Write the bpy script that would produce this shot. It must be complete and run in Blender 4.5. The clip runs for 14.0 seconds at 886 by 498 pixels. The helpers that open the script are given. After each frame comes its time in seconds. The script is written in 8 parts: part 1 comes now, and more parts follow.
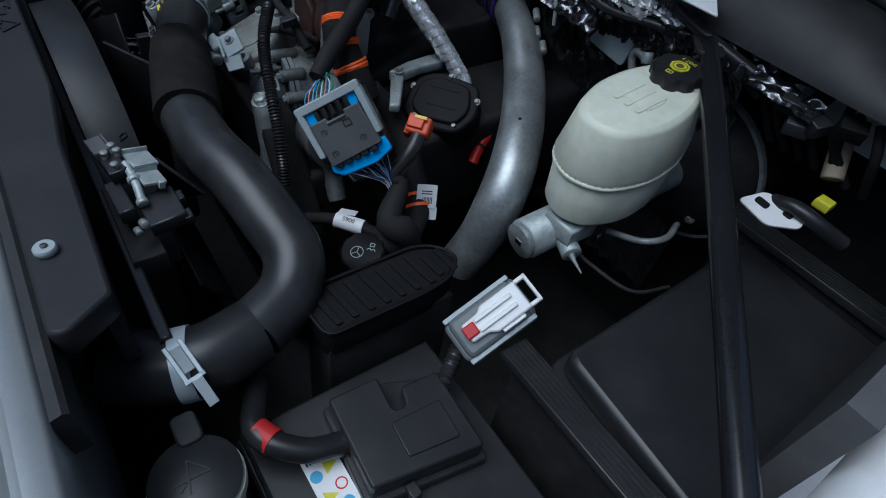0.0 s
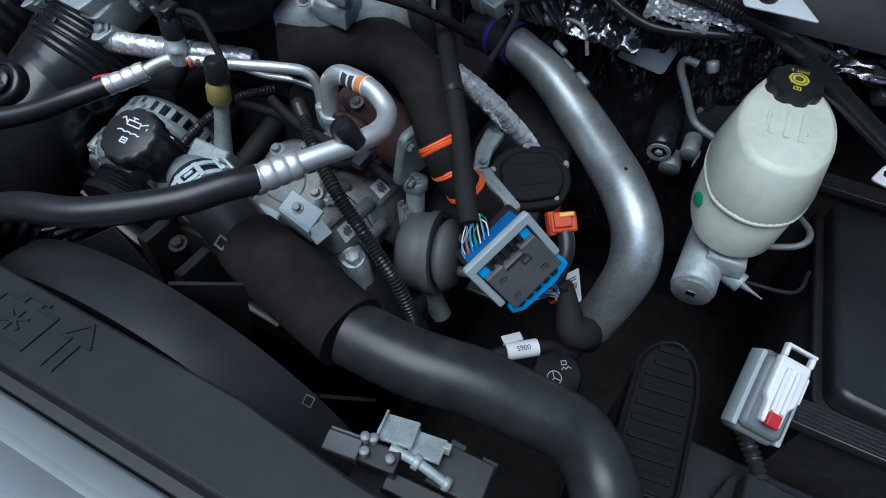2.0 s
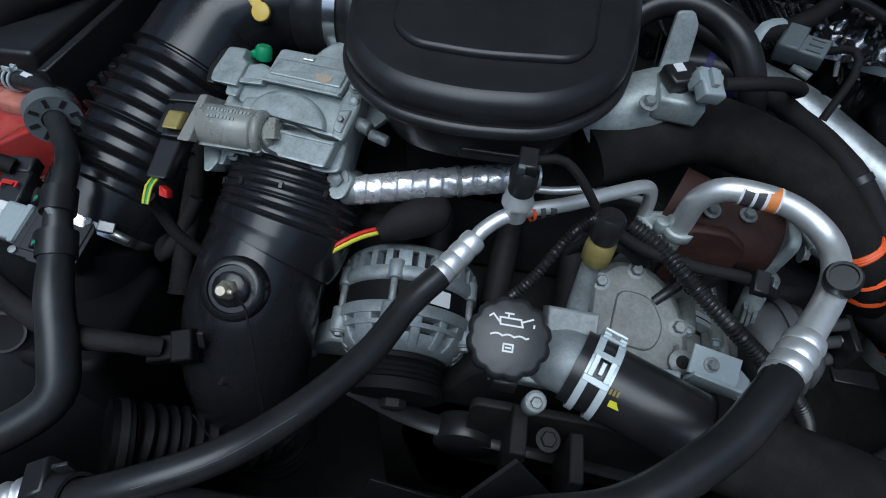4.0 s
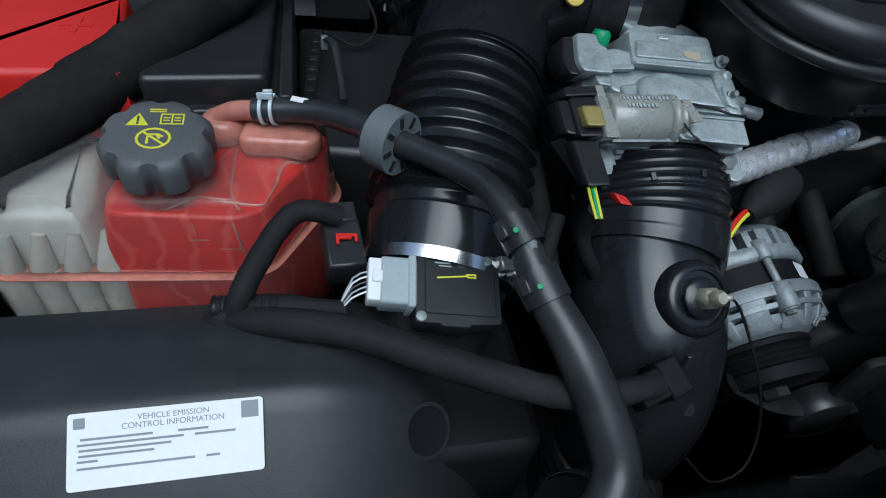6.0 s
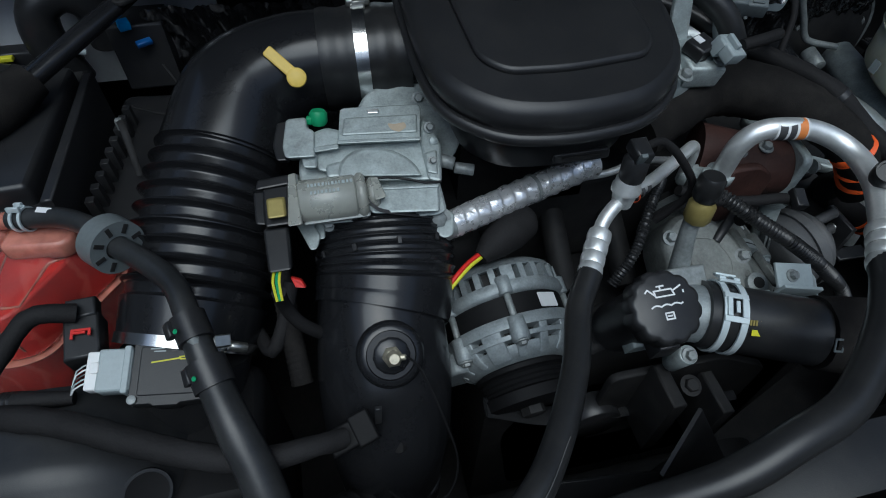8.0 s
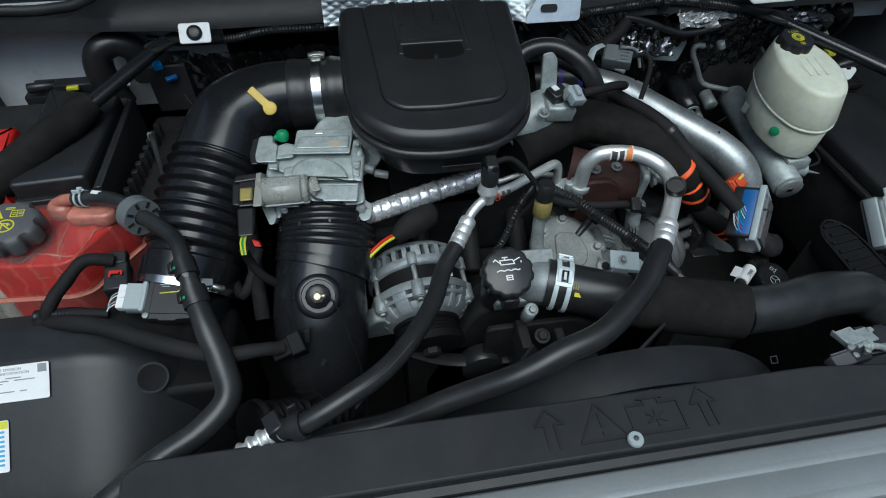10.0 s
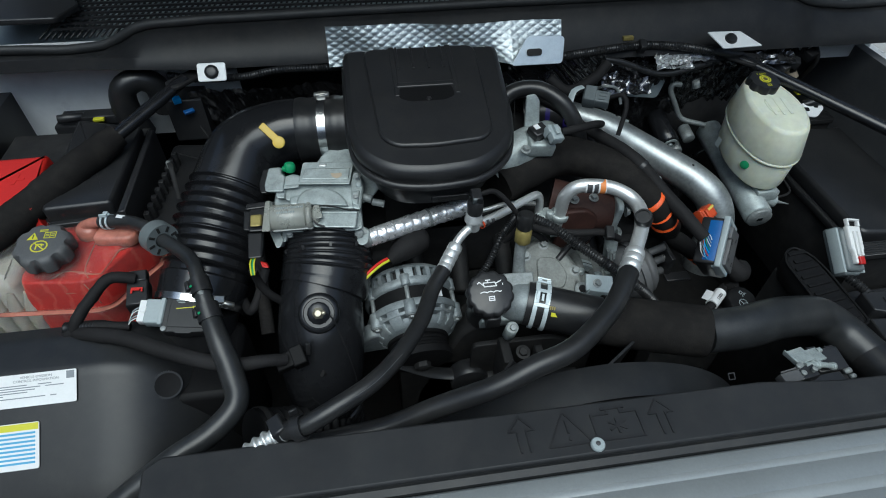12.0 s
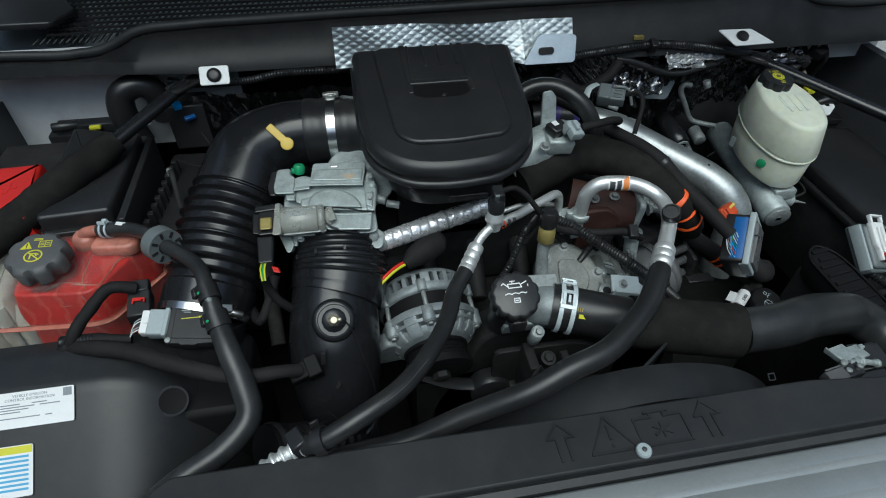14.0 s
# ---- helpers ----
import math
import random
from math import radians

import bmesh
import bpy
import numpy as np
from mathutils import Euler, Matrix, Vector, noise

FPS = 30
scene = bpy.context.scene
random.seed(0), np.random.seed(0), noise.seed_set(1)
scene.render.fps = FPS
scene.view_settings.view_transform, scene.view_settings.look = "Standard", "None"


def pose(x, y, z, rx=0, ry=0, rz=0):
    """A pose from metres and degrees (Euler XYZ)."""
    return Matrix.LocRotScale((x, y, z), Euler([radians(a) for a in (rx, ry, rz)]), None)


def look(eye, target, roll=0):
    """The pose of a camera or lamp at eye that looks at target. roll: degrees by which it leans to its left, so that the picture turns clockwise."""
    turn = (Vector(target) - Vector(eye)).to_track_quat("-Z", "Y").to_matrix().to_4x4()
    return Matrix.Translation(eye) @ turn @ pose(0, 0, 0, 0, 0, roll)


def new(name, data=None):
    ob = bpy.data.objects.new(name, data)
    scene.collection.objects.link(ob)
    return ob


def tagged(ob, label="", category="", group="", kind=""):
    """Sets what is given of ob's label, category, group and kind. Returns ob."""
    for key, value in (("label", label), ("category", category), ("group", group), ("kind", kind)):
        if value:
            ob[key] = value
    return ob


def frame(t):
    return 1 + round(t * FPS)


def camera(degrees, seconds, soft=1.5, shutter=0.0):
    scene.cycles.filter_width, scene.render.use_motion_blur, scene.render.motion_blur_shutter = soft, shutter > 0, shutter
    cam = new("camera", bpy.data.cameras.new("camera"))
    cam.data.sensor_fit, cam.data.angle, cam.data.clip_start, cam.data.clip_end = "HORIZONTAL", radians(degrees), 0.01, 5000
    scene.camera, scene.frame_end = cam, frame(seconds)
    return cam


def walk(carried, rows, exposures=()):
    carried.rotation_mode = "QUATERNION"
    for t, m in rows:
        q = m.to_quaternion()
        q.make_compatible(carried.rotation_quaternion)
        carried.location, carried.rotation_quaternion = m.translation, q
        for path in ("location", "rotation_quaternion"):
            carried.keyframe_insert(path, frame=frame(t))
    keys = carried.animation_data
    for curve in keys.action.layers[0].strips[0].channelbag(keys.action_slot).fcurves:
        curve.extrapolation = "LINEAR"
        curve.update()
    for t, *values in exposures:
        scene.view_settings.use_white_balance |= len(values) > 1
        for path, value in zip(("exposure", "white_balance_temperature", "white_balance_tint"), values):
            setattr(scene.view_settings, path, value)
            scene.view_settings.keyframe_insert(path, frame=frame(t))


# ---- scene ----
cam = camera(77.0, 14.0, soft=1.05)
PATH = [
    (0, (0.923, 0.058, 1.528), (-0.1, 1.006, 0.095), 10.9),
    (0.5, (0.808, 0.021, 1.519), (-0.082, 1.089, 0.081), 10.2),
    (1, (0.703, 0.01, 1.525), (-0.112, 1.079, 0.044), 7.3),
    (1.5, (0.578, -0.047, 1.544), (-0.1, 1.119, 0.067), 7.4),
    (2, (0.459, -0.066, 1.57), (-0.056, 1.178, 0.091), 5.6),
    (2.5, (0.295, -0.054, 1.557), (-0.087, 1.224, 0.067), 5.9),
    (3, (0.163, -0.007, 1.553), (-0.132, 1.286, 0.056), 5.5),
    (3.5, (0.038, 0.015, 1.557), (-0.174, 1.291, 0.032), 5.7),
    (4, (-0.109, 0.008, 1.572), (-0.262, 1.26, 0.02), 3.7),
    (4.2, (-0.176, -0.007, 1.582), (-0.275, 1.244, 0.025), 3.5),
    (6.3, (-0.647, 0.046, 1.441), (-0.202, 1.373, 0.013), 9.9),
    (6.5, (-0.634, 0.05, 1.436), (-0.185, 1.372, 0.003), 9.4),
    (7, (-0.521, 0.077, 1.477), (-0.11, 1.342, -0.016), 6.6),
    (7.5, (-0.411, 0.066, 1.537), (-0.058, 1.33, 0.028), 3.4),
    (8, (-0.359, 0.015, 1.592), (-0.042, 1.264, 0.062), 2.2),
    (8.5, (-0.311, -0.051, 1.64), (-0.033, 1.197, 0.103), 1.5),
    (9, (-0.288, -0.107, 1.687), (-0.024, 1.133, 0.14), 1.6),
    (9.2, (-0.279, -0.133, 1.695), (-0.03, 1.135, 0.169), 1.0),
    (11.3, (-0.239, -0.261, 1.817), (-0.011, 1.084, 0.354), 1.6),
    (11.5, (-0.238, -0.264, 1.815), (-0.008, 1.088, 0.36), 1.6),
    (12, (-0.242, -0.262, 1.814), (-0.009, 1.104, 0.372), 1.6),
    (12.5, (-0.235, -0.269, 1.804), (0.01, 1.12, 0.385), 1.4),
    (13, (-0.253, -0.247, 1.765), (0.013, 1.165, 0.375), 1.2),
    (13.5, (-0.276, -0.245, 1.76), (-0.004, 1.171, 0.373), 1.3),
    (14, (-0.284, -0.247, 1.76), (-0.009, 1.169, 0.375), 1.3),
]
walk(cam, [(t, look(eye, target, roll)) for t, eye, target, roll in PATH],
     exposures=[(0, -0.62, 5250, 5), (1.0, -0.45, 5250, 4), (2.0, -0.2, 5250, 3), (3.0, -0.4, 5300, 3), (4.0, -0.5, 5350, 3), (6.5, -0.28, 5300, 1), (7.5, -0.42, 5500, 1), (8.3, -0.75, 5500, 1), (9.2, -0.42, 5600, 0), (11.4, -0.32, 5700, -2), (12.3, -0.3, 5700, -2), (13.4, -0.36, 5800, -3), (14, -0.37, 5800, -3)])

# ---- light ----
world = bpy.data.worlds.new("world")
scene.world = world
world.use_nodes = True
wn = world.node_tree.nodes
sky = wn.new("ShaderNodeTexSky")
sky.sky_type, sky.sun_disc = "NISHITA", False
sky.sun_elevation, sky.sun_rotation = radians(68), radians(190)
sky.air_density, sky.dust_density, sky.ozone_density = 1.0, 4.0, 1.0
world.node_tree.links.new(sky.outputs["Color"], wn["Background"].inputs["Color"])
wn["Background"].inputs["Strength"].default_value = 0.15
sun = new("sun", bpy.data.lights.new("sun", "SUN"))
sun.data.energy, sun.data.angle, sun.data.color = 2.4, radians(50), (1.0, 0.98, 0.95)
sun.matrix_world = look((-0.5, -1.6, 6.0), (0, 0.4, 1.1))


# ---- materials ----
def material(name, base, rough=0.5, metal=0.0, grain=120.0, stain=9.0, vary=0.18, bump=0.15, spread=0.12, clear=0.0, dust=0.0, trans=0.0, sss=0.0, ior=1.45):
    m = bpy.data.materials.new(name)
    m.use_nodes = True
    nt = m.node_tree
    n, link = nt.nodes, nt.links.new
    b = n["Principled BSDF"]
    tc = n.new("ShaderNodeTexCoord")
    fine = n.new("ShaderNodeTexNoise")
    fine.inputs["Scale"].default_value, fine.inputs["Detail"].default_value = grain, 3.0
    big = n.new("ShaderNodeTexNoise")
    big.inputs["Scale"].default_value, big.inputs["Detail"].default_value = stain, 6.0
    big.inputs["Roughness"].default_value = 0.65
    for q in (fine, big):
        link(tc.outputs["Object"], q.inputs["Vector"])
    both = n.new("ShaderNodeMath")
    both.operation = "MULTIPLY_ADD"
    link(big.outputs["Fac"], both.inputs[0])
    both.inputs[1].default_value = 0.7
    half = n.new("ShaderNodeMath")
    half.operation = "MULTIPLY"
    link(fine.outputs["Fac"], half.inputs[0])
    half.inputs[1].default_value = 0.3
    link(half.outputs[0], both.inputs[2])
    ramp = n.new("ShaderNodeMapRange")
    ramp.inputs["From Min"].default_value, ramp.inputs["From Max"].default_value = 0.3, 0.7
    ramp.inputs["To Min"].default_value, ramp.inputs["To Max"].default_value = 1 - vary, 1 + vary
    link(both.outputs[0], ramp.inputs["Value"])
    tint = n.new("ShaderNodeVectorMath")
    tint.operation = "SCALE"
    tint.inputs[0].default_value = base
    link(ramp.outputs[0], tint.inputs["Scale"])
    colour = tint.outputs[0]
    if dust:
        spots = n.new("ShaderNodeTexNoise")
        spots.inputs["Scale"].default_value, spots.inputs["Detail"].default_value = 28.0, 8.0
        spots.inputs["Roughness"].default_value = 0.7
        link(tc.outputs["Object"], spots.inputs["Vector"])
        lim = n.new("ShaderNodeMapRange")
        lim.inputs["From Min"].default_value, lim.inputs["From Max"].default_value = 0.45, 0.85
        lim.inputs["To Max"].default_value = dust
        link(spots.outputs["Fac"], lim.inputs["Value"])
        mix = n.new("ShaderNodeMix")
        mix.data_type = "RGBA"
        link(lim.outputs[0], mix.inputs["Factor"])
        link(colour, mix.inputs["A"])
        mix.inputs["B"].default_value = (0.22, 0.2, 0.17, 1)
        colour = mix.outputs["Result"]
    link(colour, b.inputs["Base Color"])
    rr = n.new("ShaderNodeMapRange")
    rr.inputs["To Min"].default_value, rr.inputs["To Max"].default_value = max(0.03, rough - spread), min(1, rough + spread)
    link(big.outputs["Fac"], rr.inputs["Value"])
    link(rr.outputs[0], b.inputs["Roughness"])
    b.inputs["Metallic"].default_value = metal
    b.inputs["IOR"].default_value = ior
    b.inputs["Coat Weight"].default_value = clear
    b.inputs["Transmission Weight"].default_value = trans
    if sss:
        b.inputs["Subsurface Weight"].default_value = sss
        b.inputs["Subsurface Radius"].default_value = (0.02, 0.017, 0.011)
    if bump:
        bp = n.new("ShaderNodeBump")
        bp.inputs["Strength"].default_value, bp.inputs["Distance"].default_value = bump, 0.002
        link(both.outputs[0], bp.inputs["Height"])
        link(bp.outputs["Normal"], b.inputs["Normal"])
    return m


M = {
    "plastic": material("black_plastic", (0.019, 0.0195, 0.021), 0.34, grain=900, vary=0.25, bump=0.12, dust=0.06),
    "smooth": material("smooth_black_plastic", (0.012, 0.0125, 0.014), 0.20, grain=500, vary=0.25, bump=0.03, dust=0.02),
    "cover": material("grained_grey_plastic", (0.024, 0.025, 0.027), 0.46, grain=1400, vary=0.2, bump=0.2, dust=0.06, ior=1.33),
    "shroud": material("dark_grey_plastic", (0.019, 0.020, 0.0215), 0.36, grain=900, vary=0.25, bump=0.15, dust=0.06, ior=1.40),
    "rubber": material("black_rubber", (0.017, 0.0175, 0.0185), 0.32, grain=300, vary=0.3, bump=0.1, dust=0.07),
    "foam": material("woven_black_sleeve", (0.014, 0.0132, 0.0128), 0.85, grain=700, vary=0.45, bump=0.7, dust=0.08, ior=1.2),
    "tape": material("cloth_tape", (0.017, 0.0165, 0.017), 0.7, grain=500, vary=0.4, bump=0.6, ior=1.25),
    "dark": material("dirty_black_metal", (0.019, 0.019, 0.0195), 0.6, grain=60, vary=0.5, bump=0.4, dust=0.08, ior=1.3),
    "cast": material("cast_aluminium", (0.37, 0.415, 0.412), 0.48, 0.35, grain=420, stain=60, vary=0.36, bump=0.35, dust=0.3),
    "castd": material("dull_cast_aluminium", (0.24, 0.26, 0.258), 0.5, 0.3, grain=300, stain=45, vary=0.45, bump=0.45, dust=0.35),
    "alu": material("brushed_aluminium", (0.80, 0.82, 0.81), 0.42, 0.75, grain=260, stain=40, vary=0.12, bump=0.08),
    "pipe": material("grey_pipe", (0.36, 0.385, 0.385), 0.38, 0.7, grain=180, stain=22, vary=0.35, bump=0.10, dust=0.15),
    "steel": material("bright_steel", (0.66, 0.67, 0.67), 0.22, 1.0, grain=120, vary=0.1, bump=0.02),
    "zinc": material("zinc_plated", (0.5, 0.5, 0.46), 0.35, 0.9, grain=200, vary=0.25, bump=0.1),
    "foil": material("crinkled_foil", (0.92, 0.93, 0.94), 0.29, 0.7, grain=420, stain=120, vary=0.05, bump=0.0),
    "rust": material("rusty_iron", (0.040, 0.016, 0.012), 0.7, 0.1, grain=220, stain=30, vary=0.5, bump=0.6),
    "brass": material("pale_brass", (0.56, 0.52, 0.40), 0.45, 0.7, grain=300, stain=90, vary=0.35, bump=0.3),
    "ybrass": material("yellow_chromate", (0.33, 0.27, 0.09), 0.5, 0.3, grain=200, vary=0.25, bump=0.1),
    "olive": material("olive_plastic", (0.10, 0.085, 0.045), 0.5, grain=200, vary=0.25, bump=0.1),
    "beige": material("clear_grey_plastic", (0.50, 0.51, 0.46), 0.28, grain=200, stain=30, vary=0.15, bump=0.05, clear=0.3, dust=0.08, trans=0.5),
    "white": material("white_paint", (0.78, 0.8, 0.8), 0.3, grain=60, vary=0.05, bump=0.0, clear=0.4, dust=0.15),
    "whitepl": material("white_plastic", (0.75, 0.76, 0.75), 0.4, grain=300, vary=0.06, bump=0.05),
    "paper": material("white_paper", (0.76, 0.77, 0.77), 0.5, grain=300, vary=0.06, bump=0.03),
    "grey": material("grey_plastic", (0.13, 0.15, 0.155), 0.45, grain=300, vary=0.2, bump=0.08, dust=0.12),
    "lgrey": material("light_grey_plastic", (0.34, 0.39, 0.40), 0.42, grain=300, vary=0.15, bump=0.05, dust=0.08),
    "clampw": material("pale_coated_steel", (0.55, 0.62, 0.64), 0.35, 0.2, grain=300, vary=0.1, bump=0.04),
    "red": material("red_plastic", (0.55, 0.02, 0.015), 0.4, grain=300, vary=0.12, bump=0.06),
    "redtape": material("red_tape", (0.45, 0.02, 0.02), 0.5, grain=300, vary=0.15, bump=0.1),
    "orange": material("orange_tape", (0.85, 0.12, 0.02), 0.45, grain=300, vary=0.15, bump=0.15),
    "oconn": material("orange_plastic", (0.55, 0.07, 0.02), 0.45, grain=300, vary=0.15, bump=0.1),
    "yellow": material("yellow_plastic", (0.72, 0.52, 0.10), 0.45, grain=300, vary=0.1, bump=0.05),
    "yprint": material("yellow_print", (0.62, 0.6, 0.03), 0.5, grain=300, vary=0.08, bump=0.0),
    "wprint": material("white_print", (0.75, 0.76, 0.76), 0.5, grain=300, vary=0.05, bump=0.0),
    "kprint": material("black_print", (0.05, 0.05, 0.053), 0.5, grain=300, vary=0.05, bump=0.0),
    "bprint": material("blue_print", (0.10, 0.38, 0.62), 0.5, grain=300, vary=0.05, bump=0.0),
    "blue": material("blue_plastic", (0.025, 0.40, 0.92), 0.4, grain=300, vary=0.12, bump=0.05),
    "dblue": material("dark_blue_plastic", (0.015, 0.10, 0.32), 0.4, grain=300, vary=0.2, bump=0.05),
    "purple": material("violet_silicone", (0.03, 0.02, 0.16), 0.45, grain=300, vary=0.12, bump=0.05),
    "green": material("green_plastic", (0.03, 0.3, 0.12), 0.45, grain=300, vary=0.12, bump=0.05),
    "res": material("milky_plastic", (0.70, 0.73, 0.61), 0.40, grain=80, stain=26, vary=0.12, bump=0.05, sss=0.7),
    "tank": material("milky_clear_plastic", (0.97, 0.94, 0.91), 0.15, grain=60, stain=14, vary=0.03, bump=0.08, trans=0.955, ior=1.15),
    "milk": material("milky_plastic_pad", (0.44, 0.18, 0.135), 0.18, grain=60, stain=30, vary=0.3, bump=0.06, sss=0.4),
    "haze": material("hazy_milky_plastic", (0.50, 0.50, 0.44), 0.25, grain=60, stain=14, vary=0.2, bump=0.05, sss=0.4),
    "coolant": material("orange_red_coolant", (0.52, 0.014, 0.009), 0.35, grain=20, stain=16, vary=0.35, bump=0.0),
    "mat": material("wrinkled_black_film", (0.24, 0.24, 0.25), 0.10, 0.9, grain=60, stain=30, vary=0.3, bump=0.2, clear=0.6),
    "seal": material("soft_black_rubber", (0.02, 0.021, 0.022), 0.55, grain=300, vary=0.2, bump=0.1, dust=0.1),
    "lip": material("silver_grey_panel", (0.28, 0.30, 0.305), 0.34, 0.25, grain=300, vary=0.10, bump=0.03, clear=0.25),
    # near-black of black parts, and of deep shade painted onto recesses and low parts
    "void": material("black_plastic_and_shade", (0.007, 0.007, 0.0075), 0.6, grain=300, vary=0.2, bump=0.1, ior=1.25),
    "hose": material("dusty_rubber_hose", (0.022, 0.0235, 0.025), 0.34, grain=300, stain=30, vary=0.35, bump=0.12, dust=0.10),
    "tan": material("tan_sleeve", (0.4, 0.33, 0.24), 0.6, grain=300, vary=0.15, bump=0.1),
    "ground": material("concrete", (0.45, 0.45, 0.44), 0.8, grain=90, stain=2, vary=0.2, bump=0.3),
    "hood": material("hood_underside", (0.10, 0.105, 0.11), 0.6, grain=200, vary=0.3, bump=0.3),
    "cowl": material("matt_cowl_plastic", (0.016, 0.0165, 0.0175), 0.42, grain=900, vary=0.25, bump=0.2, dust=0.08, ior=1.33),
    "shield": material("embossed_foil", (0.66, 0.72, 0.74), 0.36, 0.85, grain=420, stain=60, vary=0.12, bump=0.15),
    "altc": material("grey_cast_aluminium", (0.25, 0.28, 0.29), 0.5, 0.3, grain=420, stain=60, vary=0.36, bump=0.35, dust=0.3),
    "gprint": material("grey_print", (0.22, 0.24, 0.26), 0.5, grain=300, vary=0.1, bump=0.0),
    "comp": material("oily_cast_aluminium", (0.165, 0.175, 0.165), 0.5, 0.2, grain=260, stain=34, vary=0.5, bump=0.5, dust=0.22),
    "bandor": material("orange_band", (0.72, 0.24, 0.06), 0.5, grain=300, vary=0.1, bump=0.0),
    "sky_block": material("sky_block_grey", (0.16, 0.16, 0.165), 0.8, grain=60, stain=2, vary=0.2, bump=0.2),
    "dusty": material("dusty_grey_plastic", (0.085, 0.087, 0.09), 0.5, grain=600, vary=0.25, bump=0.15, dust=0.2),
}


def streak(m, pale, amount):
    """Wandering pale streaks over a material's colour."""
    nt = m.node_tree
    n, link = nt.nodes, nt.links.new
    b = n["Principled BSDF"]
    tc = n.new("ShaderNodeTexCoord")
    wav = n.new("ShaderNodeTexWave")
    wav.inputs["Scale"].default_value, wav.inputs["Distortion"].default_value = 11.0, 7.0
    wav.inputs["Detail"].default_value, wav.inputs["Detail Scale"].default_value = 3.0, 1.6
    link(tc.outputs["Object"], wav.inputs["Vector"])
    lim = n.new("ShaderNodeMapRange")
    lim.inputs["From Min"].default_value, lim.inputs["From Max"].default_value = 0.80, 1.0
    lim.inputs["To Max"].default_value = amount
    link(wav.outputs["Fac"], lim.inputs["Value"])
    mix = n.new("ShaderNodeMix")
    mix.data_type = "RGBA"
    link(lim.outputs[0], mix.inputs["Factor"])
    link(b.inputs["Base Color"].links[0].from_socket, mix.inputs["A"])
    mix.inputs["B"].default_value = (*pale, 1)
    link(mix.outputs["Result"], b.inputs["Base Color"])


streak(M["coolant"], (0.80, 0.30, 0.22), 0.16)


def crinkle(m, scale, depth):
    """Sharp folded facets: two sizes of cell edges as relief."""
    nt = m.node_tree
    n, link = nt.nodes, nt.links.new
    tc = n.new("ShaderNodeTexCoord")
    turn = n.new("ShaderNodeMapping")
    turn.inputs["Rotation"].default_value = (0.5, 0.3, 0.4)
    turn.inputs["Scale"].default_value = (1.0, 1.7, 1.0)
    link(tc.outputs["Object"], turn.inputs["Vector"])
    prev = None
    for k, d in ((1.0, 1.0), (2.6, 0.4)):
        vor = n.new("ShaderNodeTexVoronoi")
        vor.inputs["Scale"].default_value = scale * k
        link(turn.outputs["Vector"], vor.inputs["Vector"])
        bmp = n.new("ShaderNodeBump")
        bmp.inputs["Strength"].default_value = 1.0
        bmp.inputs["Distance"].default_value = depth * d
        link(vor.outputs["Distance"], bmp.inputs["Height"])
        if prev:
            link(prev.outputs["Normal"], bmp.inputs["Normal"])
        prev = bmp
    link(prev.outputs["Normal"], n["Principled BSDF"].inputs["Normal"])


crinkle(M["foil"], 80.0, 0.0005)


# ---- mesh helpers ----
def frame_at(o, z=(0, 0, 1), x=(1, 0, 0)):
    """A matrix at o whose z axis is z and whose x axis lies near x."""
    z = Vector(z).normalized()
    y = z.cross(Vector(x)).normalized()
    m = Matrix((y.cross(z), y, z)).transposed().to_4x4()
    m.translation = Vector(o)
    return m


def spline(ctrl, extra, step):
    """Points along a smooth curve through ctrl, with the values extra carried along."""
    p = [Vector(c) for c in ctrl]
    n = len(p)
    out = []
    for i in range(n - 1):
        a, b, c, d = p[max(i - 1, 0)], p[i], p[i + 1], p[min(i + 2, n - 1)]
        if i == 0:
            a = b * 2 - c
        if i == n - 2:
            d = c * 2 - b
        k = max(2, int((c - b).length / step))
        for j in range(k):
            t = j / k
            q = 0.5 * (2 * b + (c - a) * t + (2 * a - 5 * b + 4 * c - d) * t * t + (3 * b - a - 3 * c + d) * t ** 3)
            out.append((q, extra[i] + (extra[i + 1] - extra[i]) * t))
    out.append((p[-1], extra[-1]))
    return out


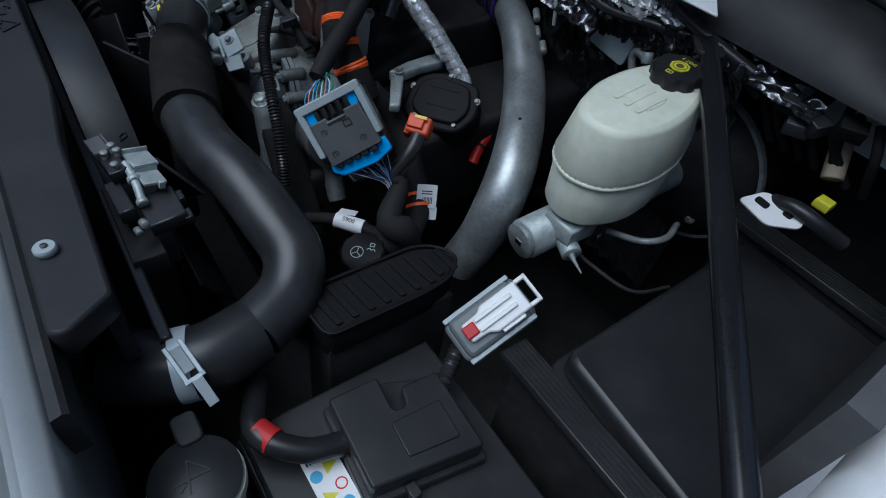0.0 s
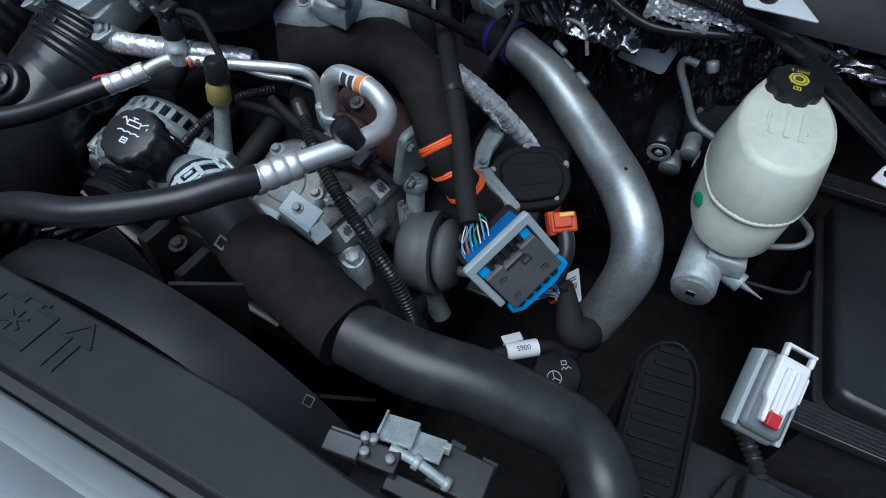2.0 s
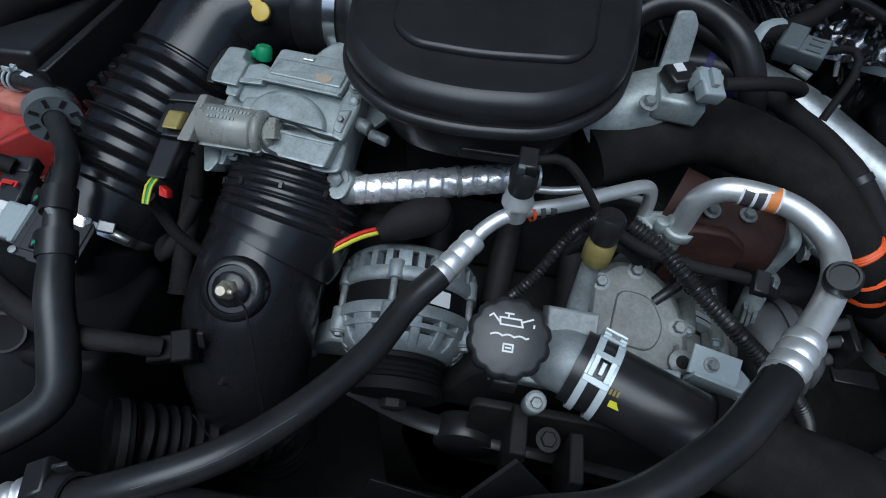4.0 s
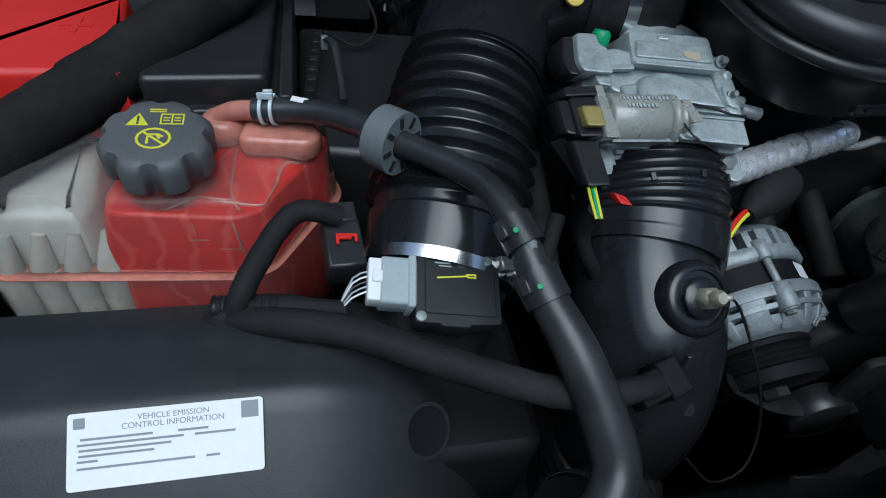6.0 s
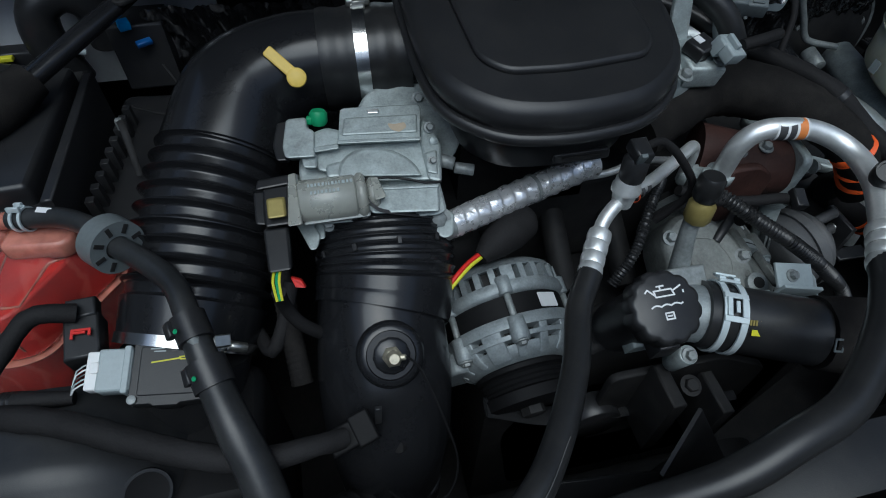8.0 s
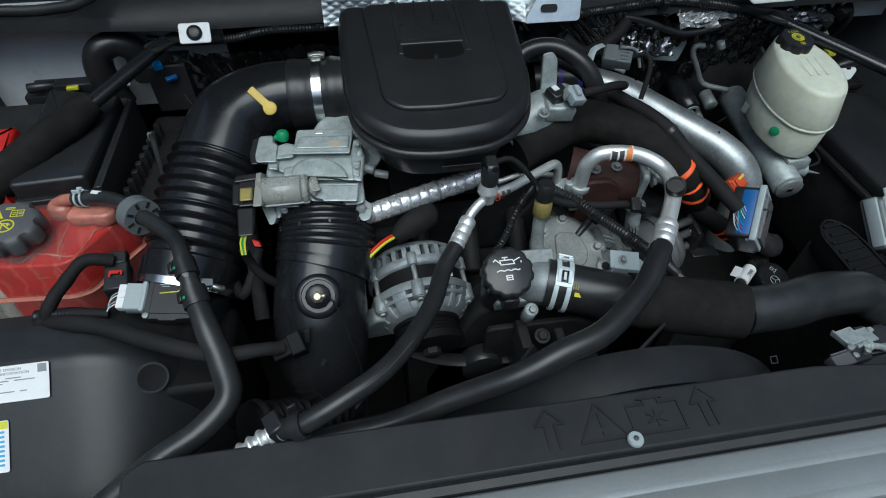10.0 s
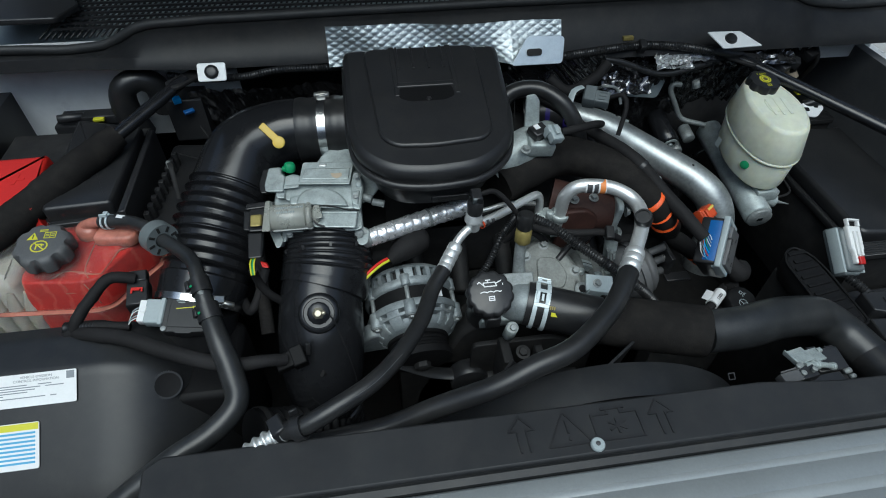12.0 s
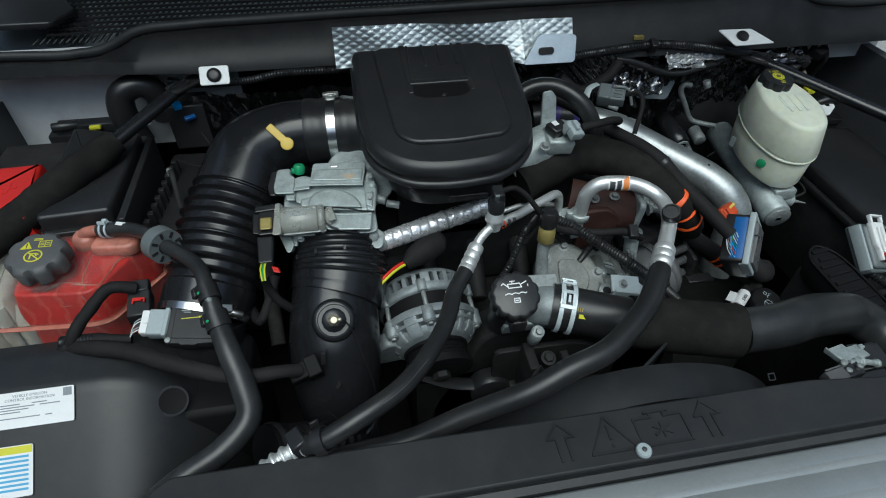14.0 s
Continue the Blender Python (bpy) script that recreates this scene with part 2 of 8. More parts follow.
def sweep(ctrl, radius, seg=14, step=0.008, rib=None, crumple=0.0, flat=1.0, up=(0, 0, 1), ridge=1.0, hollow=0.0, straight=False, wrap=None):
    """A tube along ctrl. rib: (pitch, depth, from, to) along its length in metres; wrap: (pitch, depth) of a wound tape."""
    rs = list(radius) if isinstance(radius, (list, tuple)) else [radius] * len(ctrl)
    if straight:
        pts = [(Vector(c), r) for c, r in zip(ctrl, rs)]
    else:
        pts = spline(ctrl, rs, step)
    bm = bmesh.new()
    rings, s = [], 0.0
    nrm = None
    for i, (p, r) in enumerate(pts):
        t = (pts[min(i + 1, len(pts) - 1)][0] - pts[max(i - 1, 0)][0]).normalized()
        if nrm is None:
            nrm = Vector(up)
            if abs(nrm.dot(t)) > 0.95:
                nrm = Vector((1, 0, 0))
        nrm = (nrm - t * nrm.dot(t)).normalized()
        side = t.cross(nrm)
        if i:
            s += (p - pts[i - 1][0]).length
        if rib and rib[2] <= s <= rib[3]:
            wave = 0.5 + 0.5 * math.cos(2 * math.pi * (s - rib[2]) / rib[0])
            r = r + rib[1] * (2 * wave ** ridge - 1)
        ring = []
        for k in range(seg):
            a = 2 * math.pi * k / seg
            rr = r
            if crumple:
                rr += crumple * noise.noise(Vector((p.x * 90 + math.cos(a) * 2.2, p.y * 90 + math.sin(a) * 2.2, p.z * 90)))
            if wrap:
                rr += wrap[1] * ((s / wrap[0] + k / seg) % 1.0)
            ring.append(bm.verts.new(p + (nrm * math.cos(a) * flat + side * math.sin(a)) * rr))
        rings.append(ring)
    for a, b in zip(rings, rings[1:]):
        for k in range(seg):
            bm.faces.new((a[k], a[(k + 1) % seg], b[(k + 1) % seg], b[k]))
    for ring, rev in ((rings[0], True), (rings[-1], False)):
        if hollow:
            c = sum((v.co for v in ring), Vector()) / seg
            inner = [bm.verts.new(c + (v.co - c) * hollow) for v in ring]
            for k in range(seg):
                f = (ring[k], ring[(k + 1) % seg], inner[(k + 1) % seg], inner[k])
                bm.faces.new(f[::-1] if not rev else f)
        else:
            bm.faces.new(ring[::-1] if rev else ring)
    bmesh.ops.recalc_face_normals(bm, faces=bm.faces)
    return bm


def rounded(pts, r, n=4):
    """A polygon with its corners rounded."""
    out = []
    rs = r if isinstance(r, (list, tuple)) else [r] * len(pts)
    for i, p in enumerate(pts):
        p = Vector(p)
        a, b = Vector(pts[i - 1]) - p, Vector(pts[(i + 1) % len(pts)]) - p
        k = min(rs[i], a.length * 0.45, b.length * 0.45)
        if k < 1e-5:
            out.append(p)
            continue
        s, e = p + a.normalized() * k, p + b.normalized() * k
        for j in range(n + 1):
            t = j / n
            out.append(s * (1 - t) ** 2 + p * 2 * t * (1 - t) + e * t * t)
    return out


def rect(w, h, cx=0.0, cy=0.0):
    return [(cx - w / 2, cy - h / 2), (cx + w / 2, cy - h / 2), (cx + w / 2, cy + h / 2), (cx - w / 2, cy + h / 2)]


def inset(pts, d):
    out = []
    n = len(pts)
    area = sum(Vector(pts[i - 1]).cross(Vector(pts[i])) for i in range(n))
    sgn = 1 if area > 0 else -1
    for i in range(n):
        p = Vector(pts[i])
        e1, e2 = (p - Vector(pts[i - 1])), (Vector(pts[(i + 1) % n]) - p)
        n1 = Vector((-e1.y, e1.x)).normalized() if e1.length > 1e-9 else Vector((0, 0))
        n2 = Vector((-e2.y, e2.x)).normalized() if e2.length > 1e-9 else Vector((0, 0))
        m = n1 + n2
        m = m.normalized() if m.length > 1e-6 else n1
        out.append(p + m * d * sgn)
    return out


def prism(outline, z0, z1, bevel=0.002, m=None, draft=0.0):
    """An outline drawn up from z0 to z1, its rims rounded. draft: how far the top draws in."""
    bm = bmesh.new()
    o = [Vector(p) for p in outline]
    if sum(o[i - 1].cross(o[i]) for i in range(len(o))) < 0:
        o = o[::-1]
    b = min(bevel, abs(z1 - z0) * 0.45)
    if len(o) > 8:
        b = min(b, 2.2 * min((o[i] - o[i - 1]).length for i in range(len(o))))
    levels = [(b, z0), (b * 0.3, z0 + b * 0.3), (0, z0 + b), (draft, z1 - b), (draft + b * 0.3, z1 - b * 0.3), (draft + b, z1)] if b > 0 else [(0, z0), (draft, z1)]
    rings = []
    for d, z in levels:
        rings.append([bm.verts.new((p.x, p.y, z)) for p in (inset(o, d) if d else o)])
    n = len(o)
    for a, c in zip(rings, rings[1:]):
        for k in range(n):
            bm.faces.new((a[k], a[(k + 1) % n], c[(k + 1) % n], c[k]))
    for f in (bm.faces.new(rings[0][::-1]), bm.faces.new(rings[-1])):
        f.smooth = True
    if m is not None:
        bm.transform(m)
    return bm


def block(sx, sy, sz, m=None, bevel=0.002, corner=None):
    """A box on its base, centred in x and y."""
    o = rect(sx, sy)
    return prism(rounded(o, corner, 3) if corner else o, 0, sz, bevel, m)


def lathe(profile, seg=28, m=None, lobes=0, depth=0.0):
    """A profile of (radius, height) turned round z; lobes scallop the rim."""
    bm = bmesh.new()
    rings = []
    for r, z in profile:
        ring = []
        for k in range(seg):
            a = 2 * math.pi * k / seg
            rr = r
            if lobes and r > 0:
                rr = r - depth * (0.5 + 0.5 * math.cos(lobes * a)) ** 3 * min(1, r / max(p[0] for p in profile)) ** 4
            ring.append(bm.verts.new((rr * math.cos(a), rr * math.sin(a), z)))
        rings.append(ring)
    for a, b in zip(rings, rings[1:]):
        for k in range(seg):
            bm.faces.new((a[k], a[(k + 1) % seg], b[(k + 1) % seg], b[k]))
    bm.faces.new(rings[0][::-1])
    bm.faces.new(rings[-1])
    bmesh.ops.remove_doubles(bm, verts=bm.verts, dist=1e-6)
    bmesh.ops.recalc_face_normals(bm, faces=bm.faces)
    if m is not None:
        bm.transform(m)
    return bm


def cyl(a, b, r, seg=20, bevel=0.001, r2=None):
    a, b = Vector(a), Vector(b)
    h = (b - a).length
    r2 = r if r2 is None else r2
    v = min(bevel, h * 0.4, r * 0.5)
    x = (0, 1, 0) if abs((b - a).normalized().x) > 0.9 else (1, 0, 0)
    return lathe([(r - v, 0), (r, v), (r2, h - v), (r2 - v, h)], seg, frame_at(a, b - a, x))


def band(a, b, r, width_r, seg=32):
    """A ring round the axis from a to b."""
    a, b = Vector(a), Vector(b)
    h = (b - a).length
    x = (0, 1, 0) if abs((b - a).normalized().x) > 0.9 else (1, 0, 0)
    m = frame_at(a, b - a, x)
    bm = bmesh.new()
    pro = [(r, 0), (r + width_r, 0), (r + width_r, h), (r, h)]
    rings = [[bm.verts.new((q * math.cos(2 * math.pi * k / seg), q * math.sin(2 * math.pi * k / seg), z)) for k in range(seg)] for q, z in pro]
    for i in range(4):
        p, q = rings[i], rings[(i + 1) % 4]
        for k in range(seg):
            bm.faces.new((p[k], p[(k + 1) % seg], q[(k + 1) % seg], q[k]))
    bmesh.ops.recalc_face_normals(bm, faces=bm.faces)
    bm.transform(m)
    return bm


def join(*bms):
    out = bmesh.new()
    for b in bms:
        me = bpy.data.meshes.new("tmp")
        b.to_mesh(me)
        b.free()
        out.from_mesh(me)
        bpy.data.meshes.remove(me)
    return out


def strokes(lines, w, h, m):
    """Flat raised lines, as of a symbol, in the plane of m."""
    bms = []
    for line in lines:
        for k, (p, q) in enumerate(zip(line, line[1:])):
            p, q = Vector(p), Vector(q)
            d = q - p
            if d.length < 1e-6:
                continue
            n = Vector((-d.y, d.x)).normalized() * w / 2
            e = d.normalized() * w * 0.35
            bms.append(prism([p - e - n, q + e - n, q + e + n, p - e + n], 0, h * (1 + 0.06 * (k % 3) + 0.01 * len(bms) / (1 + len(bms))), 0))
    bm = join(*bms)
    bm.transform(m)
    return bm


def link_mesh(name, bm, mat, origin):
    bm.transform(Matrix.Translation(-Vector(origin)))
    me = bpy.data.meshes.new(name)
    bm.to_mesh(me)
    bm.free()
    me.materials.append(M[mat])
    caps = [p.index for p in me.polygons if p.use_smooth]
    me.shade_smooth()
    me.set_sharp_from_angle(angle=radians(48))
    if caps:
        flat_edges = {k for i in caps for k in me.polygons[i].edge_keys}
        for e in me.edges:
            if e.key in flat_edges:
                e.use_edge_sharp = True
    return new(name, me)


def thing(name, at, label, category, group="", kind=""):
    ob = new(name)
    ob.empty_display_size = 0.02
    ob.location = at
    return tagged(ob, label, category, group, kind)


def part(name, bm, mat, parent, label=""):
    root = parent.parent or parent
    ob = link_mesh(name, bm, mat, root.location)
    ob.parent = parent
    return tagged(ob, label)


def solo(name, bm, mat, label, category, group="", kind=""):
    bm.verts.ensure_lookup_table()
    xs, ys, zs = zip(*[v.co for v in bm.verts])
    at = ((min(xs) + max(xs)) / 2, (min(ys) + max(ys)) / 2, min(zs))
    ob = link_mesh(name, bm, mat, at)
    ob.location = at
    return tagged(ob, label, category, group, kind)


def letters(s, size, m, mat, parent, name="lettering", label=""):
    cu = bpy.data.curves.new("t", "FONT")
    cu.body, cu.size, cu.extrude, cu.align_x, cu.align_y = s, size, 0.0002, "CENTER", "CENTER"
    tmp = new("t", cu)
    dg = bpy.context.evaluated_depsgraph_get()
    me = bpy.data.meshes.new_from_object(tmp.evaluated_get(dg))
    bm = bmesh.new()
    bm.from_mesh(me)
    bpy.data.objects.remove(tmp)
    bpy.data.curves.remove(cu)
    bpy.data.meshes.remove(me)
    bm.transform(m)
    return part(name, bm, mat, parent, label)


def hexbolt(at, z, r, parent, mat="zinc", h=0.006):
    m = frame_at(at, z, (0, 1, 0) if abs(Vector(z).normalized().x) > 0.9 else (1, 0, 0))
    bm = join(lathe([(r * 1.5, 0), (r * 1.5, 0.0015), (r, 0.002)], 18, m), lathe([(r, 0.0015), (r, h), (r * 0.85, h + 0.0012)], 6, m))
    return part("bolt", bm, mat, parent)


# ---- structure of the bay ----
def slab(x0, x1, y0, y1, z0, z1, bevel=0.0):
    return block(x1 - x0, y1 - y0, z1 - z0, Matrix.Translation(((x0 + x1) / 2, (y0 + y1) / 2, z0)), bevel)


def setting(name, bm, mat, label):
    return solo(name, bm, mat, label, "structure", kind="structure")


setting("ground", slab(-40, 40, -40, 40, -0.3, 0.0), "ground", "grey concrete ground under the vehicle")
# unseen walls added all round to cut the bright light from the horizon
for name, box in (("wall_west", (-4.2, -4.0, -5.0, 6.0)), ("wall_east", (4.0, 4.2, -5.0, 6.0)), ("wall_north", (-4.2, 4.2, 6.0, 6.2)), ("wall_south", (-4.2, 4.2, -5.2, -5.0))):
    setting(name, slab(*box, 0.0, 4.2), "sky_block", "unseen grey wall added to block the low sky")
setting("floor", slab(-0.95, 1.0, -0.02, 1.05, 0.45, 0.47), "dark", "soiled black splash shield under the engine")
setting("wall_north", slab(-0.98, 1.02, 1.0, 1.05, 0.3, 1.24), "dark", "black firewall behind the engine")
setting("wall_west", slab(-1.0, -0.95, -0.02, 1.06, 0.3, 1.2), "plastic", "black plastic inner fender liner")
setting("wall_east", slab(0.955, 0.98, 0.45, 1.06, 0.3, 1.20), "dusty", "dusty grey inner fender panel")
setting("wall_east", slab(1.0, 1.05, -0.02, 0.40, 0.3, 1.10), "plastic", "black plastic inner fender liner")
setting("wall_south", slab(-0.95, 1.0, -0.06, -0.02, 0.3, 1.1), "dark", "black radiator support panel")


def fender(side):
    s = 1 if side > 0 else -1
    o = [(s * 0.985, 1.12), (s * 0.99, 1.15), (s * 1.01, 1.165), (s * 1.08, 1.16), (s * 1.13, 1.11), (s * 1.15, 0.9), (s * 1.13, 0.9), (s * 1.11, 1.09), (s * 1.06, 1.14), (s * 1.02, 1.14), (s * 1.003, 1.12)]
    o = [(x + 0.002, z) for x, z in o] if s > 0 else o
    bm = prism(o, -1.5, 0.3, 0, Matrix(((1, 0, 0, 0), (0, 0, -1, 0), (0, 1, 0, 0), (0, 0, 0, 1))))
    return setting("fender", bm, "white", "white painted front fender edge")


fender(1)
fender(-1)
# raised hood, open above the bay
hood = prism(rounded(rect(1.9, 1.2, 0, 0.6), 0.12), 0, 0.03, 0.008, frame_at((0.0, 1.15, 1.5), (0, -0.75, -0.66)))
setting("hood", hood, "hood", "raised hood with a dark lined underside")

# cowl with its rolled rubber edge and mesh grille
COWL = [(-1.02, 1.300), (-0.9, 1.292), (-0.80, 1.288), (-0.74, 1.292), (-0.70, 1.306), (-0.66, 1.324), (-0.62, 1.332), (-0.5, 1.336), (-0.2, 1.340), (0.1, 1.343), (0.4, 1.345), (0.62, 1.345), (0.70, 1.335), (0.78, 1.312), (0.86, 1.305), (1.05, 1.31)]


def cowl_top(x):
    for (a, p), (b, q) in zip(COWL, COWL[1:]):
        if a <= x <= b:
            t = (x - a) / (b - a)
            t = t * t * (3 - 2 * t)
            return p + (q - p) * t
    return COWL[-1][1]


def cowl_bottom(x):
    return 1.272 - 0.024 * max(0, min(1, (x + 0.2) / 0.4)) + 0.012 * max(0, min(1, (-0.55 - x) / 0.2))


def strip_along(profile, x0, x1, n):
    """Loft of a profile, given as (y, z) for every x."""
    bm = bmesh.new()
    rows = []
    for i in range(n + 1):
        x = x0 + (x1 - x0) * i / n
        rows.append([bm.verts.new((x, y, z)) for y, z in profile(x)])
    for a, b in zip(rows, rows[1:]):
        for k in range(len(a)):
            j = (k + 1) % len(a)
            bm.faces.new((a[k], b[k], b[j], a[j]))
    bm.faces.new(rows[0])
    bm.faces.new(rows[-1][::-1])
    bmesh.ops.recalc_face_normals(bm, faces=bm.faces)
    return bm


def cowl_profile(x):
    t, b = cowl_top(x), cowl_bottom(x)
    return [(0.784, b), (0.792, b + 0.02), (0.838, t - 0.012), (0.852, t - 0.006), (0.874, t - 0.014), (0.90, t - 0.02), (0.90, t - 0.026), (0.845, t - 0.026), (0.80, b - 0.002)]


setting("cowl_panel", strip_along(cowl_profile, -1.0, 1.02, 120), "cowl", "matt black plastic cowl panel")
setting("cowl_seal", sweep([(x, 0.858, cowl_top(x) + 0.0015) for x in [-1.0 + 2.02 * i / 60 for i in range(61)]], 0.0095, 10, 0.02), "seal", "rolled black rubber seal along the cowl edge")
setting("cowl_tray", strip_along(lambda x: [(0.89, cowl_top(-0.85) - 0.035), (1.4, 1.36), (1.4, 1.34), (0.89, cowl_top(-0.85) - 0.055)], -1.0, 1.02, 2), "lgrey", "pale tray below the cowl grille")
grille = tagged(new("cowl_grille"), "black plastic mesh grille below the windshield", "grille", kind="structure")
grille.location = (0, 0.9, 1.33)
row_bm = prism(rect(1.6, 0.0055), 0, 0.004, 0)
row_me = bpy.data.meshes.new("slat")
row_bm.to_mesh(row_me)
row_me.materials.append(M["plastic"])
col_bm = prism(rect(0.0032, 0.3), 0, 0.003, 0)
col_me = bpy.data.meshes.new("rib")
col_bm.to_mesh(col_me)
col_me.materials.append(M["plastic"])
for i in range(16):
    ob = new("slat", row_me)
    ob.parent, ob.location = grille, (-0.02, -0.018 + i * 0.0175, -0.012 + i * 0.0024)
for i in range(140):
    ob = new("rib", col_me)
    ob.parent, ob.location = grille, (-0.81 + i * 0.0113, 0.115, -0.004)
    ob.rotation_euler = (radians(8), 0, radians(-14))
setting("cowl_end_panel", prism(rounded([(-1.0, 0.87), (-0.80, 0.87), (-0.775, 0.93), (-0.83, 1.03), (-0.80, 1.3), (-1.0, 1.3)], 0.01), 0, 0.012, 0.003, Matrix.Translation((0, 0, 1.335))), "plastic", "black plastic end panel of the cowl")
setting("windshield", slab(-1.0, 1.02, 1.16, 1.18, 1.40, 1.9), "smooth", "dark windshield base")

# body metal below the cowl
setting("body_panel", strip_along(lambda x: [(0.872, 1.08), (0.872, cowl_bottom(x) + 0.012), (0.878, cowl_bottom(x) + 0.012), (0.878, 1.08)], -0.98, -0.50, 12), "white", "white painted body panel below the cowl")
setting("body_panel", strip_along(lambda x: [(0.872, 1.17), (0.872, cowl_bottom(x) + 0.016), (0.878, cowl_bottom(x) + 0.016), (0.878, 1.17)], 0.64, 1.0, 8), "white", "white painted body panel below the cowl")
setting("body_panel", prism(rounded([(0.36, 1.135), (0.44, 1.125), (0.455, 1.205), (0.40, 1.20)], 0.01), 0, 0.006, 0.001, Matrix(((1, 0, 0, 0), (0, 0, -1, 0.818), (0, 1, 0, 0), (0, 0, 0, 1)))), "lgrey", "pale grey painted bracket on the firewall")
film = bmesh.new()
rows = []
for i in range(421):
    x = -0.58 + 1.22 * i / 420
    col = []
    for j in range(61):
        z = 0.76 + 0.475 * j / 60
        c = 1 - abs(noise.noise(Vector((x * 16 + z * 3, z * 4, 1.3)))) * 2
        f = 1 - abs(noise.noise(Vector((x * 52 + z * 16, z * 9, 5.1)))) * 2
        g = 1 - abs(noise.noise(Vector((x * 30 - z * 24, z * 18, 9.1)))) * 2
        h = 1 - abs(noise.noise(Vector((x * 95 + z * 62, z * 7, 3.7)))) * 2
        col.append(film.verts.new((x, 0.862 - 0.075 * max(0.0, (z - 1.0) / 0.235) ** 2 - 0.014 * c - 0.008 * f - 0.004 * g - 0.007 * h * h, z)))
    rows.append(col)
for p, q in zip(rows, rows[1:]):
    for j in range(60):
        film.faces.new((p[j], q[j], q[j + 1], p[j + 1]))
bmesh.ops.solidify(film, geom=film.faces[:], thickness=0.004)
setting("insulation", film, "mat", "wrinkled shiny black insulation film on the firewall")

# radiator cover and front panel
def ridge(profile, x0, x1, n=24):
    return strip_along(lambda x: profile, x0, x1, n)


cover = thing("radiator_cover", (0.02, 0.03, 1.1), "dark grey grained plastic radiator cover with raised symbols", "cover", kind="structure")
part("panel", prism(rounded([(-0.535, -0.006), (0.592, -0.006), (0.598, 0.006), (0.574, 0.043), (0.36, 0.048), (0.25, 0.060), (-0.52, 0.064), (-0.54, 0.05)], 0.006), 1.128, 1.158, 0.004), "cover", cover)
part("panel_skirt", slab(-0.53, 0.57, 0.030, 0.042, 1.06, 1.130, 0.002), "plastic", cover)


def on_cover(x, y=0.03):
    return Matrix.Translation((x, y, 1.1578))


ARROW = [[(-0.004, -0.017), (-0.004, 0.004), (-0.011, 0.004), (0, 0.018), (0.011, 0.004), (0.004, 0.004), (0.004, -0.017)]]
TRI = [[(-0.019, -0.016), (0, 0.017), (0.019, -0.016), (-0.019, -0.016)], [(0, 0.008), (0, -0.004)], [(0, -0.009), (0, -0.011)]]
FANS = [[(-0.021, -0.016), (-0.021, 0.010), (-0.006, 0.010), (-0.006, 0.015), (-0.010, 0.015), (0.010, 0.015), (0.006, 0.015), (0.006, 0.010), (0.021, 0.010), (0.021, -0.016), (-0.021, -0.016)],
        [(0, -0.010), (0, 0.004)], [(-0.007, -0.007), (0.007, 0.001)], [(-0.007, 0.001), (0.007, -0.007)]]
for dx, sym in ((-0.086, ARROW), (-0.028, TRI), (0.037, FANS), (0.098, ARROW)):
    part("raised_symbol", strokes([[(px * 1.45, py * 1.3) for px, py in line] for line in sym], 0.0028, 0.0016, on_cover(dx, 0.030)), "plastic", cover)


def push_pin(x, y, z, label="pale plastic push pin in the radiator cover"):
    pin = thing("push_pin", (x, y, z), label, "fastener", "push pins of the cover")
    part("head", lathe([(0.0080, 0), (0.0090, 0.001), (0.0090, 0.005), (0.0078, 0.0065)], 24, Matrix.Translation((x, y, z))), "lgrey", pin)
    part("centre_pin", lathe([(0.0028, 0), (0.0028, 0.0078), (0.002, 0.0084)], 16, Matrix.Translation((x, y, z))), "kprint", pin)
    return pin


push_pin(0.002, 0.004, 1.158)
push_pin(0.508, 0.010, 1.158)
setting("front_seal", ridge([(-0.006, 1.10), (-0.006, 1.150), (-0.010, 1.153), (-0.018, 1.150), (-0.020, 1.10)], -0.62, 0.66, 4), "seal", "black rubber seal in front of the radiator cover")
lipo = [(-0.018, 1.09), (-0.020, 1.146), (-0.024, 1.150), (-0.040, 1.151), (-0.043, 1.147), (-0.047, 1.145), (-0.051, 1.149), (-0.075, 1.149), (-0.080, 1.143), (-0.087, 1.141), (-0.092, 1.146), (-0.17, 1.142), (-0.24, 1.12), (-0.29, 1.06), (-0.29, 0.9), (-0.02, 0.9)]
setting("front_panel", ridge(lipo, -0.98, 1.02, 4), "lip", "silver grey front panel with stepped ridges")

# fan shroud
def fan_arc(r0, r1, y0, y1, a0, a1, n, c=(0.06, 0.83)):
    bm = bmesh.new()
    rows = []
    for i in range(n + 1):
        a = radians(a0 + (a1 - a0) * i / n)
        rows.append([bm.verts.new((c[0] + r * math.cos(a), y, c[1] + r * math.sin(a))) for r, y in ((r0, y0), (r1, y0), (r1 + 0.003, (y0 + y1) / 2), (r1, y1), (r0, y1))])
    for a, b in zip(rows, rows[1:]):
        for k in range(5):
            bm.faces.new((a[k], b[k], b[(k + 1) % 5], a[(k + 1) % 5]))
    bm.faces.new(rows[0])
    bm.faces.new(rows[-1][::-1])
    bmesh.ops.recalc_face_normals(bm, faces=bm.faces)
    return bm


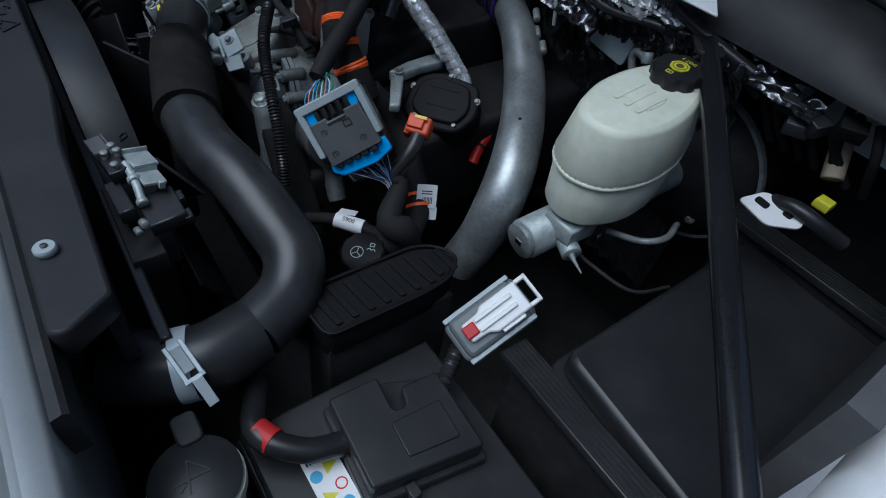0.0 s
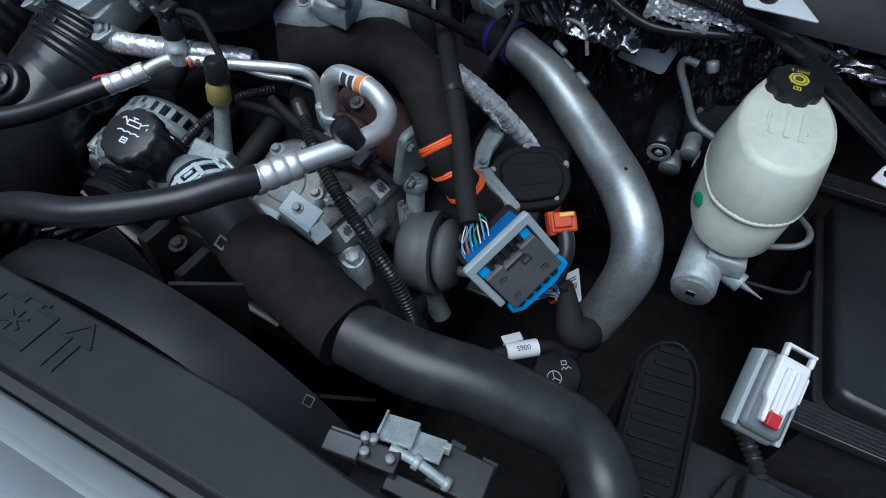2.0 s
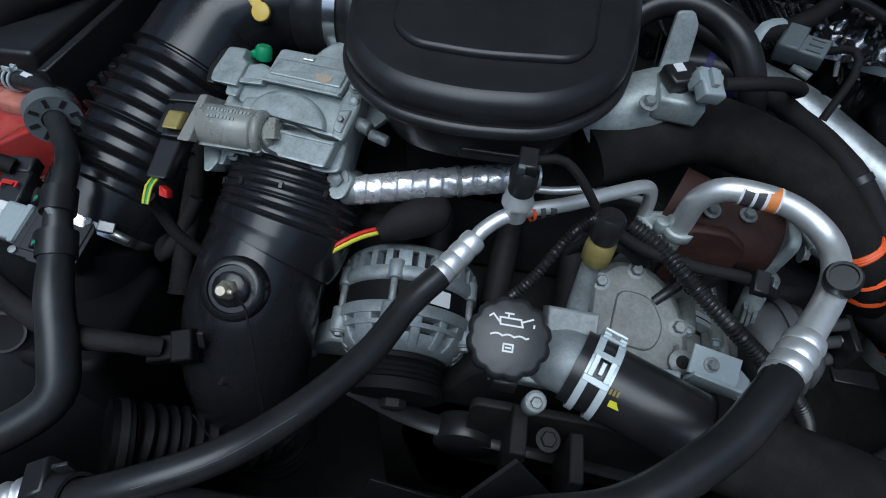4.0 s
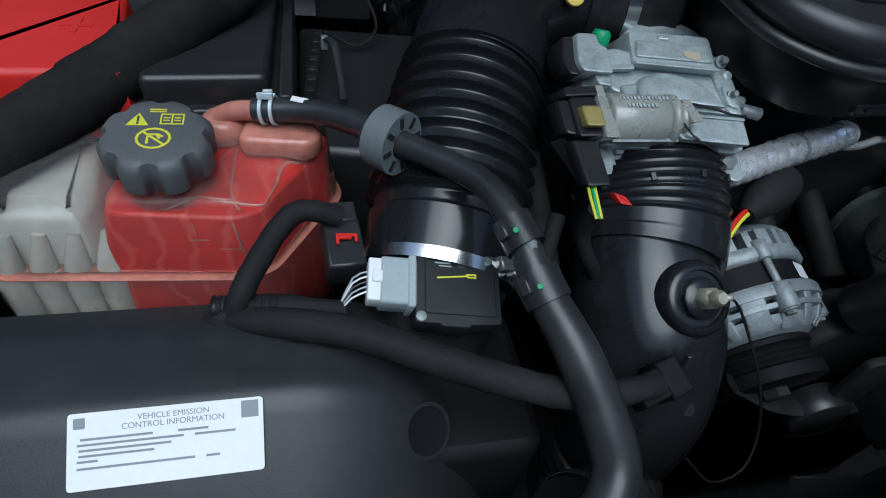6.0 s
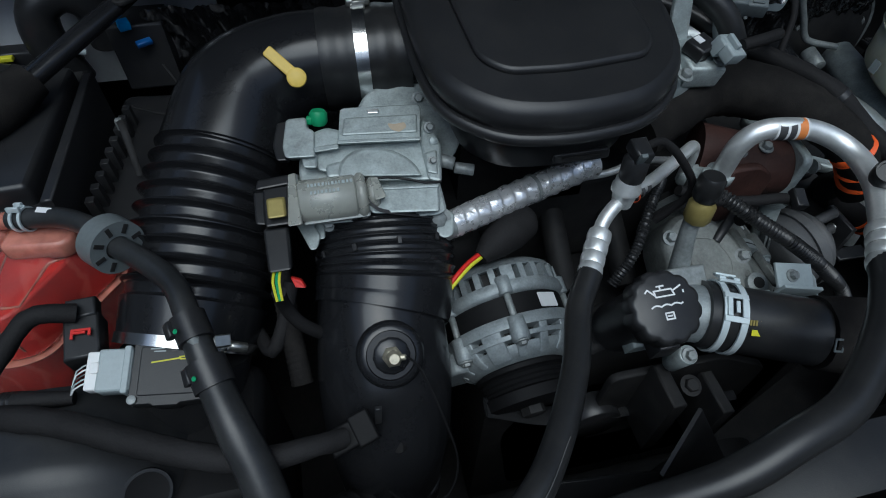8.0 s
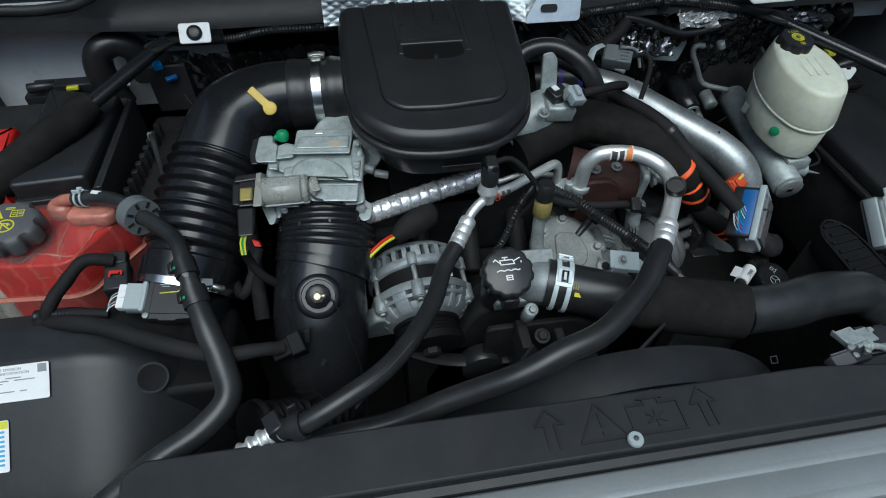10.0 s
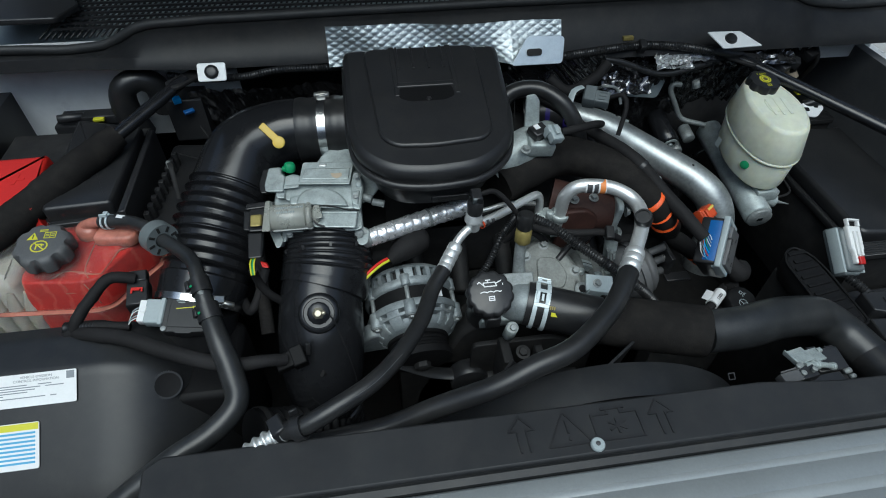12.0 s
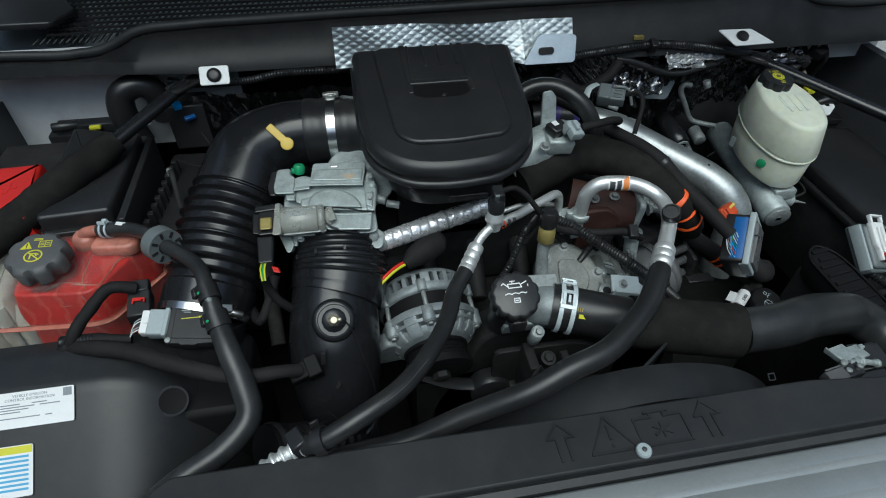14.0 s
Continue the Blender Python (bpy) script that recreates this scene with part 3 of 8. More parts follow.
fan = thing("fan_shroud", (0.06, 0.09, 0.6), "dark grey plastic radiator fan shroud", "fan shroud")
part("ring", fan_arc(0.285, 0.308, 0.072, 0.125, 20, 160, 60), "shroud", fan)
part("back_plate", slab(-0.46, 0.56, 0.060, 0.072, 0.6, 1.06, 0.003), "plastic", fan)
part("hub", cyl((0.06, 0.13, 0.83), (0.06, 0.2, 0.83), 0.07), "dark", fan)
for k in range(9):
    m = Matrix.Translation((0.06, 0.16, 0.83)) @ Matrix.Rotation(radians(40 * k), 4, "Y") @ Matrix.Translation((0.17, 0, 0)) @ Matrix.Rotation(radians(35), 4, "X")
    part("blade", block(0.22, 0.004, 0.075, m @ Matrix.Translation((0, 0, -0.037)), 0.001), "plastic", fan)

# engine mass below the dressed parts
eng = thing("engine_block", (0.02, 0.55, 0.47), "dark soiled engine block under the pipes", "engine")
part("crankcase", slab(-0.22, 0.26, 0.3, 0.93, 0.5, 0.93, 0.02), "dark", eng)
part("front_timing_cover", prism(rounded([(-0.16, 0.55), (0.26, 0.55), (0.30, 0.85), (0.2, 1.02), (-0.1, 1.02), (-0.2, 0.8)], 0.04), 0, 0.06, 0.008, Matrix(((1, 0, 0, 0), (0, 0, -1, 0.36), (0, 1, 0, 0), (0, 0, 0, 1)))), "dark", eng, "soiled dark front cover")
part("valve_cover", slab(-0.34, -0.20, 0.42, 0.92, 0.85, 1.09, 0.02), "dark", eng)
part("valve_cover", slab(0.20, 0.36, 0.46, 0.92, 0.85, 1.03, 0.02), "dark", eng)
part("intake_deck", slab(-0.18, 0.18, 0.50, 0.92, 0.93, 1.10, 0.015), "dark", eng)
for i in range(5):
    part("runner", cyl((-0.18 + i * 0.09, 0.40, 0.98 + 0.01 * (i % 2)), (-0.16 + i * 0.085, 0.62, 1.08), 0.017), "dark", eng)


# ---- engine: plenum, intake and throttle ----
LID = [(-0.272, 0.692), (0.008, 0.688), (-0.002, 0.50), (-0.018, 0.433), (-0.07, 0.388), (-0.15, 0.380), (-0.215, 0.390), (-0.262, 0.433), (-0.272, 0.5)]
plen = thing("intake_plenum", (-0.14, 0.5, 1.1), "matt black plastic intake plenum with a moulded lid", "engine cover")
lid_o = rounded(LID, [0.02, 0.02, 0.02, 0.04, 0.045, 0.04, 0.045, 0.045, 0.03], 5)
TIP = Matrix(((1, 0, 0, 0), (0, 1, 0, 0), (0, 0.13, 1, -0.048), (0, 0, 0, 1)))


def tipped(bm):
    bm.transform(TIP)
    return bm


lid = part("lid", tipped(prism(lid_o, 1.272, 1.302, 0.011)), "plastic", plen)
part("lid_rim", tipped(prism(inset(lid_o, -0.004), 1.264, 1.275, 0.004)), "plastic", plen)
part("body", tipped(prism(inset(lid_o, 0.032), 1.205, 1.267, 0.006, draft=-0.014)), "plastic", plen)
PAD = [(-0.236, 0.678), (-0.036, 0.678), (-0.044, 0.46), (-0.060, 0.436), (-0.14, 0.428), (-0.200, 0.432), (-0.222, 0.455)]
part("raised_pad", tipped(prism(rounded(PAD, 0.022, 5), 1.301, 1.3085, 0.0055)), "plastic", lid)
for x in (-0.186, -0.086):
    part("side_ridge", tipped(prism(rounded([(x - 0.005, 0.678), (x - 0.004, 0.545), (x + 0.004, 0.545), (x + 0.005, 0.678)], 0.002), 1.307, 1.3100, 0.0012)), "plastic", lid)
# flat near-black patch painted for the shade inside the handle recess
part("recess_shade", tipped(prism(rounded([(-0.182, 0.566), (-0.184, 0.540), (-0.166, 0.530), (-0.110, 0.530), (-0.092, 0.540), (-0.094, 0.566)], 0.007), 1.3075, 1.3089, 0.0003)), "void", lid)
part("handle_lip", tipped(prism(rounded(rect(0.098, 0.012, -0.138, 0.571), 0.004), 1.307, 1.3115, 0.002)), "plastic", lid)
part("latch_stud", tipped(lathe([(0.004, 1.3085), (0.004, 1.3105), (0.003, 1.3112)], 12, Matrix.Translation((-0.136, 0.534, 0)))), "plastic", lid)
for i in range(4):
    part("rib", tipped(slab(-0.180 + i * 0.026, -0.176 + i * 0.026, 0.615, 0.676, 1.307, 1.3108, 0.001)), "plastic", lid)
part("front_clip", prism(rounded(rect(0.062, 0.012), 0.004), 0, 0.008, 0.002, frame_at((-0.118, 0.415, 1.222), (0, -1, 0.25))), "plastic", plen)
part("clip_slot", prism(rounded(rect(0.042, 0.004), 0.0015), 0, 0.001, 0, frame_at((-0.118, 0.4065, 1.224), (0, -1, 0.25))), "dark", plen)
part("base", prism([(-0.22, 0.50), (-0.05, 0.50), (-0.05, 0.70), (-0.22, 0.70)], 1.06, 1.22, 0.01), "dark", plen)

ELB = [(-0.255, 0.608, 1.238), (-0.33, 0.612, 1.236), (-0.395, 0.610, 1.232), (-0.452, 0.585, 1.215), (-0.480, 0.53, 1.180), (-0.501, 0.47, 1.150), (-0.522, 0.40, 1.114), (-0.538, 0.35, 1.086), (-0.548, 0.325, 1.04)]
duct = thing("intake_duct", (-0.45, 0.5, 1.0), "black plastic intake duct with a bellows section", "duct")
part("elbow", sweep(ELB[:5], [0.053, 0.053, 0.058, 0.066, 0.070], 32, 0.01), "smooth", duct)
part("bellows", sweep(ELB[4:8], [0.069, 0.072, 0.072, 0.066], 48, 0.0012, rib=(0.0182, 0.0045, 0.004, 0.166), ridge=6.0), "smooth", duct)
part("outlet", sweep(ELB[7:] + [(-0.56, 0.31, 0.95)], [0.064, 0.056, 0.05], 28, 0.01), "plastic", duct)
part("cuff", sweep([(-0.262, 0.608, 1.238), (-0.36, 0.612, 1.235)], [0.0565, 0.0565], 32, 0.006, rib=(0.03, 0.0012, 0, 0.2)), "rubber", duct)
clampb = part("band_clamp", band((-0.306, 0.610, 1.237), (-0.320, 0.611, 1.2365), 0.0578, 0.0016), "steel", duct, "bright steel worm-drive band clamp")
part("worm_screw", join(cyl((-0.300, 0.622, 1.297), (-0.326, 0.622, 1.297), 0.0055), block(0.014, 0.016, 0.012, Matrix.Translation((-0.313, 0.622, 1.289)), 0.002)), "zinc", clampb)
d = (Vector(ELB[7]) - Vector(ELB[6])).normalized()
c0 = Vector((-0.535, 0.358, 1.091))
clampb = part("band_clamp", band(c0, c0 + d * 0.0105, 0.0670, 0.0016), "steel", duct, "bright steel worm-drive band clamp")
part("worm_screw", join(cyl((-0.487, 0.318, 1.128), (-0.472, 0.318, 1.118), 0.005), block(0.016, 0.012, 0.010, frame_at((-0.494, 0.322, 1.13), (0.5, -0.4, 0.75)), 0.002)), "zinc", clampb)
tab = thing("tether_clip", (-0.40, 0.56, 1.24), "pale yellow plastic tether clip on the intake duct", "clip")
TT = frame_at((-0.4, 0.557, 1.266), (0, -0.75, 0.66))
part("strap", prism(rounded([(-0.020, 0.014), (-0.011, 0.022), (0.013, -0.005), (0.004, -0.013)], 0.003), 0, 0.003, 0.001, TT), "yellow", tab)
part("button", lathe([(0.0095, 0), (0.0105, 0.002), (0.010, 0.005), (0.008, 0.006)], 20, TT @ Matrix.Translation((0.011, -0.013, 0))), "yellow", tab)

# throttle valve, built in its own sheared frame: x across, y back along the deck, z out of it
TH = Matrix(((1, 0, 0, -0.335), (0, 1.111, -0.72, 0.413), (0, 0.324, 0.69, 1.229), (0, 0, 0, 1)))
U = 0.0009


def th(x, y, z=0.0):
    return TH @ Vector(((x - 570) * U, (365 - y) * U, z))


def th_poly(pts, z0, z1, bevel=0.003, corner=0.004):
    return prism(rounded([((x - 570) * U, (365 - y) * U) for x, y in pts], max(corner, bevel * 1.3) if corner else 0), z0, z1, bevel, TH)


thr = thing("throttle_valve", th(570, 430, -0.07), "mottled cast aluminium throttle valve with an electric motor", "throttle valve")
TN = TH.to_3x3() @ Vector((0, 0, 1))
part("housing", th_poly([(500, 332), (548, 326), (636, 330), (656, 342), (651, 380), (652, 412), (640, 416), (510, 408), (494, 392)], -0.09, -0.030, 0.005, 0.006), "cast", thr)
part("rear_flange", prism([((632 - 570) * U + 0.058 * math.cos(k * math.pi / 18), (308 - 365) * -U + 0.056 * math.sin(k * math.pi / 18)) for k in range(36)], -0.062, -0.046, 0.003, TH), "cast", thr)
part("motor_cap", join(th_poly([(493, 290), (515, 290), (514, 302), (522, 307), (519, 328), (520, 336), (488, 334), (486, 322)], -0.045, -0.004, 0.003, 0.0035), th_poly([(503, 330), (521, 331), (519, 348), (505, 346)], -0.05, -0.012, 0.002, 0.0025)), "cast", thr)
part("motor_waist", th_poly([(519, 308), (535, 304), (550, 309), (546, 328), (517, 329)], -0.05, -0.009, 0.003, 0.003), "cast", thr)
part("waist_lip", th_poly([(517, 325), (546, 324), (545, 330), (516, 331)], -0.03, -0.0065, 0.0012, 0.0015), "cast", thr)
part("gear_box", th_poly([(553, 286), (557, 284), (642, 289), (644, 294), (635, 331), (545, 324)], -0.06, -0.006, 0.003, 0.0035), "cast", thr)
part("gear_box_top", th_poly([(556, 296), (638, 301), (634, 322), (550, 316)], -0.02, -0.0035, 0.0018, 0.0025), "cast", thr)
part("ledge", th_poly([(545, 321), (636, 328), (635, 332), (544, 325)], -0.03, -0.001, 0.001, 0.0012), "cast", thr)
# tab in brighter aluminium than the casting, its highlight put into the colour
part("highlight_tab", th_poly([(583, 289), (596, 290), (595, 295), (582, 294)], -0.03, -0.003, 0.0012, 0.0015), "alu", thr)
part("soil_patch", th_poly([(602, 308), (610, 310), (622, 309), (623, 315), (614, 320), (605, 316)], -0.004, -0.0028, 0, 0.0025), "tan", thr)
arc = [(585 + 44 * math.cos(math.pi * k / 20) - 3.5 * math.sin(math.pi * k / 20), 366 + 5 * math.cos(math.pi * k / 20) - 33 * math.sin(math.pi * k / 20)) for k in range(21)]
part("gear_dome", th_poly(arc, -0.04, -0.007, 0.003, 0), "cast", thr)
part("middle_body", th_poly([(518, 329), (547, 323), (637, 330), (646, 337), (648, 378), (566, 369), (519, 350)], -0.06, -0.017, 0.003, 0.004), "cast", thr)
part("dome_shoulder", th_poly([(528, 346), (548, 343), (548, 362), (528, 360)], -0.04, -0.012, 0.003, 0.003), "cast", thr)
part("side_column", th_poly([(643, 306), (655, 311), (659, 341), (650, 381), (636, 376), (636, 332)], -0.075, -0.013, 0.003, 0.004), "cast", thr)
part("column_boss", join(cyl(th(649, 318, -0.05), th(649, 318, -0.009), 0.006), cyl(th(651, 334, -0.05), th(651, 334, -0.010), 0.005), th_poly([(638, 346), (652, 344), (647, 372), (636, 368)], -0.05, -0.010, 0.002, 0.003)), "cast", thr)
part("lower_plate", th_poly([(565, 375), (646, 382), (640, 411), (570, 404), (562, 391)], -0.07, -0.010, 0.0025, 0.003), "cast", thr)
part("lower_plate_rim", th_poly([(568, 375.5), (645, 382), (644, 385.5), (568, 379)], -0.03, -0.0078, 0.001, 0.001), "cast", thr)
part("cover_seam", sweep([th(566, 367, -0.004), th(590, 368, -0.0045), th(616, 374, -0.005), th(630, 379, -0.006), th(648, 380, -0.0085)], 0.0012, 8), "dark", thr)
part("base_flange", th_poly([(636, 404), (655, 411), (664, 418), (657, 441), (645, 444), (632, 430)], -0.115, -0.052, 0.003, 0.005), "cast", thr)
part("lower_body", th_poly([(490, 392), (560, 398), (652, 410), (640, 418), (612, 412), (575, 405), (535, 403), (510, 414), (500, 414)], -0.11, -0.046, 0.003, 0.004), "cast", thr)
part("flange_web", th_poly([(482, 391), (500, 392), (512, 420), (507, 433), (500, 434)], -0.10, -0.040, 0.002, 0.003), "cast", thr)
part("web_rib", th_poly([(510, 404), (518, 405), (516, 424), (508, 424)], -0.10, -0.044, 0.001, 0.001), "cast", thr)
sol = part("solenoid", cyl(th(497, 383, -0.014), th(556, 384, -0.014), 0.0215, 36, 0.002), "beige", thr, "beige grey printed plastic solenoid")
part("solenoid_ring", cyl(th(556, 384, -0.014), th(567, 384, -0.014), 0.0225, 32, 0.003), "beige", thr)
part("solenoid_nose", join(cyl(th(567, 384, -0.014), th(580, 384, -0.014), 0.017, 28, 0.004), th_poly([(572, 366), (580, 366), (586, 388), (574, 390)], -0.02, 0.006, 0.001, 0.001)), "beige", thr)
part("solenoid_plate", th_poly([(489, 352), (497, 351), (498, 404), (484, 404)], -0.04, 0.004, 0.0012, 0.002), "beige", thr)
part("solenoid_saddle", th_poly([(498, 398), (568, 398), (568, 406), (498, 406)], -0.04, -0.012, 0.002, 0.002), "castd", thr)
rng = random.Random(3)
bars = []
for row, (xa, xb, yy) in enumerate(((508, 553, 366.5), (510, 540, 374))):
    x = xa
    while x < xb:
        w = rng.uniform(1.2, 3.0)
        h = 0.0215 * math.sqrt(max(0.05, 1 - ((383.5 - yy) * U / 0.0215) ** 2)) - 0.014 + 0.576 * (384 - yy) * U
        bars.append(th_poly([(x, yy - 1.6), (x + w, yy - 1.6), (x + w, yy + 1.6), (x, yy + 1.6)], h - 0.002, h + 0.0012, 0, 0))
        x += w + 1.6
part("print_strip", join(*bars), "lgrey", sol)
for k in range(3):
    part("wire", sweep([th(566 + k * 2, 386 + k * 4, 0.002), th(575 + k, 398 + k * 2, -0.004), th(600, 407 + k, -0.018), th(634, 416 + k, -0.040)], 0.0007, 6), "kprint", thr)
for x, y, zz, r in ((522, 408, -0.046, 0.006), (643, 421, -0.052, 0.009), (651, 275, -0.046, 0.005), (644, 356, -0.010, 0.003), (649, 318, -0.009, 0.004)):
    hexbolt(th(x, y, zz), TN, r, thr, "castd")
part("vacuum_stub", join(cyl(th(655, 355, -0.03), th(672, 362, -0.03), 0.007), cyl(th(672, 366, -0.035), th(694, 372, -0.035), 0.006)), "castd", thr)
part("sealing_plug", join(lathe([(0.0075, 0), (0.0092, 0.003), (0.0092, 0.012), (0.007, 0.015)], 8, frame_at(th(527, 297, -0.026), (0.1, 0.3, 1))), block(0.010, 0.008, 0.008, frame_at(th(519, 296, -0.024), (0.1, 0.3, 1)), 0.002)), "green", thr, "bright green plastic plug")
part("cap_connector", th_poly([(482, 292), (494, 291), (488, 325), (489, 336), (478, 335), (475, 318)], -0.045, -0.012, 0.002, 0.002), "plastic", thr, "black connector on the motor cap")
plug = part("connector", join(th_poly([(458, 354), (490, 352), (490, 362), (456, 364)], -0.03, 0.004, 0.002, 0.002), th_poly([(452, 366), (464, 364), (462, 400), (452, 398)], -0.03, -0.004, 0.002, 0.002), th_poly([(462, 362), (488, 362), (486, 402), (462, 402)], -0.03, 0.000, 0.002, 0.002)), "plastic", thr, "black electrical connector")
part("brown_terminal", th_poly([(466, 374), (484, 374), (484, 394), (466, 394)], -0.01, 0.010, 0.002, 0.002), "ybrass", plug)
part("connector_drop", th_poly([(458, 404), (482, 404), (482, 446), (460, 446)], -0.028, -0.008, 0.002, 0.002), "plastic", thr, "black connector with a red lock tab")
part("lock_tab", th_poly([(480, 452), (490, 456), (494, 464), (484, 462)], -0.016, -0.006, 0.001, 0.001), "red", thr)
for k, (dx, c) in enumerate(((0, "yprint"), (3.5, "green"), (6, "yprint"))):
    part("wire", sweep([th(464 + dx, 446, -0.016), th(462 + dx, 456, -0.014), th(464 + dx * 0.8, 474, -0.018)], 0.0013, 6), c, thr)
part("wire_sleeve", sweep([th(466, 466, -0.018), (-0.428, 0.330, 1.158), (-0.420, 0.326, 1.136), (-0.406, 0.326, 1.114), (-0.392, 0.335, 1.085)], 0.0065, 10), "tape", thr)

PIPE = [(-0.338, 0.430, 1.148), (-0.339, 0.388, 1.120), (-0.341, 0.345, 1.091), (-0.345, 0.297, 1.056), (-0.349, 0.264, 1.005), (-0.352, 0.25, 0.93), (-0.355, 0.25, 0.82)]
cold = thing("charge_pipe", (-0.35, 0.25, 0.8), "glossy black plastic charge air pipe with a plated sensor", "pipe")
part("tube", sweep(PIPE[1:6], [0.058, 0.0665, 0.070, 0.067, 0.060], 40, 0.008), "smooth", cold)
neck = part("ribbed_neck", sweep([(-0.321, 0.436, 1.147), (-0.322, 0.426, 1.140), (-0.326, 0.391, 1.118), (-0.332, 0.366, 1.101), (-0.338, 0.350, 1.092)], [0.068, 0.0730, 0.0740, 0.0735, 0.0715], 48, 0.0008, rib=(0.0085, 0.0011, 0.014, 0.068), ridge=3.0), "smooth", cold, "ribbed black rubber coupling")
for k in range(7):
    a = radians(-20 + 34 * k)
    part("clasp", block(0.007, 0.004, 0.0025, frame_at(Vector((-0.324, 0.406, 1.128)) + Vector((math.cos(a) * 0.0732, -0.57 * math.sin(a) * 0.0732, 0.82 * math.sin(a) * 0.0732)), (math.cos(a), -0.57 * math.sin(a), 0.82 * math.sin(a)), (0, 1, 0.3)), 0.0005), "plastic", neck)
part("lower_bellows", sweep([(-0.352, 0.25, 0.93), (-0.355, 0.25, 0.80)], [0.056, 0.056], 32, 0.002, rib=(0.018, 0.004, 0.005, 0.125)), "rubber", cold)
part("mould_seam", sweep([(-0.277, 0.355, 1.115), (-0.2775, 0.315, 1.085), (-0.282, 0.28, 1.045)], 0.0015, 6), "smooth", cold)
SN = Vector((0.05, -0.62, 0.78)).normalized()
SB = Vector((-0.339, 0.275, 1.1315))
boss = part("sensor_boss", join(lathe([(0.032, -0.014), (0.0315, 0.000), (0.028, 0.004), (0.0235, 0.0045), (0.0225, 0.002), (0.020, 0.002)], 36, frame_at(SB, SN)), lathe([(0.0175, 0.001), (0.0175, 0.007), (0.015, 0.009)], 12, frame_at(SB, SN))), "smooth", cold)
part("threaded_sensor", join(lathe([(0.0095, 0.008), (0.0095, 0.017), (0.007, 0.020)], 6, frame_at(SB, SN)), lathe([(0.0068, 0.018), (0.0066, 0.025), (0.0045, 0.0285)], 14, frame_at(SB, SN)), cyl(SB + SN * 0.022 + Vector((0.002, 0, 0)), SB + SN * 0.022 + Vector((0.011, -0.002, 0.002)), 0.0028)), "brass", boss, "pale brass threaded sensor")
part("sensor_wire", sweep([SB + SN * 0.022 + Vector((0.010, -0.002, 0.002)), SB + SN * 0.020 + Vector((0.022, -0.010, -0.008)), (-0.30, 0.215, 1.10), (-0.292, 0.19, 1.06), (-0.305, 0.17, 1.035), (-0.335, 0.165, 1.03), (-0.36, 0.18, 1.05)], 0.0011, 6), "void", cold)

# alternator
alt = thing("alternator", (-0.205, 0.36, 0.95), "dusty cast aluminium alternator with vent slots", "alternator")
AM = Matrix.Translation((-0.194, 0.400, 1.022)) @ Matrix.Rotation(radians(105), 4, "X") @ Matrix.Rotation(radians(4), 4, "Y") @ Matrix.Diagonal((1.10, 1.10, 0.96, 1.0))
part("core", lathe([(0.05, -0.010), (0.062, -0.006), (0.062, 0.07), (0.052, 0.098), (0.03, 0.104)], 48, AM), "dark", alt)
part("rear_case", join(lathe([(0.048, -0.016), (0.062, -0.014), (0.069, -0.008), (0.0725, 0.0), (0.066, 0.0), (0.060, -0.006), (0.048, -0.008)], 48, AM), lathe([(0.066, 0.018), (0.0735, 0.018), (0.0745, 0.022), (0.0745, 0.030), (0.071, 0.034), (0.066, 0.034)], 48, AM)), "altc", alt)
part("stator_ring", lathe([(0.0655, 0.030), (0.0685, 0.033), (0.0685, 0.062), (0.0655, 0.064)], 48, AM), "void", alt, "black laminated stator ring")
part("front_case", join(lathe([(0.066, 0.058), (0.0735, 0.060), (0.0752, 0.064), (0.0745, 0.074), (0.066, 0.075)], 48, AM), lathe([(0.0655, 0.0815), (0.0715, 0.0805), (0.0705, 0.0855), (0.0655, 0.086)], 48, AM), lathe([(0.058, 0.092), (0.0635, 0.090), (0.061, 0.098), (0.050, 0.106), (0.034, 0.108), (0.034, 0.100)], 48, AM)), "altc", alt)
RAD = Matrix(((1, 0, 0, 0), (0, 0, -1, 0), (0, 1, 0, 0), (0, 0, 0, 1)))
for k in range(28):
    rot = Matrix.Rotation(2 * math.pi * k / 28, 4, "Z")
    part("fin", block(0.012, 0.0135 if k % 7 == 0 else 0.0068, 0.022, AM @ rot @ Matrix.Translation((0.067, 0, -0.002)), 0.0012), "altc", alt)
for k in range(16):
    rot = Matrix.Rotation(2 * math.pi * (k + 0.3) / 16, 4, "Z")
    w = 0.0105 if k % 4 == 1 else 0.0048
    part("front_web", prism([(0.056, 0.104), (0.052, 0.088), (0.060, 0.070), (0.0738, 0.068), (0.0715, 0.080), (0.064, 0.096)], -w, w, 0.0015, AM @ rot @ RAD), "altc", alt)
for a in (96, 150, 215, 290, 20):
    rot = Matrix.Rotation(radians(a), 4, "Z")
    part("through_bolt", cyl(AM @ rot @ Vector((0.0715, 0, 0.034)), AM @ rot @ Vector((0.0715, 0, 0.062)), 0.004), "castd", alt)
    part("lug", cyl(AM @ rot @ Vector((0.070, 0, 0.062)), AM @ rot @ Vector((0.070, 0, 0.090)), 0.0105), "altc", alt)
    part("lug", cyl(AM @ rot @ Vector((0.070, 0, 0.012)), AM @ rot @ Vector((0.070, 0, 0.034)), 0.009), "altc", alt)
    hexbolt(AM @ rot @ Vector((0.070, 0, 0.090)), AM.to_3x3() @ Vector((0, 0, 1)), 0.0055, alt, "castd", 0.004)
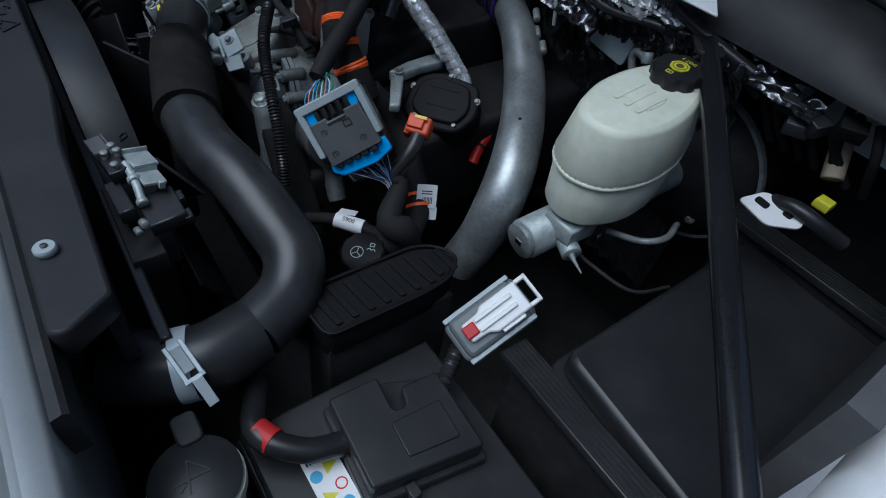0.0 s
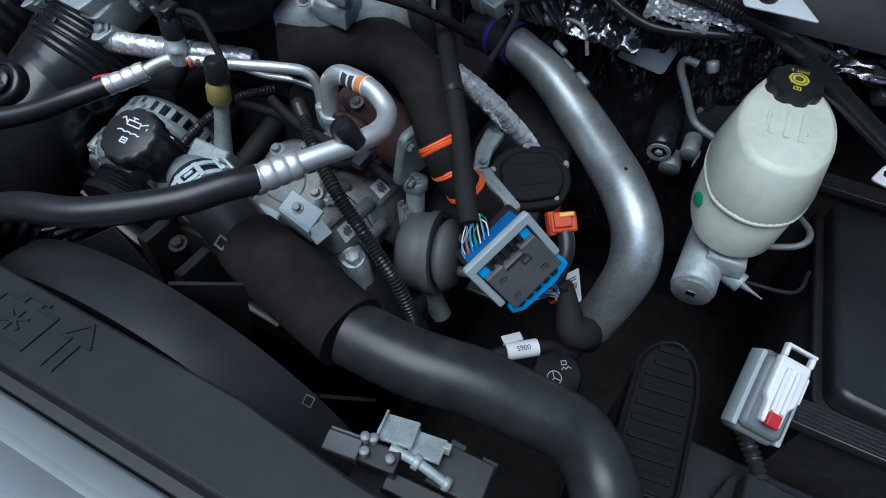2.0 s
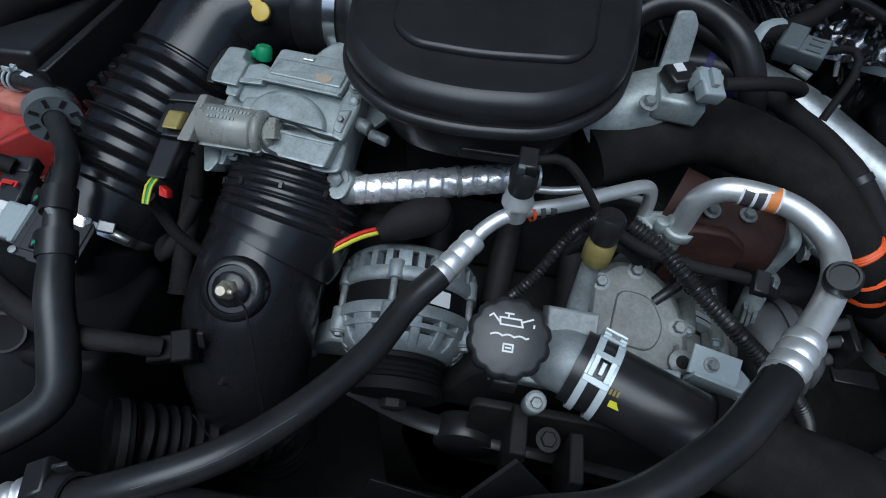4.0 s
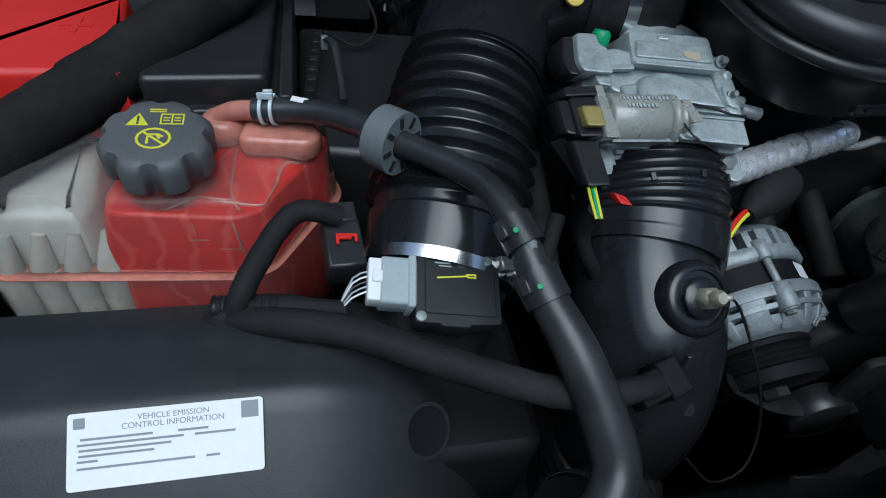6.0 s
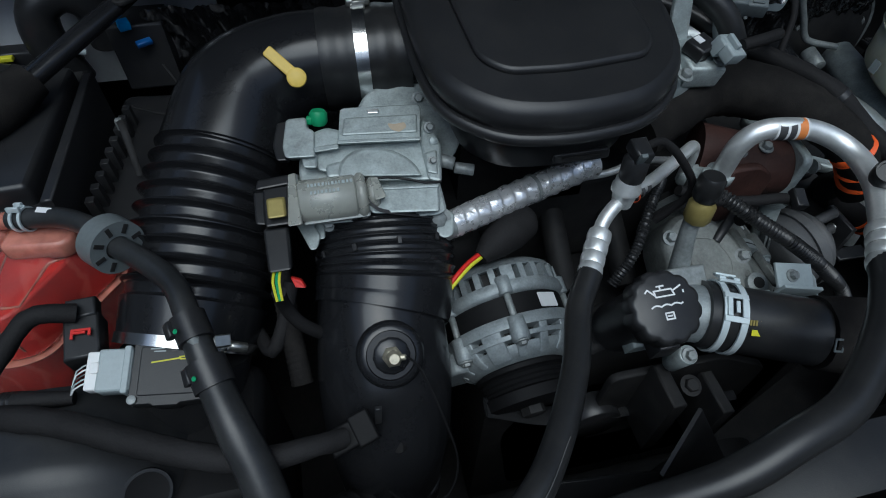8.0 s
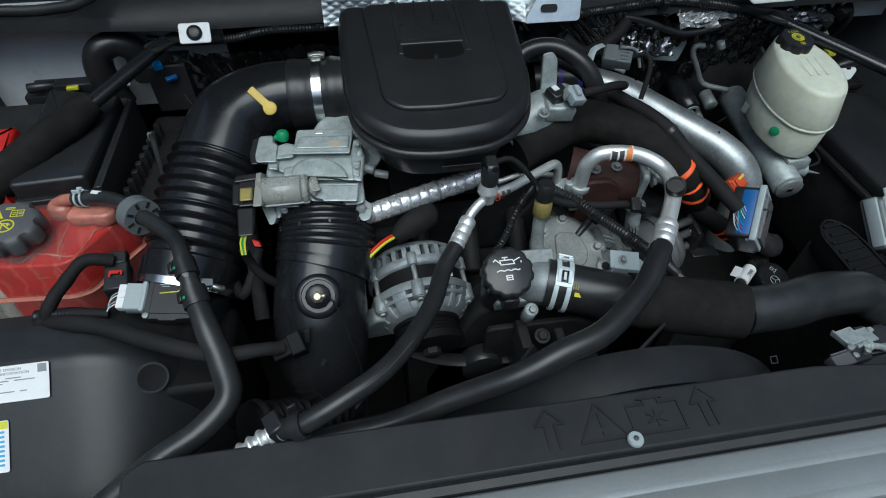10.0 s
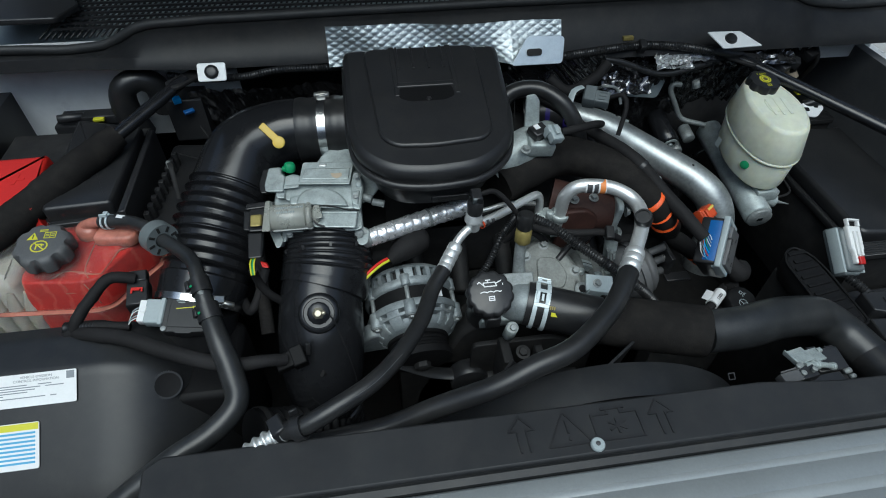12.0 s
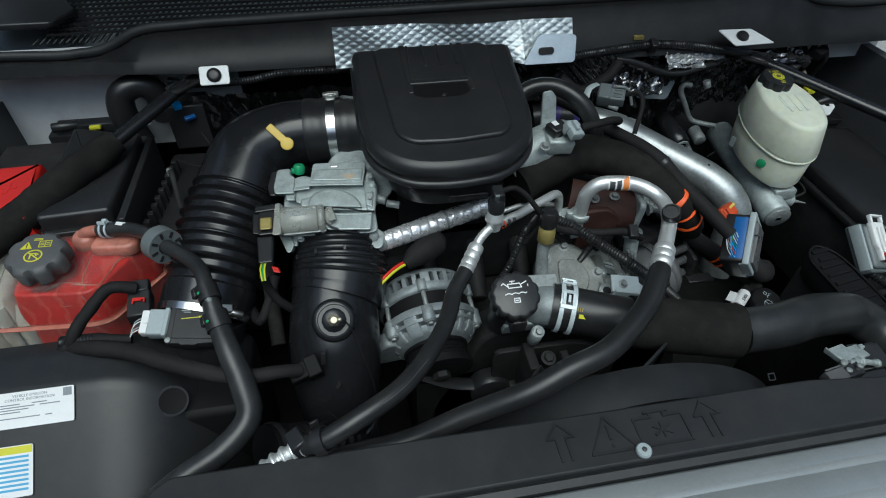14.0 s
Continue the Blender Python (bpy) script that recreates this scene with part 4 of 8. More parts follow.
part("bracket", join(prism(rounded([(-0.125, 0.0), (-0.05, -0.03), (-0.03, 0.03), (-0.06, 0.05)], 0.012), 0.070, 0.098, 0.004, AM @ Matrix.Rotation(radians(20), 4, "Z")), cyl(AM @ Vector((-0.108, -0.034, 0.066)), AM @ Vector((-0.108, -0.034, 0.104)), 0.013)), "altc", alt)
pul = part("pulley", lathe([(0.044, 0.106), (0.049, 0.109), (0.049, 0.114), (0.045, 0.116), (0.047, 0.119), (0.045, 0.122), (0.047, 0.125), (0.045, 0.128), (0.047, 0.131), (0.045, 0.134), (0.050, 0.137), (0.050, 0.150), (0.042, 0.153)], 48, AM), "void", alt, "black ribbed belt pulley")
part("pulley_nut", lathe([(0.013, 0.150), (0.013, 0.162), (0.010, 0.164)], 6, AM), "dark", pul)
part("rating_label", prism(rounded(rect(0.018, 0.026), 0.001, 1), 0, 0.0006, 0, AM @ Matrix.Rotation(radians(58), 4, "Z") @ Matrix.Translation((0.0685, 0, 0.047)) @ Matrix.Rotation(radians(90), 4, "Y")), "paper", alt)
part("terminal_boot", sweep([(-0.224, 0.378, 1.122), (-0.206, 0.390, 1.127), (-0.185, 0.402, 1.131), (-0.165, 0.414, 1.131), (-0.158, 0.418, 1.128)], [0.009, 0.018, 0.0225, 0.021, 0.010], 18, 0.004), "tape", alt, "black rubber terminal boot")
for k, c in enumerate(("red", "yprint")):
    part("wire", sweep([(-0.218, 0.384 - k * 0.003, 1.126 - k * 0.002), (-0.240, 0.370 - k * 0.0035, 1.128 - k * 0.003), (-0.262, 0.352 - k * 0.0035, 1.124 - k * 0.003), (-0.282, 0.335, 1.110)], 0.0026, 8), c, alt)

# oil filler cap on its neck
oil = thing("oil_filler", (-0.08, 0.28, 1.08), "black oil filler cap with a printed oil can", "oil cap")
OM = frame_at((-0.078, 0.262, 1.148), (0.0, -0.42, 0.9))
cap = part("cap", lathe([(0.033, -0.012), (0.0368, -0.008), (0.0368, 0.010), (0.035, 0.014), (0.031, 0.0155)], 72, OM, lobes=12, depth=0.003), "plastic", oil)
OT = OM @ Matrix.Translation((0, 0.002, 0.0155))
CAN = [[(-0.010, 0.014), (0.008, 0.014), (0.010, 0.008), (-0.009, 0.008), (-0.010, 0.014)], [(-0.010, 0.010), (-0.016, 0.016), (-0.019, 0.0135)], [(0.009, 0.012), (0.018, 0.016)], [(-0.003, 0.014), (-0.003, 0.018)], [(-0.006, 0.018), (0.001, 0.018)], [(0.0195, 0.011), (0.0195, 0.009)]]
WAVE = [[(-0.016 + i * 0.002, -0.0015 + 0.0016 * abs(math.sin(i * 0.63))) for i in range(17)]]
BOOK = [[(-0.004, -0.008), (0.004, -0.008), (0.004, -0.014), (-0.004, -0.014), (-0.004, -0.008)], [(-0.002, -0.011), (0.002, -0.011)]]
part("printed_symbol", strokes(CAN + WAVE + BOOK, 0.0015, 0.0003, OT), "wprint", cap)
part("neck", sweep([(-0.080, 0.268, 1.14), (-0.076, 0.285, 1.10), (-0.07, 0.31, 1.04)], [0.028, 0.028, 0.03], 24), "plastic", oil)
part("neck_lug", block(0.022, 0.02, 0.03, frame_at((-0.075, 0.245, 1.10), (0, -0.2, 1)), 0.003), "plastic", oil)

# coolant outlet, upper hose and clamps
ths = thing("thermostat_housing", (-0.02, 0.30, 1.06), "dusty cast aluminium thermostat housing", "engine part")
part("outlet_elbow", sweep([(-0.036, 0.31, 1.05), (-0.034, 0.288, 1.088), (-0.020, 0.278, 1.100), (0.01, 0.266, 1.102)], [0.030, 0.030, 0.031, 0.031], 24), "altc", ths)
part("flange", block(0.085, 0.02, 0.03, frame_at((-0.045, 0.275, 1.06), (0, -0.3, 1)), 0.004), "cast", ths)
hexbolt((-0.043, 0.232, 1.098), (0, -0.5, 0.85), 0.0055, ths, "castd")
part("bolt_boss", cyl((-0.043, 0.245, 1.06), (-0.043, 0.233, 1.098), 0.010), "cast", ths)
part("sensor_stalk", sweep([(-0.012, 0.32, 1.10), (-0.013, 0.334, 1.15), (-0.012, 0.342, 1.185)], [0.012, 0.0095, 0.0085], 14), "castd", ths)
part("stalk_bracket", block(0.05, 0.03, 0.03, frame_at((-0.02, 0.318, 1.10), (0.1, -0.5, 0.8)), 0.004), "castd", ths)
part("hex_fitting", lathe([(0.011, 0), (0.0138, 0.003), (0.0138, 0.022), (0.011, 0.027)], 8, frame_at((-0.011, 0.338, 1.180), (0.02, 0.1, 1))), "ybrass", ths, "yellow plated hexagonal fitting")
part("cap", lathe([(0.0115, 0), (0.0132, 0.003), (0.0132, 0.024), (0.0105, 0.028)], 24, frame_at((-0.010, 0.342, 1.207), (0.02, 0.1, 1))), "rubber", ths, "black rubber cap")
HOSE = [(-0.012, 0.274, 1.103), (0.049, 0.251, 1.099), (0.101, 0.231, 1.096), (0.164, 0.214, 1.093), (0.225, 0.200, 1.089), (0.262, 0.190, 1.088)]
hose = thing("radiator_hose", (0.3, 0.18, 1.05), "thick black rubber radiator hose with a foam sleeve", "hose")
part("rubber_end", sweep(HOSE[0:3], 0.0355, 28), "rubber", hose)
part("foam_sleeve", sweep(HOSE[2:6], [0.0395, 0.0415, 0.042, 0.0415], 28, crumple=0.0012), "foam", hose, "dull black foam sleeve")
TUBE = [HOSE[5], (0.331, 0.190, 1.088), (0.395, 0.202, 1.083), (0.456, 0.212, 1.066), (0.506, 0.218, 1.046), (0.542, 0.194, 1.029), (0.565, 0.146, 1.021), (0.573, 0.095, 1.020), (0.561, 0.055, 1.016), (0.532, 0.020, 1.012)]
part("bare_hose", sweep(TUBE[0:7], 0.0345, 28), "hose", hose, "smooth black rubber hose")
part("radiator_end", sweep(TUBE[6:10], [0.036, 0.037, 0.037, 0.038], 28), "rubber", hose)
part("scuff_line", sweep([(0.546, 0.214, 1.0545), (0.574, 0.176, 1.0465), (0.588, 0.135, 1.0465), (0.592, 0.105, 1.0485)], 0.0014, 6), "ybrass", hose, "worn paint line")
HA, HB = Vector((-0.003, 0.2706, 1.1024)), Vector((0.020, 0.2619, 1.1009))


def spring_clamp(a, b, r, ears, group="hose clamps"):
    """A flat spring clamp round the axis from a to b, its ears on the side ears."""
    a, b, ears = Vector(a), Vector(b), Vector(ears).normalized()
    ax = (b - a).normalized()
    ears = (ears - ax * ears.dot(ax)).normalized()
    side = ax.cross(ears)
    c = thing("hose_clamp", a, "pale coated spring clamp squeezed on a black hose", "hose clamp", group)
    h = (b - a).length
    part("band", join(band(a + ax * h * 0.08, a + ax * h * 0.28, r, 0.0016), band(a + ax * h * 0.72, b - ax * h * 0.08, r, 0.0016)), "clampw", c)
    mid = (a + b) / 2
    part("bridge", join(block(h * 0.92, r * 0.16, 0.0022, frame_at(mid + ears * (r + 0.001) + side * r * 0.38, ears, ax), 0.0005), block(h * 0.30, r * 0.34, 0.0022, frame_at(mid + ears * (r + 0.0014), ears, ax), 0.0005), block(h * 0.84, r * 0.08, 0.0018, frame_at(mid + ears * (r + 0.001) - side * r * 0.3, ears, ax), 0.0004)), "clampw", c)
    part("ear", join(block(h * 0.92, 0.0025, 0.006, frame_at(mid + ears * r + side * r * 0.45, ears, ax), 0.0008), block(h * 0.55, 0.003, 0.006, frame_at(mid + ears * r - side * r * 0.3, ears, ax), 0.0008)), "clampw", c)
    return c




def wide_clamp(a, b, r, up):
    """A wide constant-tension clamp: twin rails closed by a slotted window and an end tab."""
    a, b, up = Vector(a), Vector(b), Vector(up)
    ax = (b - a).normalized()
    up = (up - ax * up.dot(ax)).normalized()
    side = ax.cross(up)
    c = thing("hose_clamp", a, "pale coated wide clamp with a slotted window", "hose clamp", "hose clamps")
    h, mid = (b - a).length, (a + b) / 2
    for f0, f1 in ((0.0, 0.27), (0.73, 1.0)):
        part("rail", band(a + ax * h * f0, a + ax * h * f1, r + 0.0004, 0.0022, 48), "clampw", c)

    def plate(deg, w, length, thick=0.0022, lift=0.0012, off=0.0):
        q = radians(deg)
        d = up * math.cos(q) + side * math.sin(q)
        return block(h * w, length, thick, frame_at(mid + ax * h * off + d * (r + lift), d, ax), 0.0006)

    part("window_frame", join(plate(22, 0.98, 0.006, lift=0.002), plate(58, 0.98, 0.006, lift=0.002), plate(40, 0.20, 0.020, lift=0.002, off=-0.30), plate(40, 0.20, 0.020, lift=0.002, off=0.30), plate(40, 0.16, 0.012, lift=0.003)), "clampw", c)
    part("end_tab", join(plate(-14, 0.86, 0.005, 0.003, 0.003), plate(-22, 0.26, 0.012, 0.003, 0.005, -0.30), plate(-22, 0.26, 0.012, 0.003, 0.005, 0.30), plate(-32, 0.86, 0.006, 0.003, 0.007)), "clampw", c)
    return c


wide_clamp(HA, HB, 0.0362, (0.1, 0.35, 0.95))
rc2 = thing("hose_clamp", (0.57, 0.075, 1.02), "pale coated clamp with twin rails and a loose tail", "hose clamp", "hose clamps")
part("band", band((0.5705, 0.083, 1.019), (0.566, 0.067, 1.0175), 0.0372, 0.0014), "clampw", rc2)
RM = frame_at((0.588, 0.072, 1.0520), (0.45, -0.05, 0.89), (1, 0.22, -0.5))
for k in (-0.0075, 0.0075):
    part("rail", block(0.040, 0.0045, 0.006, RM @ Matrix.Translation((0, k, 0)), 0.0012), "clampw", rc2)
part("cross_bar", block(0.004, 0.020, 0.005, RM @ Matrix.Translation((0.019, 0, 0.001)), 0.001), "clampw", rc2)
part("bridge", block(0.026, 0.010, 0.003, RM @ Matrix.Translation((-0.002, 0, 0.001)), 0.0008), "lgrey", rc2)
part("tail", block(0.030, 0.010, 0.0025, RM @ Matrix.Translation((0.034, 0.001, 0.001)) @ Matrix.Rotation(radians(22), 4, "Y"), 0.0008), "clampw", rc2)
hl = thing("hose_marking", (0.045, 0.23, 1.14), "yellow and white print on the rubber hose", "marking")
HM = frame_at((0.024, 0.2352, 1.1258), (0.1, -0.72, 0.69), (1, -0.4, 0))
part("yellow_bar", prism(rect(0.022, 0.006), 0, 0.0006, 0, HM @ Matrix.Translation((0.004, -0.007, -0.0004))), "yprint", hl)
part("print_bar", join(*[prism(rect(0.0022, 0.0055), 0, 0.0006, 0, HM @ Matrix.Translation((x, 0.003, 0.0))) for x in (-0.010, -0.0065, -0.003, 0.003, 0.0065)]), "ybrass", hl)
part("clip_square", strokes([[(-0.005, -0.006), (0.005, -0.006), (0.005, 0.006), (-0.005, 0.006), (-0.005, -0.006)]], 0.002, 0.001, frame_at((0.094, 0.2015, 1.1212), (0.1, -0.75, 0.65), (1, -0.4, 0))), "grey", hl)

# air conditioning lines
def crimp(parent, pts, r, mat="alu"):
    """A crimped collar: four raised rings with pressed grooves between them, along pts."""
    pts = [Vector(p) for p in pts]
    ctrl, rad, n = [], [], 49
    line = spline(pts, [0] * len(pts), 0.0006)
    for i in range(n):
        t = i / (n - 1)
        ctrl.append(line[min(int(t * (len(line) - 1)), len(line) - 1)][0])
        wave = abs(math.sin(math.pi * 4 * t)) ** 0.6
        rad.append(r * (0.93 + 0.10 * wave))
    return part("crimp_collar", sweep(ctrl, rad, 28, straight=True), mat, parent, "ribbed aluminium crimp collar")


ac1 = thing("air_conditioning_line", (-0.15, 0.3, 1.12), "slim aluminium refrigerant pipe ending in a black hose", "hose")
S = [(0.052, 0.448, 1.125), (0.050, 0.446, 1.165), (0.040, 0.440, 1.186), (0.012, 0.420, 1.194), (-0.04, 0.386, 1.199), (-0.088, 0.361, 1.203), (-0.112, 0.345, 1.195), (-0.124, 0.329, 1.187), (-0.145, 0.295, 1.181)]
part("pipe", sweep(S, 0.0070, 16, 0.005), "alu", ac1)
crimp(ac1, [(-0.120, 0.334, 1.190), (-0.134, 0.313, 1.184), (-0.148, 0.290, 1.180)], 0.0114)
H1 = [(-0.145, 0.294, 1.181), (-0.167, 0.263, 1.174), (-0.189, 0.212, 1.172), (-0.226, 0.154, 1.178), (-0.264, 0.112, 1.186), (-0.311, 0.085, 1.184), (-0.355, 0.072, 1.170), (-0.385, 0.078, 1.156)]
part("hose", sweep(H1, 0.0119, 18), "rubber", ac1, "black rubber hose")
part("printed_line", sweep([Vector(p) + Vector((0.004, -0.006, 0.0105)) for p in H1[3:6]], 0.0004, 5), "dusty", ac1)
part("end_fitting", sweep([(-0.368, 0.076, 1.163), (-0.395, 0.072, 1.152), (-0.430, 0.058, 1.142)], 0.0105, 18, 0.0015, rib=(0.012, 0.002, 0.01, 0.08)), "alu", ac1)
part("bracket", join(block(0.018, 0.026, 0.028, frame_at((-0.378, 0.079, 1.146), (-0.3, 0, 1), (0.9, 0.4, 0)), 0.003), block(0.010, 0.003, 0.018, frame_at((-0.362, 0.086, 1.172), (0, 0, 1), (0.9, 0.4, 0)), 0.001)), "plastic", ac1, "black clamp bracket")
part("holder_clip", band((-0.350, 0.0725, 1.172), (-0.362, 0.0725, 1.167), 0.0135, 0.0025, 24), "plastic", ac1)
sens = part("pressure_switch", lathe([(0.010, -0.006), (0.0115, 0.004), (0.0115, 0.010), (0.0145, 0.012), (0.0145, 0.016), (0.0125, 0.018), (0.0125, 0.025), (0.0105, 0.028)], 28, frame_at((-0.088, 0.361, 1.203), (0, 0.06, 1))), "alu", ac1)
part("switch_body", lathe([(0.0115, 0), (0.0125, 0.003), (0.0125, 0.022), (0.009, 0.026)], 24, frame_at((-0.087, 0.362, 1.230), (0, 0.06, 1))), "plastic", sens)
part("switch_plug", block(0.016, 0.022, 0.016, frame_at((-0.086, 0.366, 1.253), (0, -0.2, 1)), 0.003), "plastic", sens)
part("plug_tab", block(0.006, 0.004, 0.014, frame_at((-0.091, 0.354, 1.257), (0, -0.4, 1)), 0.001), "grey", sens)
part("switch_wire", sweep([(-0.08, 0.37, 1.26), (-0.055, 0.376, 1.258), (-0.03, 0.368, 1.235), (-0.012, 0.36, 1.20), (-0.03, 0.37, 1.15)], 0.0042, 10), "tape", sens)
for p0, p1, c in ((0.24, 0.30, "kprint"), (0.36, 0.44, "kprint"), (0.14, 0.18, "oconn")):
    a, b = Vector((-0.085, 0.358, 1.2015)), Vector((-0.015, 0.403, 1.1965))
    part("colour_band", band(a.lerp(b, p0), a.lerp(b, p1), 0.0070, 0.0004, 20), c, ac1)
part("block_fitting", join(prism(rounded([(-0.040, 0.0), (-0.012, -0.018), (0.014, -0.018), (0.040, 0.0), (0.014, 0.018), (-0.012, 0.018)], 0.012), -0.022, 0.0, 0.004, frame_at((0.078, 0.436, 1.142), (0, -0.1, 1), (1, -0.3, 0))), cyl((0.066, 0.428, 1.14), (0.066, 0.427, 1.156), 0.007), cyl((0.084, 0.428, 1.14), (0.084, 0.427, 1.152), 0.017)), "cast", ac1, "cast aluminium block fitting")

ac2 = thing("air_conditioning_line", (0.1, 0.3, 1.12), "thick aluminium refrigerant pipe ending in a black hose", "hose")
B2 = [(0.085, 0.428, 1.112), (0.083, 0.425, 1.165), (0.086, 0.424, 1.195), (0.103, 0.422, 1.213), (0.135, 0.416, 1.217), (0.163, 0.408, 1.214), (0.186, 0.392, 1.207), (0.193, 0.365, 1.203), (0.181, 0.328, 1.203), (0.158, 0.290, 1.201), (0.142, 0.266, 1.198)]
part("pipe", sweep(B2, 0.0116, 20, 0.005), "alu", ac2)
crimp(ac2, [(0.150, 0.277, 1.1995), (0.137, 0.257, 1.197), (0.122, 0.235, 1.193)], 0.0152)
H2 = [(0.126, 0.240, 1.195), (0.110, 0.218, 1.196), (0.075, 0.178, 1.190), (0.010, 0.130, 1.184), (-0.050, 0.112, 1.177), (-0.105, 0.101, 1.156), (-0.180, 0.102, 1.120), (-0.252, 0.098, 1.088), (-0.328, 0.096, 1.075), (-0.421, 0.085, 1.07)]
part("hose", sweep(H2, 0.0152, 20), "rubber", ac2, "thick black rubber hose")
for p0, p1, c in ((0.10, 0.34, "kprint"), (0.42, 0.62, "kprint"), (0.70, 0.95, "bandor"), (0.04, 0.10, "paper"), (0.34, 0.42, "paper"), (0.62, 0.70, "paper"), (0.95, 1.0, "paper")):
    a, b = Vector((0.113, 0.4203, 1.2150)), Vector((0.148, 0.4126, 1.2163))
    part("colour_band", band(a.lerp(b, p0), a.lerp(b, p1), 0.0117, 0.0006, 22), c, ac2)
part("service_port", lathe([(0.011, 0.0), (0.0122, 0.012), (0.0138, 0.016), (0.0138, 0.029), (0.012, 0.032), (0.010, 0.032), (0.0095, 0.030), (0.0035, 0.030)], 28, frame_at((0.186, 0.330, 1.204), (-0.019, -0.013, 0.037))), "rubber", ac2, "black rubber service port cap")
part("foot", block(0.034, 0.026, 0.02, frame_at((0.088, 0.43, 1.10), (0, -0.1, 1)), 0.004), "cast", ac2)

# foil wrapped pipes
fp = thing("foil_wrapped_pipe", (-0.15, 0.42, 1.15), "crinkled silver foil sleeve round a pipe", "pipe")
part("sleeve", sweep([(-0.256, 0.400, 1.158), (-0.225, 0.411, 1.157), (-0.172, 0.430, 1.157), (-0.12, 0.446, 1.158), (-0.082, 0.457, 1.160), (-0.066, 0.461, 1.159)], [0.0142, 0.0149, 0.0152, 0.0154, 0.0154, 0.0135], 40, 0.0012, crumple=0.0011, wrap=(0.016, 0.0011)), "foil", fp)
part("tape_seam", band((-0.152, 0.4365, 1.1572), (-0.148, 0.4378, 1.1573), 0.0158, 0.0012, 28), "castd", fp)
part("cuff", sweep([(-0.282, 0.392, 1.157), (-0.253, 0.401, 1.158)], [0.0150, 0.0150], 20), "castd", fp)
part("bare_pipe", sweep([(-0.11, 0.452, 1.150), (-0.05, 0.456, 1.146), (0.0, 0.470, 1.145), (0.06, 0.49, 1.12)], 0.0045, 12), "alu", fp)
fp2 = thing("foil_wrapped_pipe", (0.27, 0.55, 1.12), "crinkled silver foil sleeve on a cable", "pipe")
part("sleeve", sweep([(0.150, 0.527, 1.194), (0.189, 0.541, 1.189), (0.239, 0.567, 1.147), (0.292, 0.602, 1.083), (0.330, 0.612, 1.046)], [0.008, 0.0135, 0.0145, 0.0130, 0.0055], 40, 0.0012, crumple=0.0014, wrap=(0.014, 0.0010)), "foil", fp2)
part("end_lug", cyl((0.330, 0.612, 1.046), (0.338, 0.616, 1.034), 0.005), "castd", fp2)


# ---- engine front and its right bank ----
cmp = thing("compressor", (0.16, 0.36, 0.93), "dull cast aluminium air conditioning compressor", "compressor")
CA, CB = Vector((0.118, 0.478, 1.000)), Vector((0.106, 0.322, 1.004))
CD = (CB - CA).normalized()
CR = 0.063
part("body", cyl(CA, CA.lerp(CB, 0.62), CR, 40, 0.008), "comp", cmp)
part("front_body", cyl(CA.lerp(CB, 0.66), CB, CR - 0.006, 40, 0.012), "comp", cmp)
part("joint_ring", band(CA.lerp(CB, 0.58), CA.lerp(CB, 0.68), CR - 0.009, 0.012, 40), "cast", cmp)
part("joint_gap", band(CA.lerp(CB, 0.625), CA.lerp(CB, 0.637), CR - 0.009, 0.0124, 40), "dark", cmp)
part("rear_ring", band(CA.lerp(CB, -0.02), CA.lerp(CB, 0.05), CR - 0.009, 0.012, 40), "castd", cmp)
for a in (16, 48, 84, 122, 160):
    up = Vector((math.cos(radians(a)), 0.0, math.sin(radians(a))))
    p = CA.lerp(CB, 0.64) + up * CR
    part("lug", cyl(p - CD * 0.020, p + CD * 0.018, 0.0100), "comp", cmp)
    hexbolt(p + CD * 0.018, CD, 0.0060, cmp, "cast", 0.006)
for a, f in ((75, 0.25), (120, 0.3), (40, 0.3), (95, 0.85), (60, 0.88)):
    up = Vector((math.cos(radians(a)), 0.0, math.sin(radians(a))))
    part("casting_rib", block(0.05, 0.007, 0.010, frame_at(CA.lerp(CB, f) + up * (CR - 0.006), up, CD), 0.002), "comp", cmp)
for f, a, w, h in ((0.32, 52, 0.024, 0.024), (0.86, 40, 0.022, 0.022)):
    up = Vector((math.cos(radians(a)), 0.0, math.sin(radians(a))))
    LM = frame_at(CA.lerp(CB, f) + up * (CR - 0.0008 if f < 0.6 else CR - 0.0068), up, CD)
    lab = part("label", prism(rounded(rect(w, h), 0.002, 2), -0.001, 0.0014, 0, LM), "paper", cmp, "white printed label")
    part("print_strip", join(*[prism(rect(w * 0.07, h * rng_h, -w * 0.3 + i * w * 0.1), 0.0014, 0.0017, 0, LM) for i, rng_h in enumerate((0.5, 0.62, 0.4, 0.66, 0.5, 0.3))]), "kprint", lab)
part("mount_column", join(cyl((0.202, 0.436, 1.080), (0.212, 0.425, 0.985), 0.013), cyl((0.202, 0.436, 1.084), (0.203, 0.435, 1.070), 0.017), cyl((0.211, 0.426, 0.992), (0.213, 0.422, 0.972), 0.018)), "cast", cmp)
hexbolt((0.202, 0.436, 1.084), (-0.1, 0.1, 1), 0.008, cmp, "cast", 0.006)
for k in range(3):
    part("column_rib", block(0.05, 0.004, 0.012, frame_at((0.197 + k * 0.008, 0.418 - 0.003 * k, 1.030 - 0.004 * k), (-0.1 - 0.2 * k, -1, 0.1), (0.2, -0.2, -1)), 0.001), "castd", cmp)
part("mount_arm", sweep([(0.203, 0.428, 0.988), (0.222, 0.408, 0.955), (0.252, 0.396, 0.915), (0.280, 0.392, 0.880)], [0.016, 0.020, 0.018, 0.015], 14, crumple=0.002), "castd", cmp)
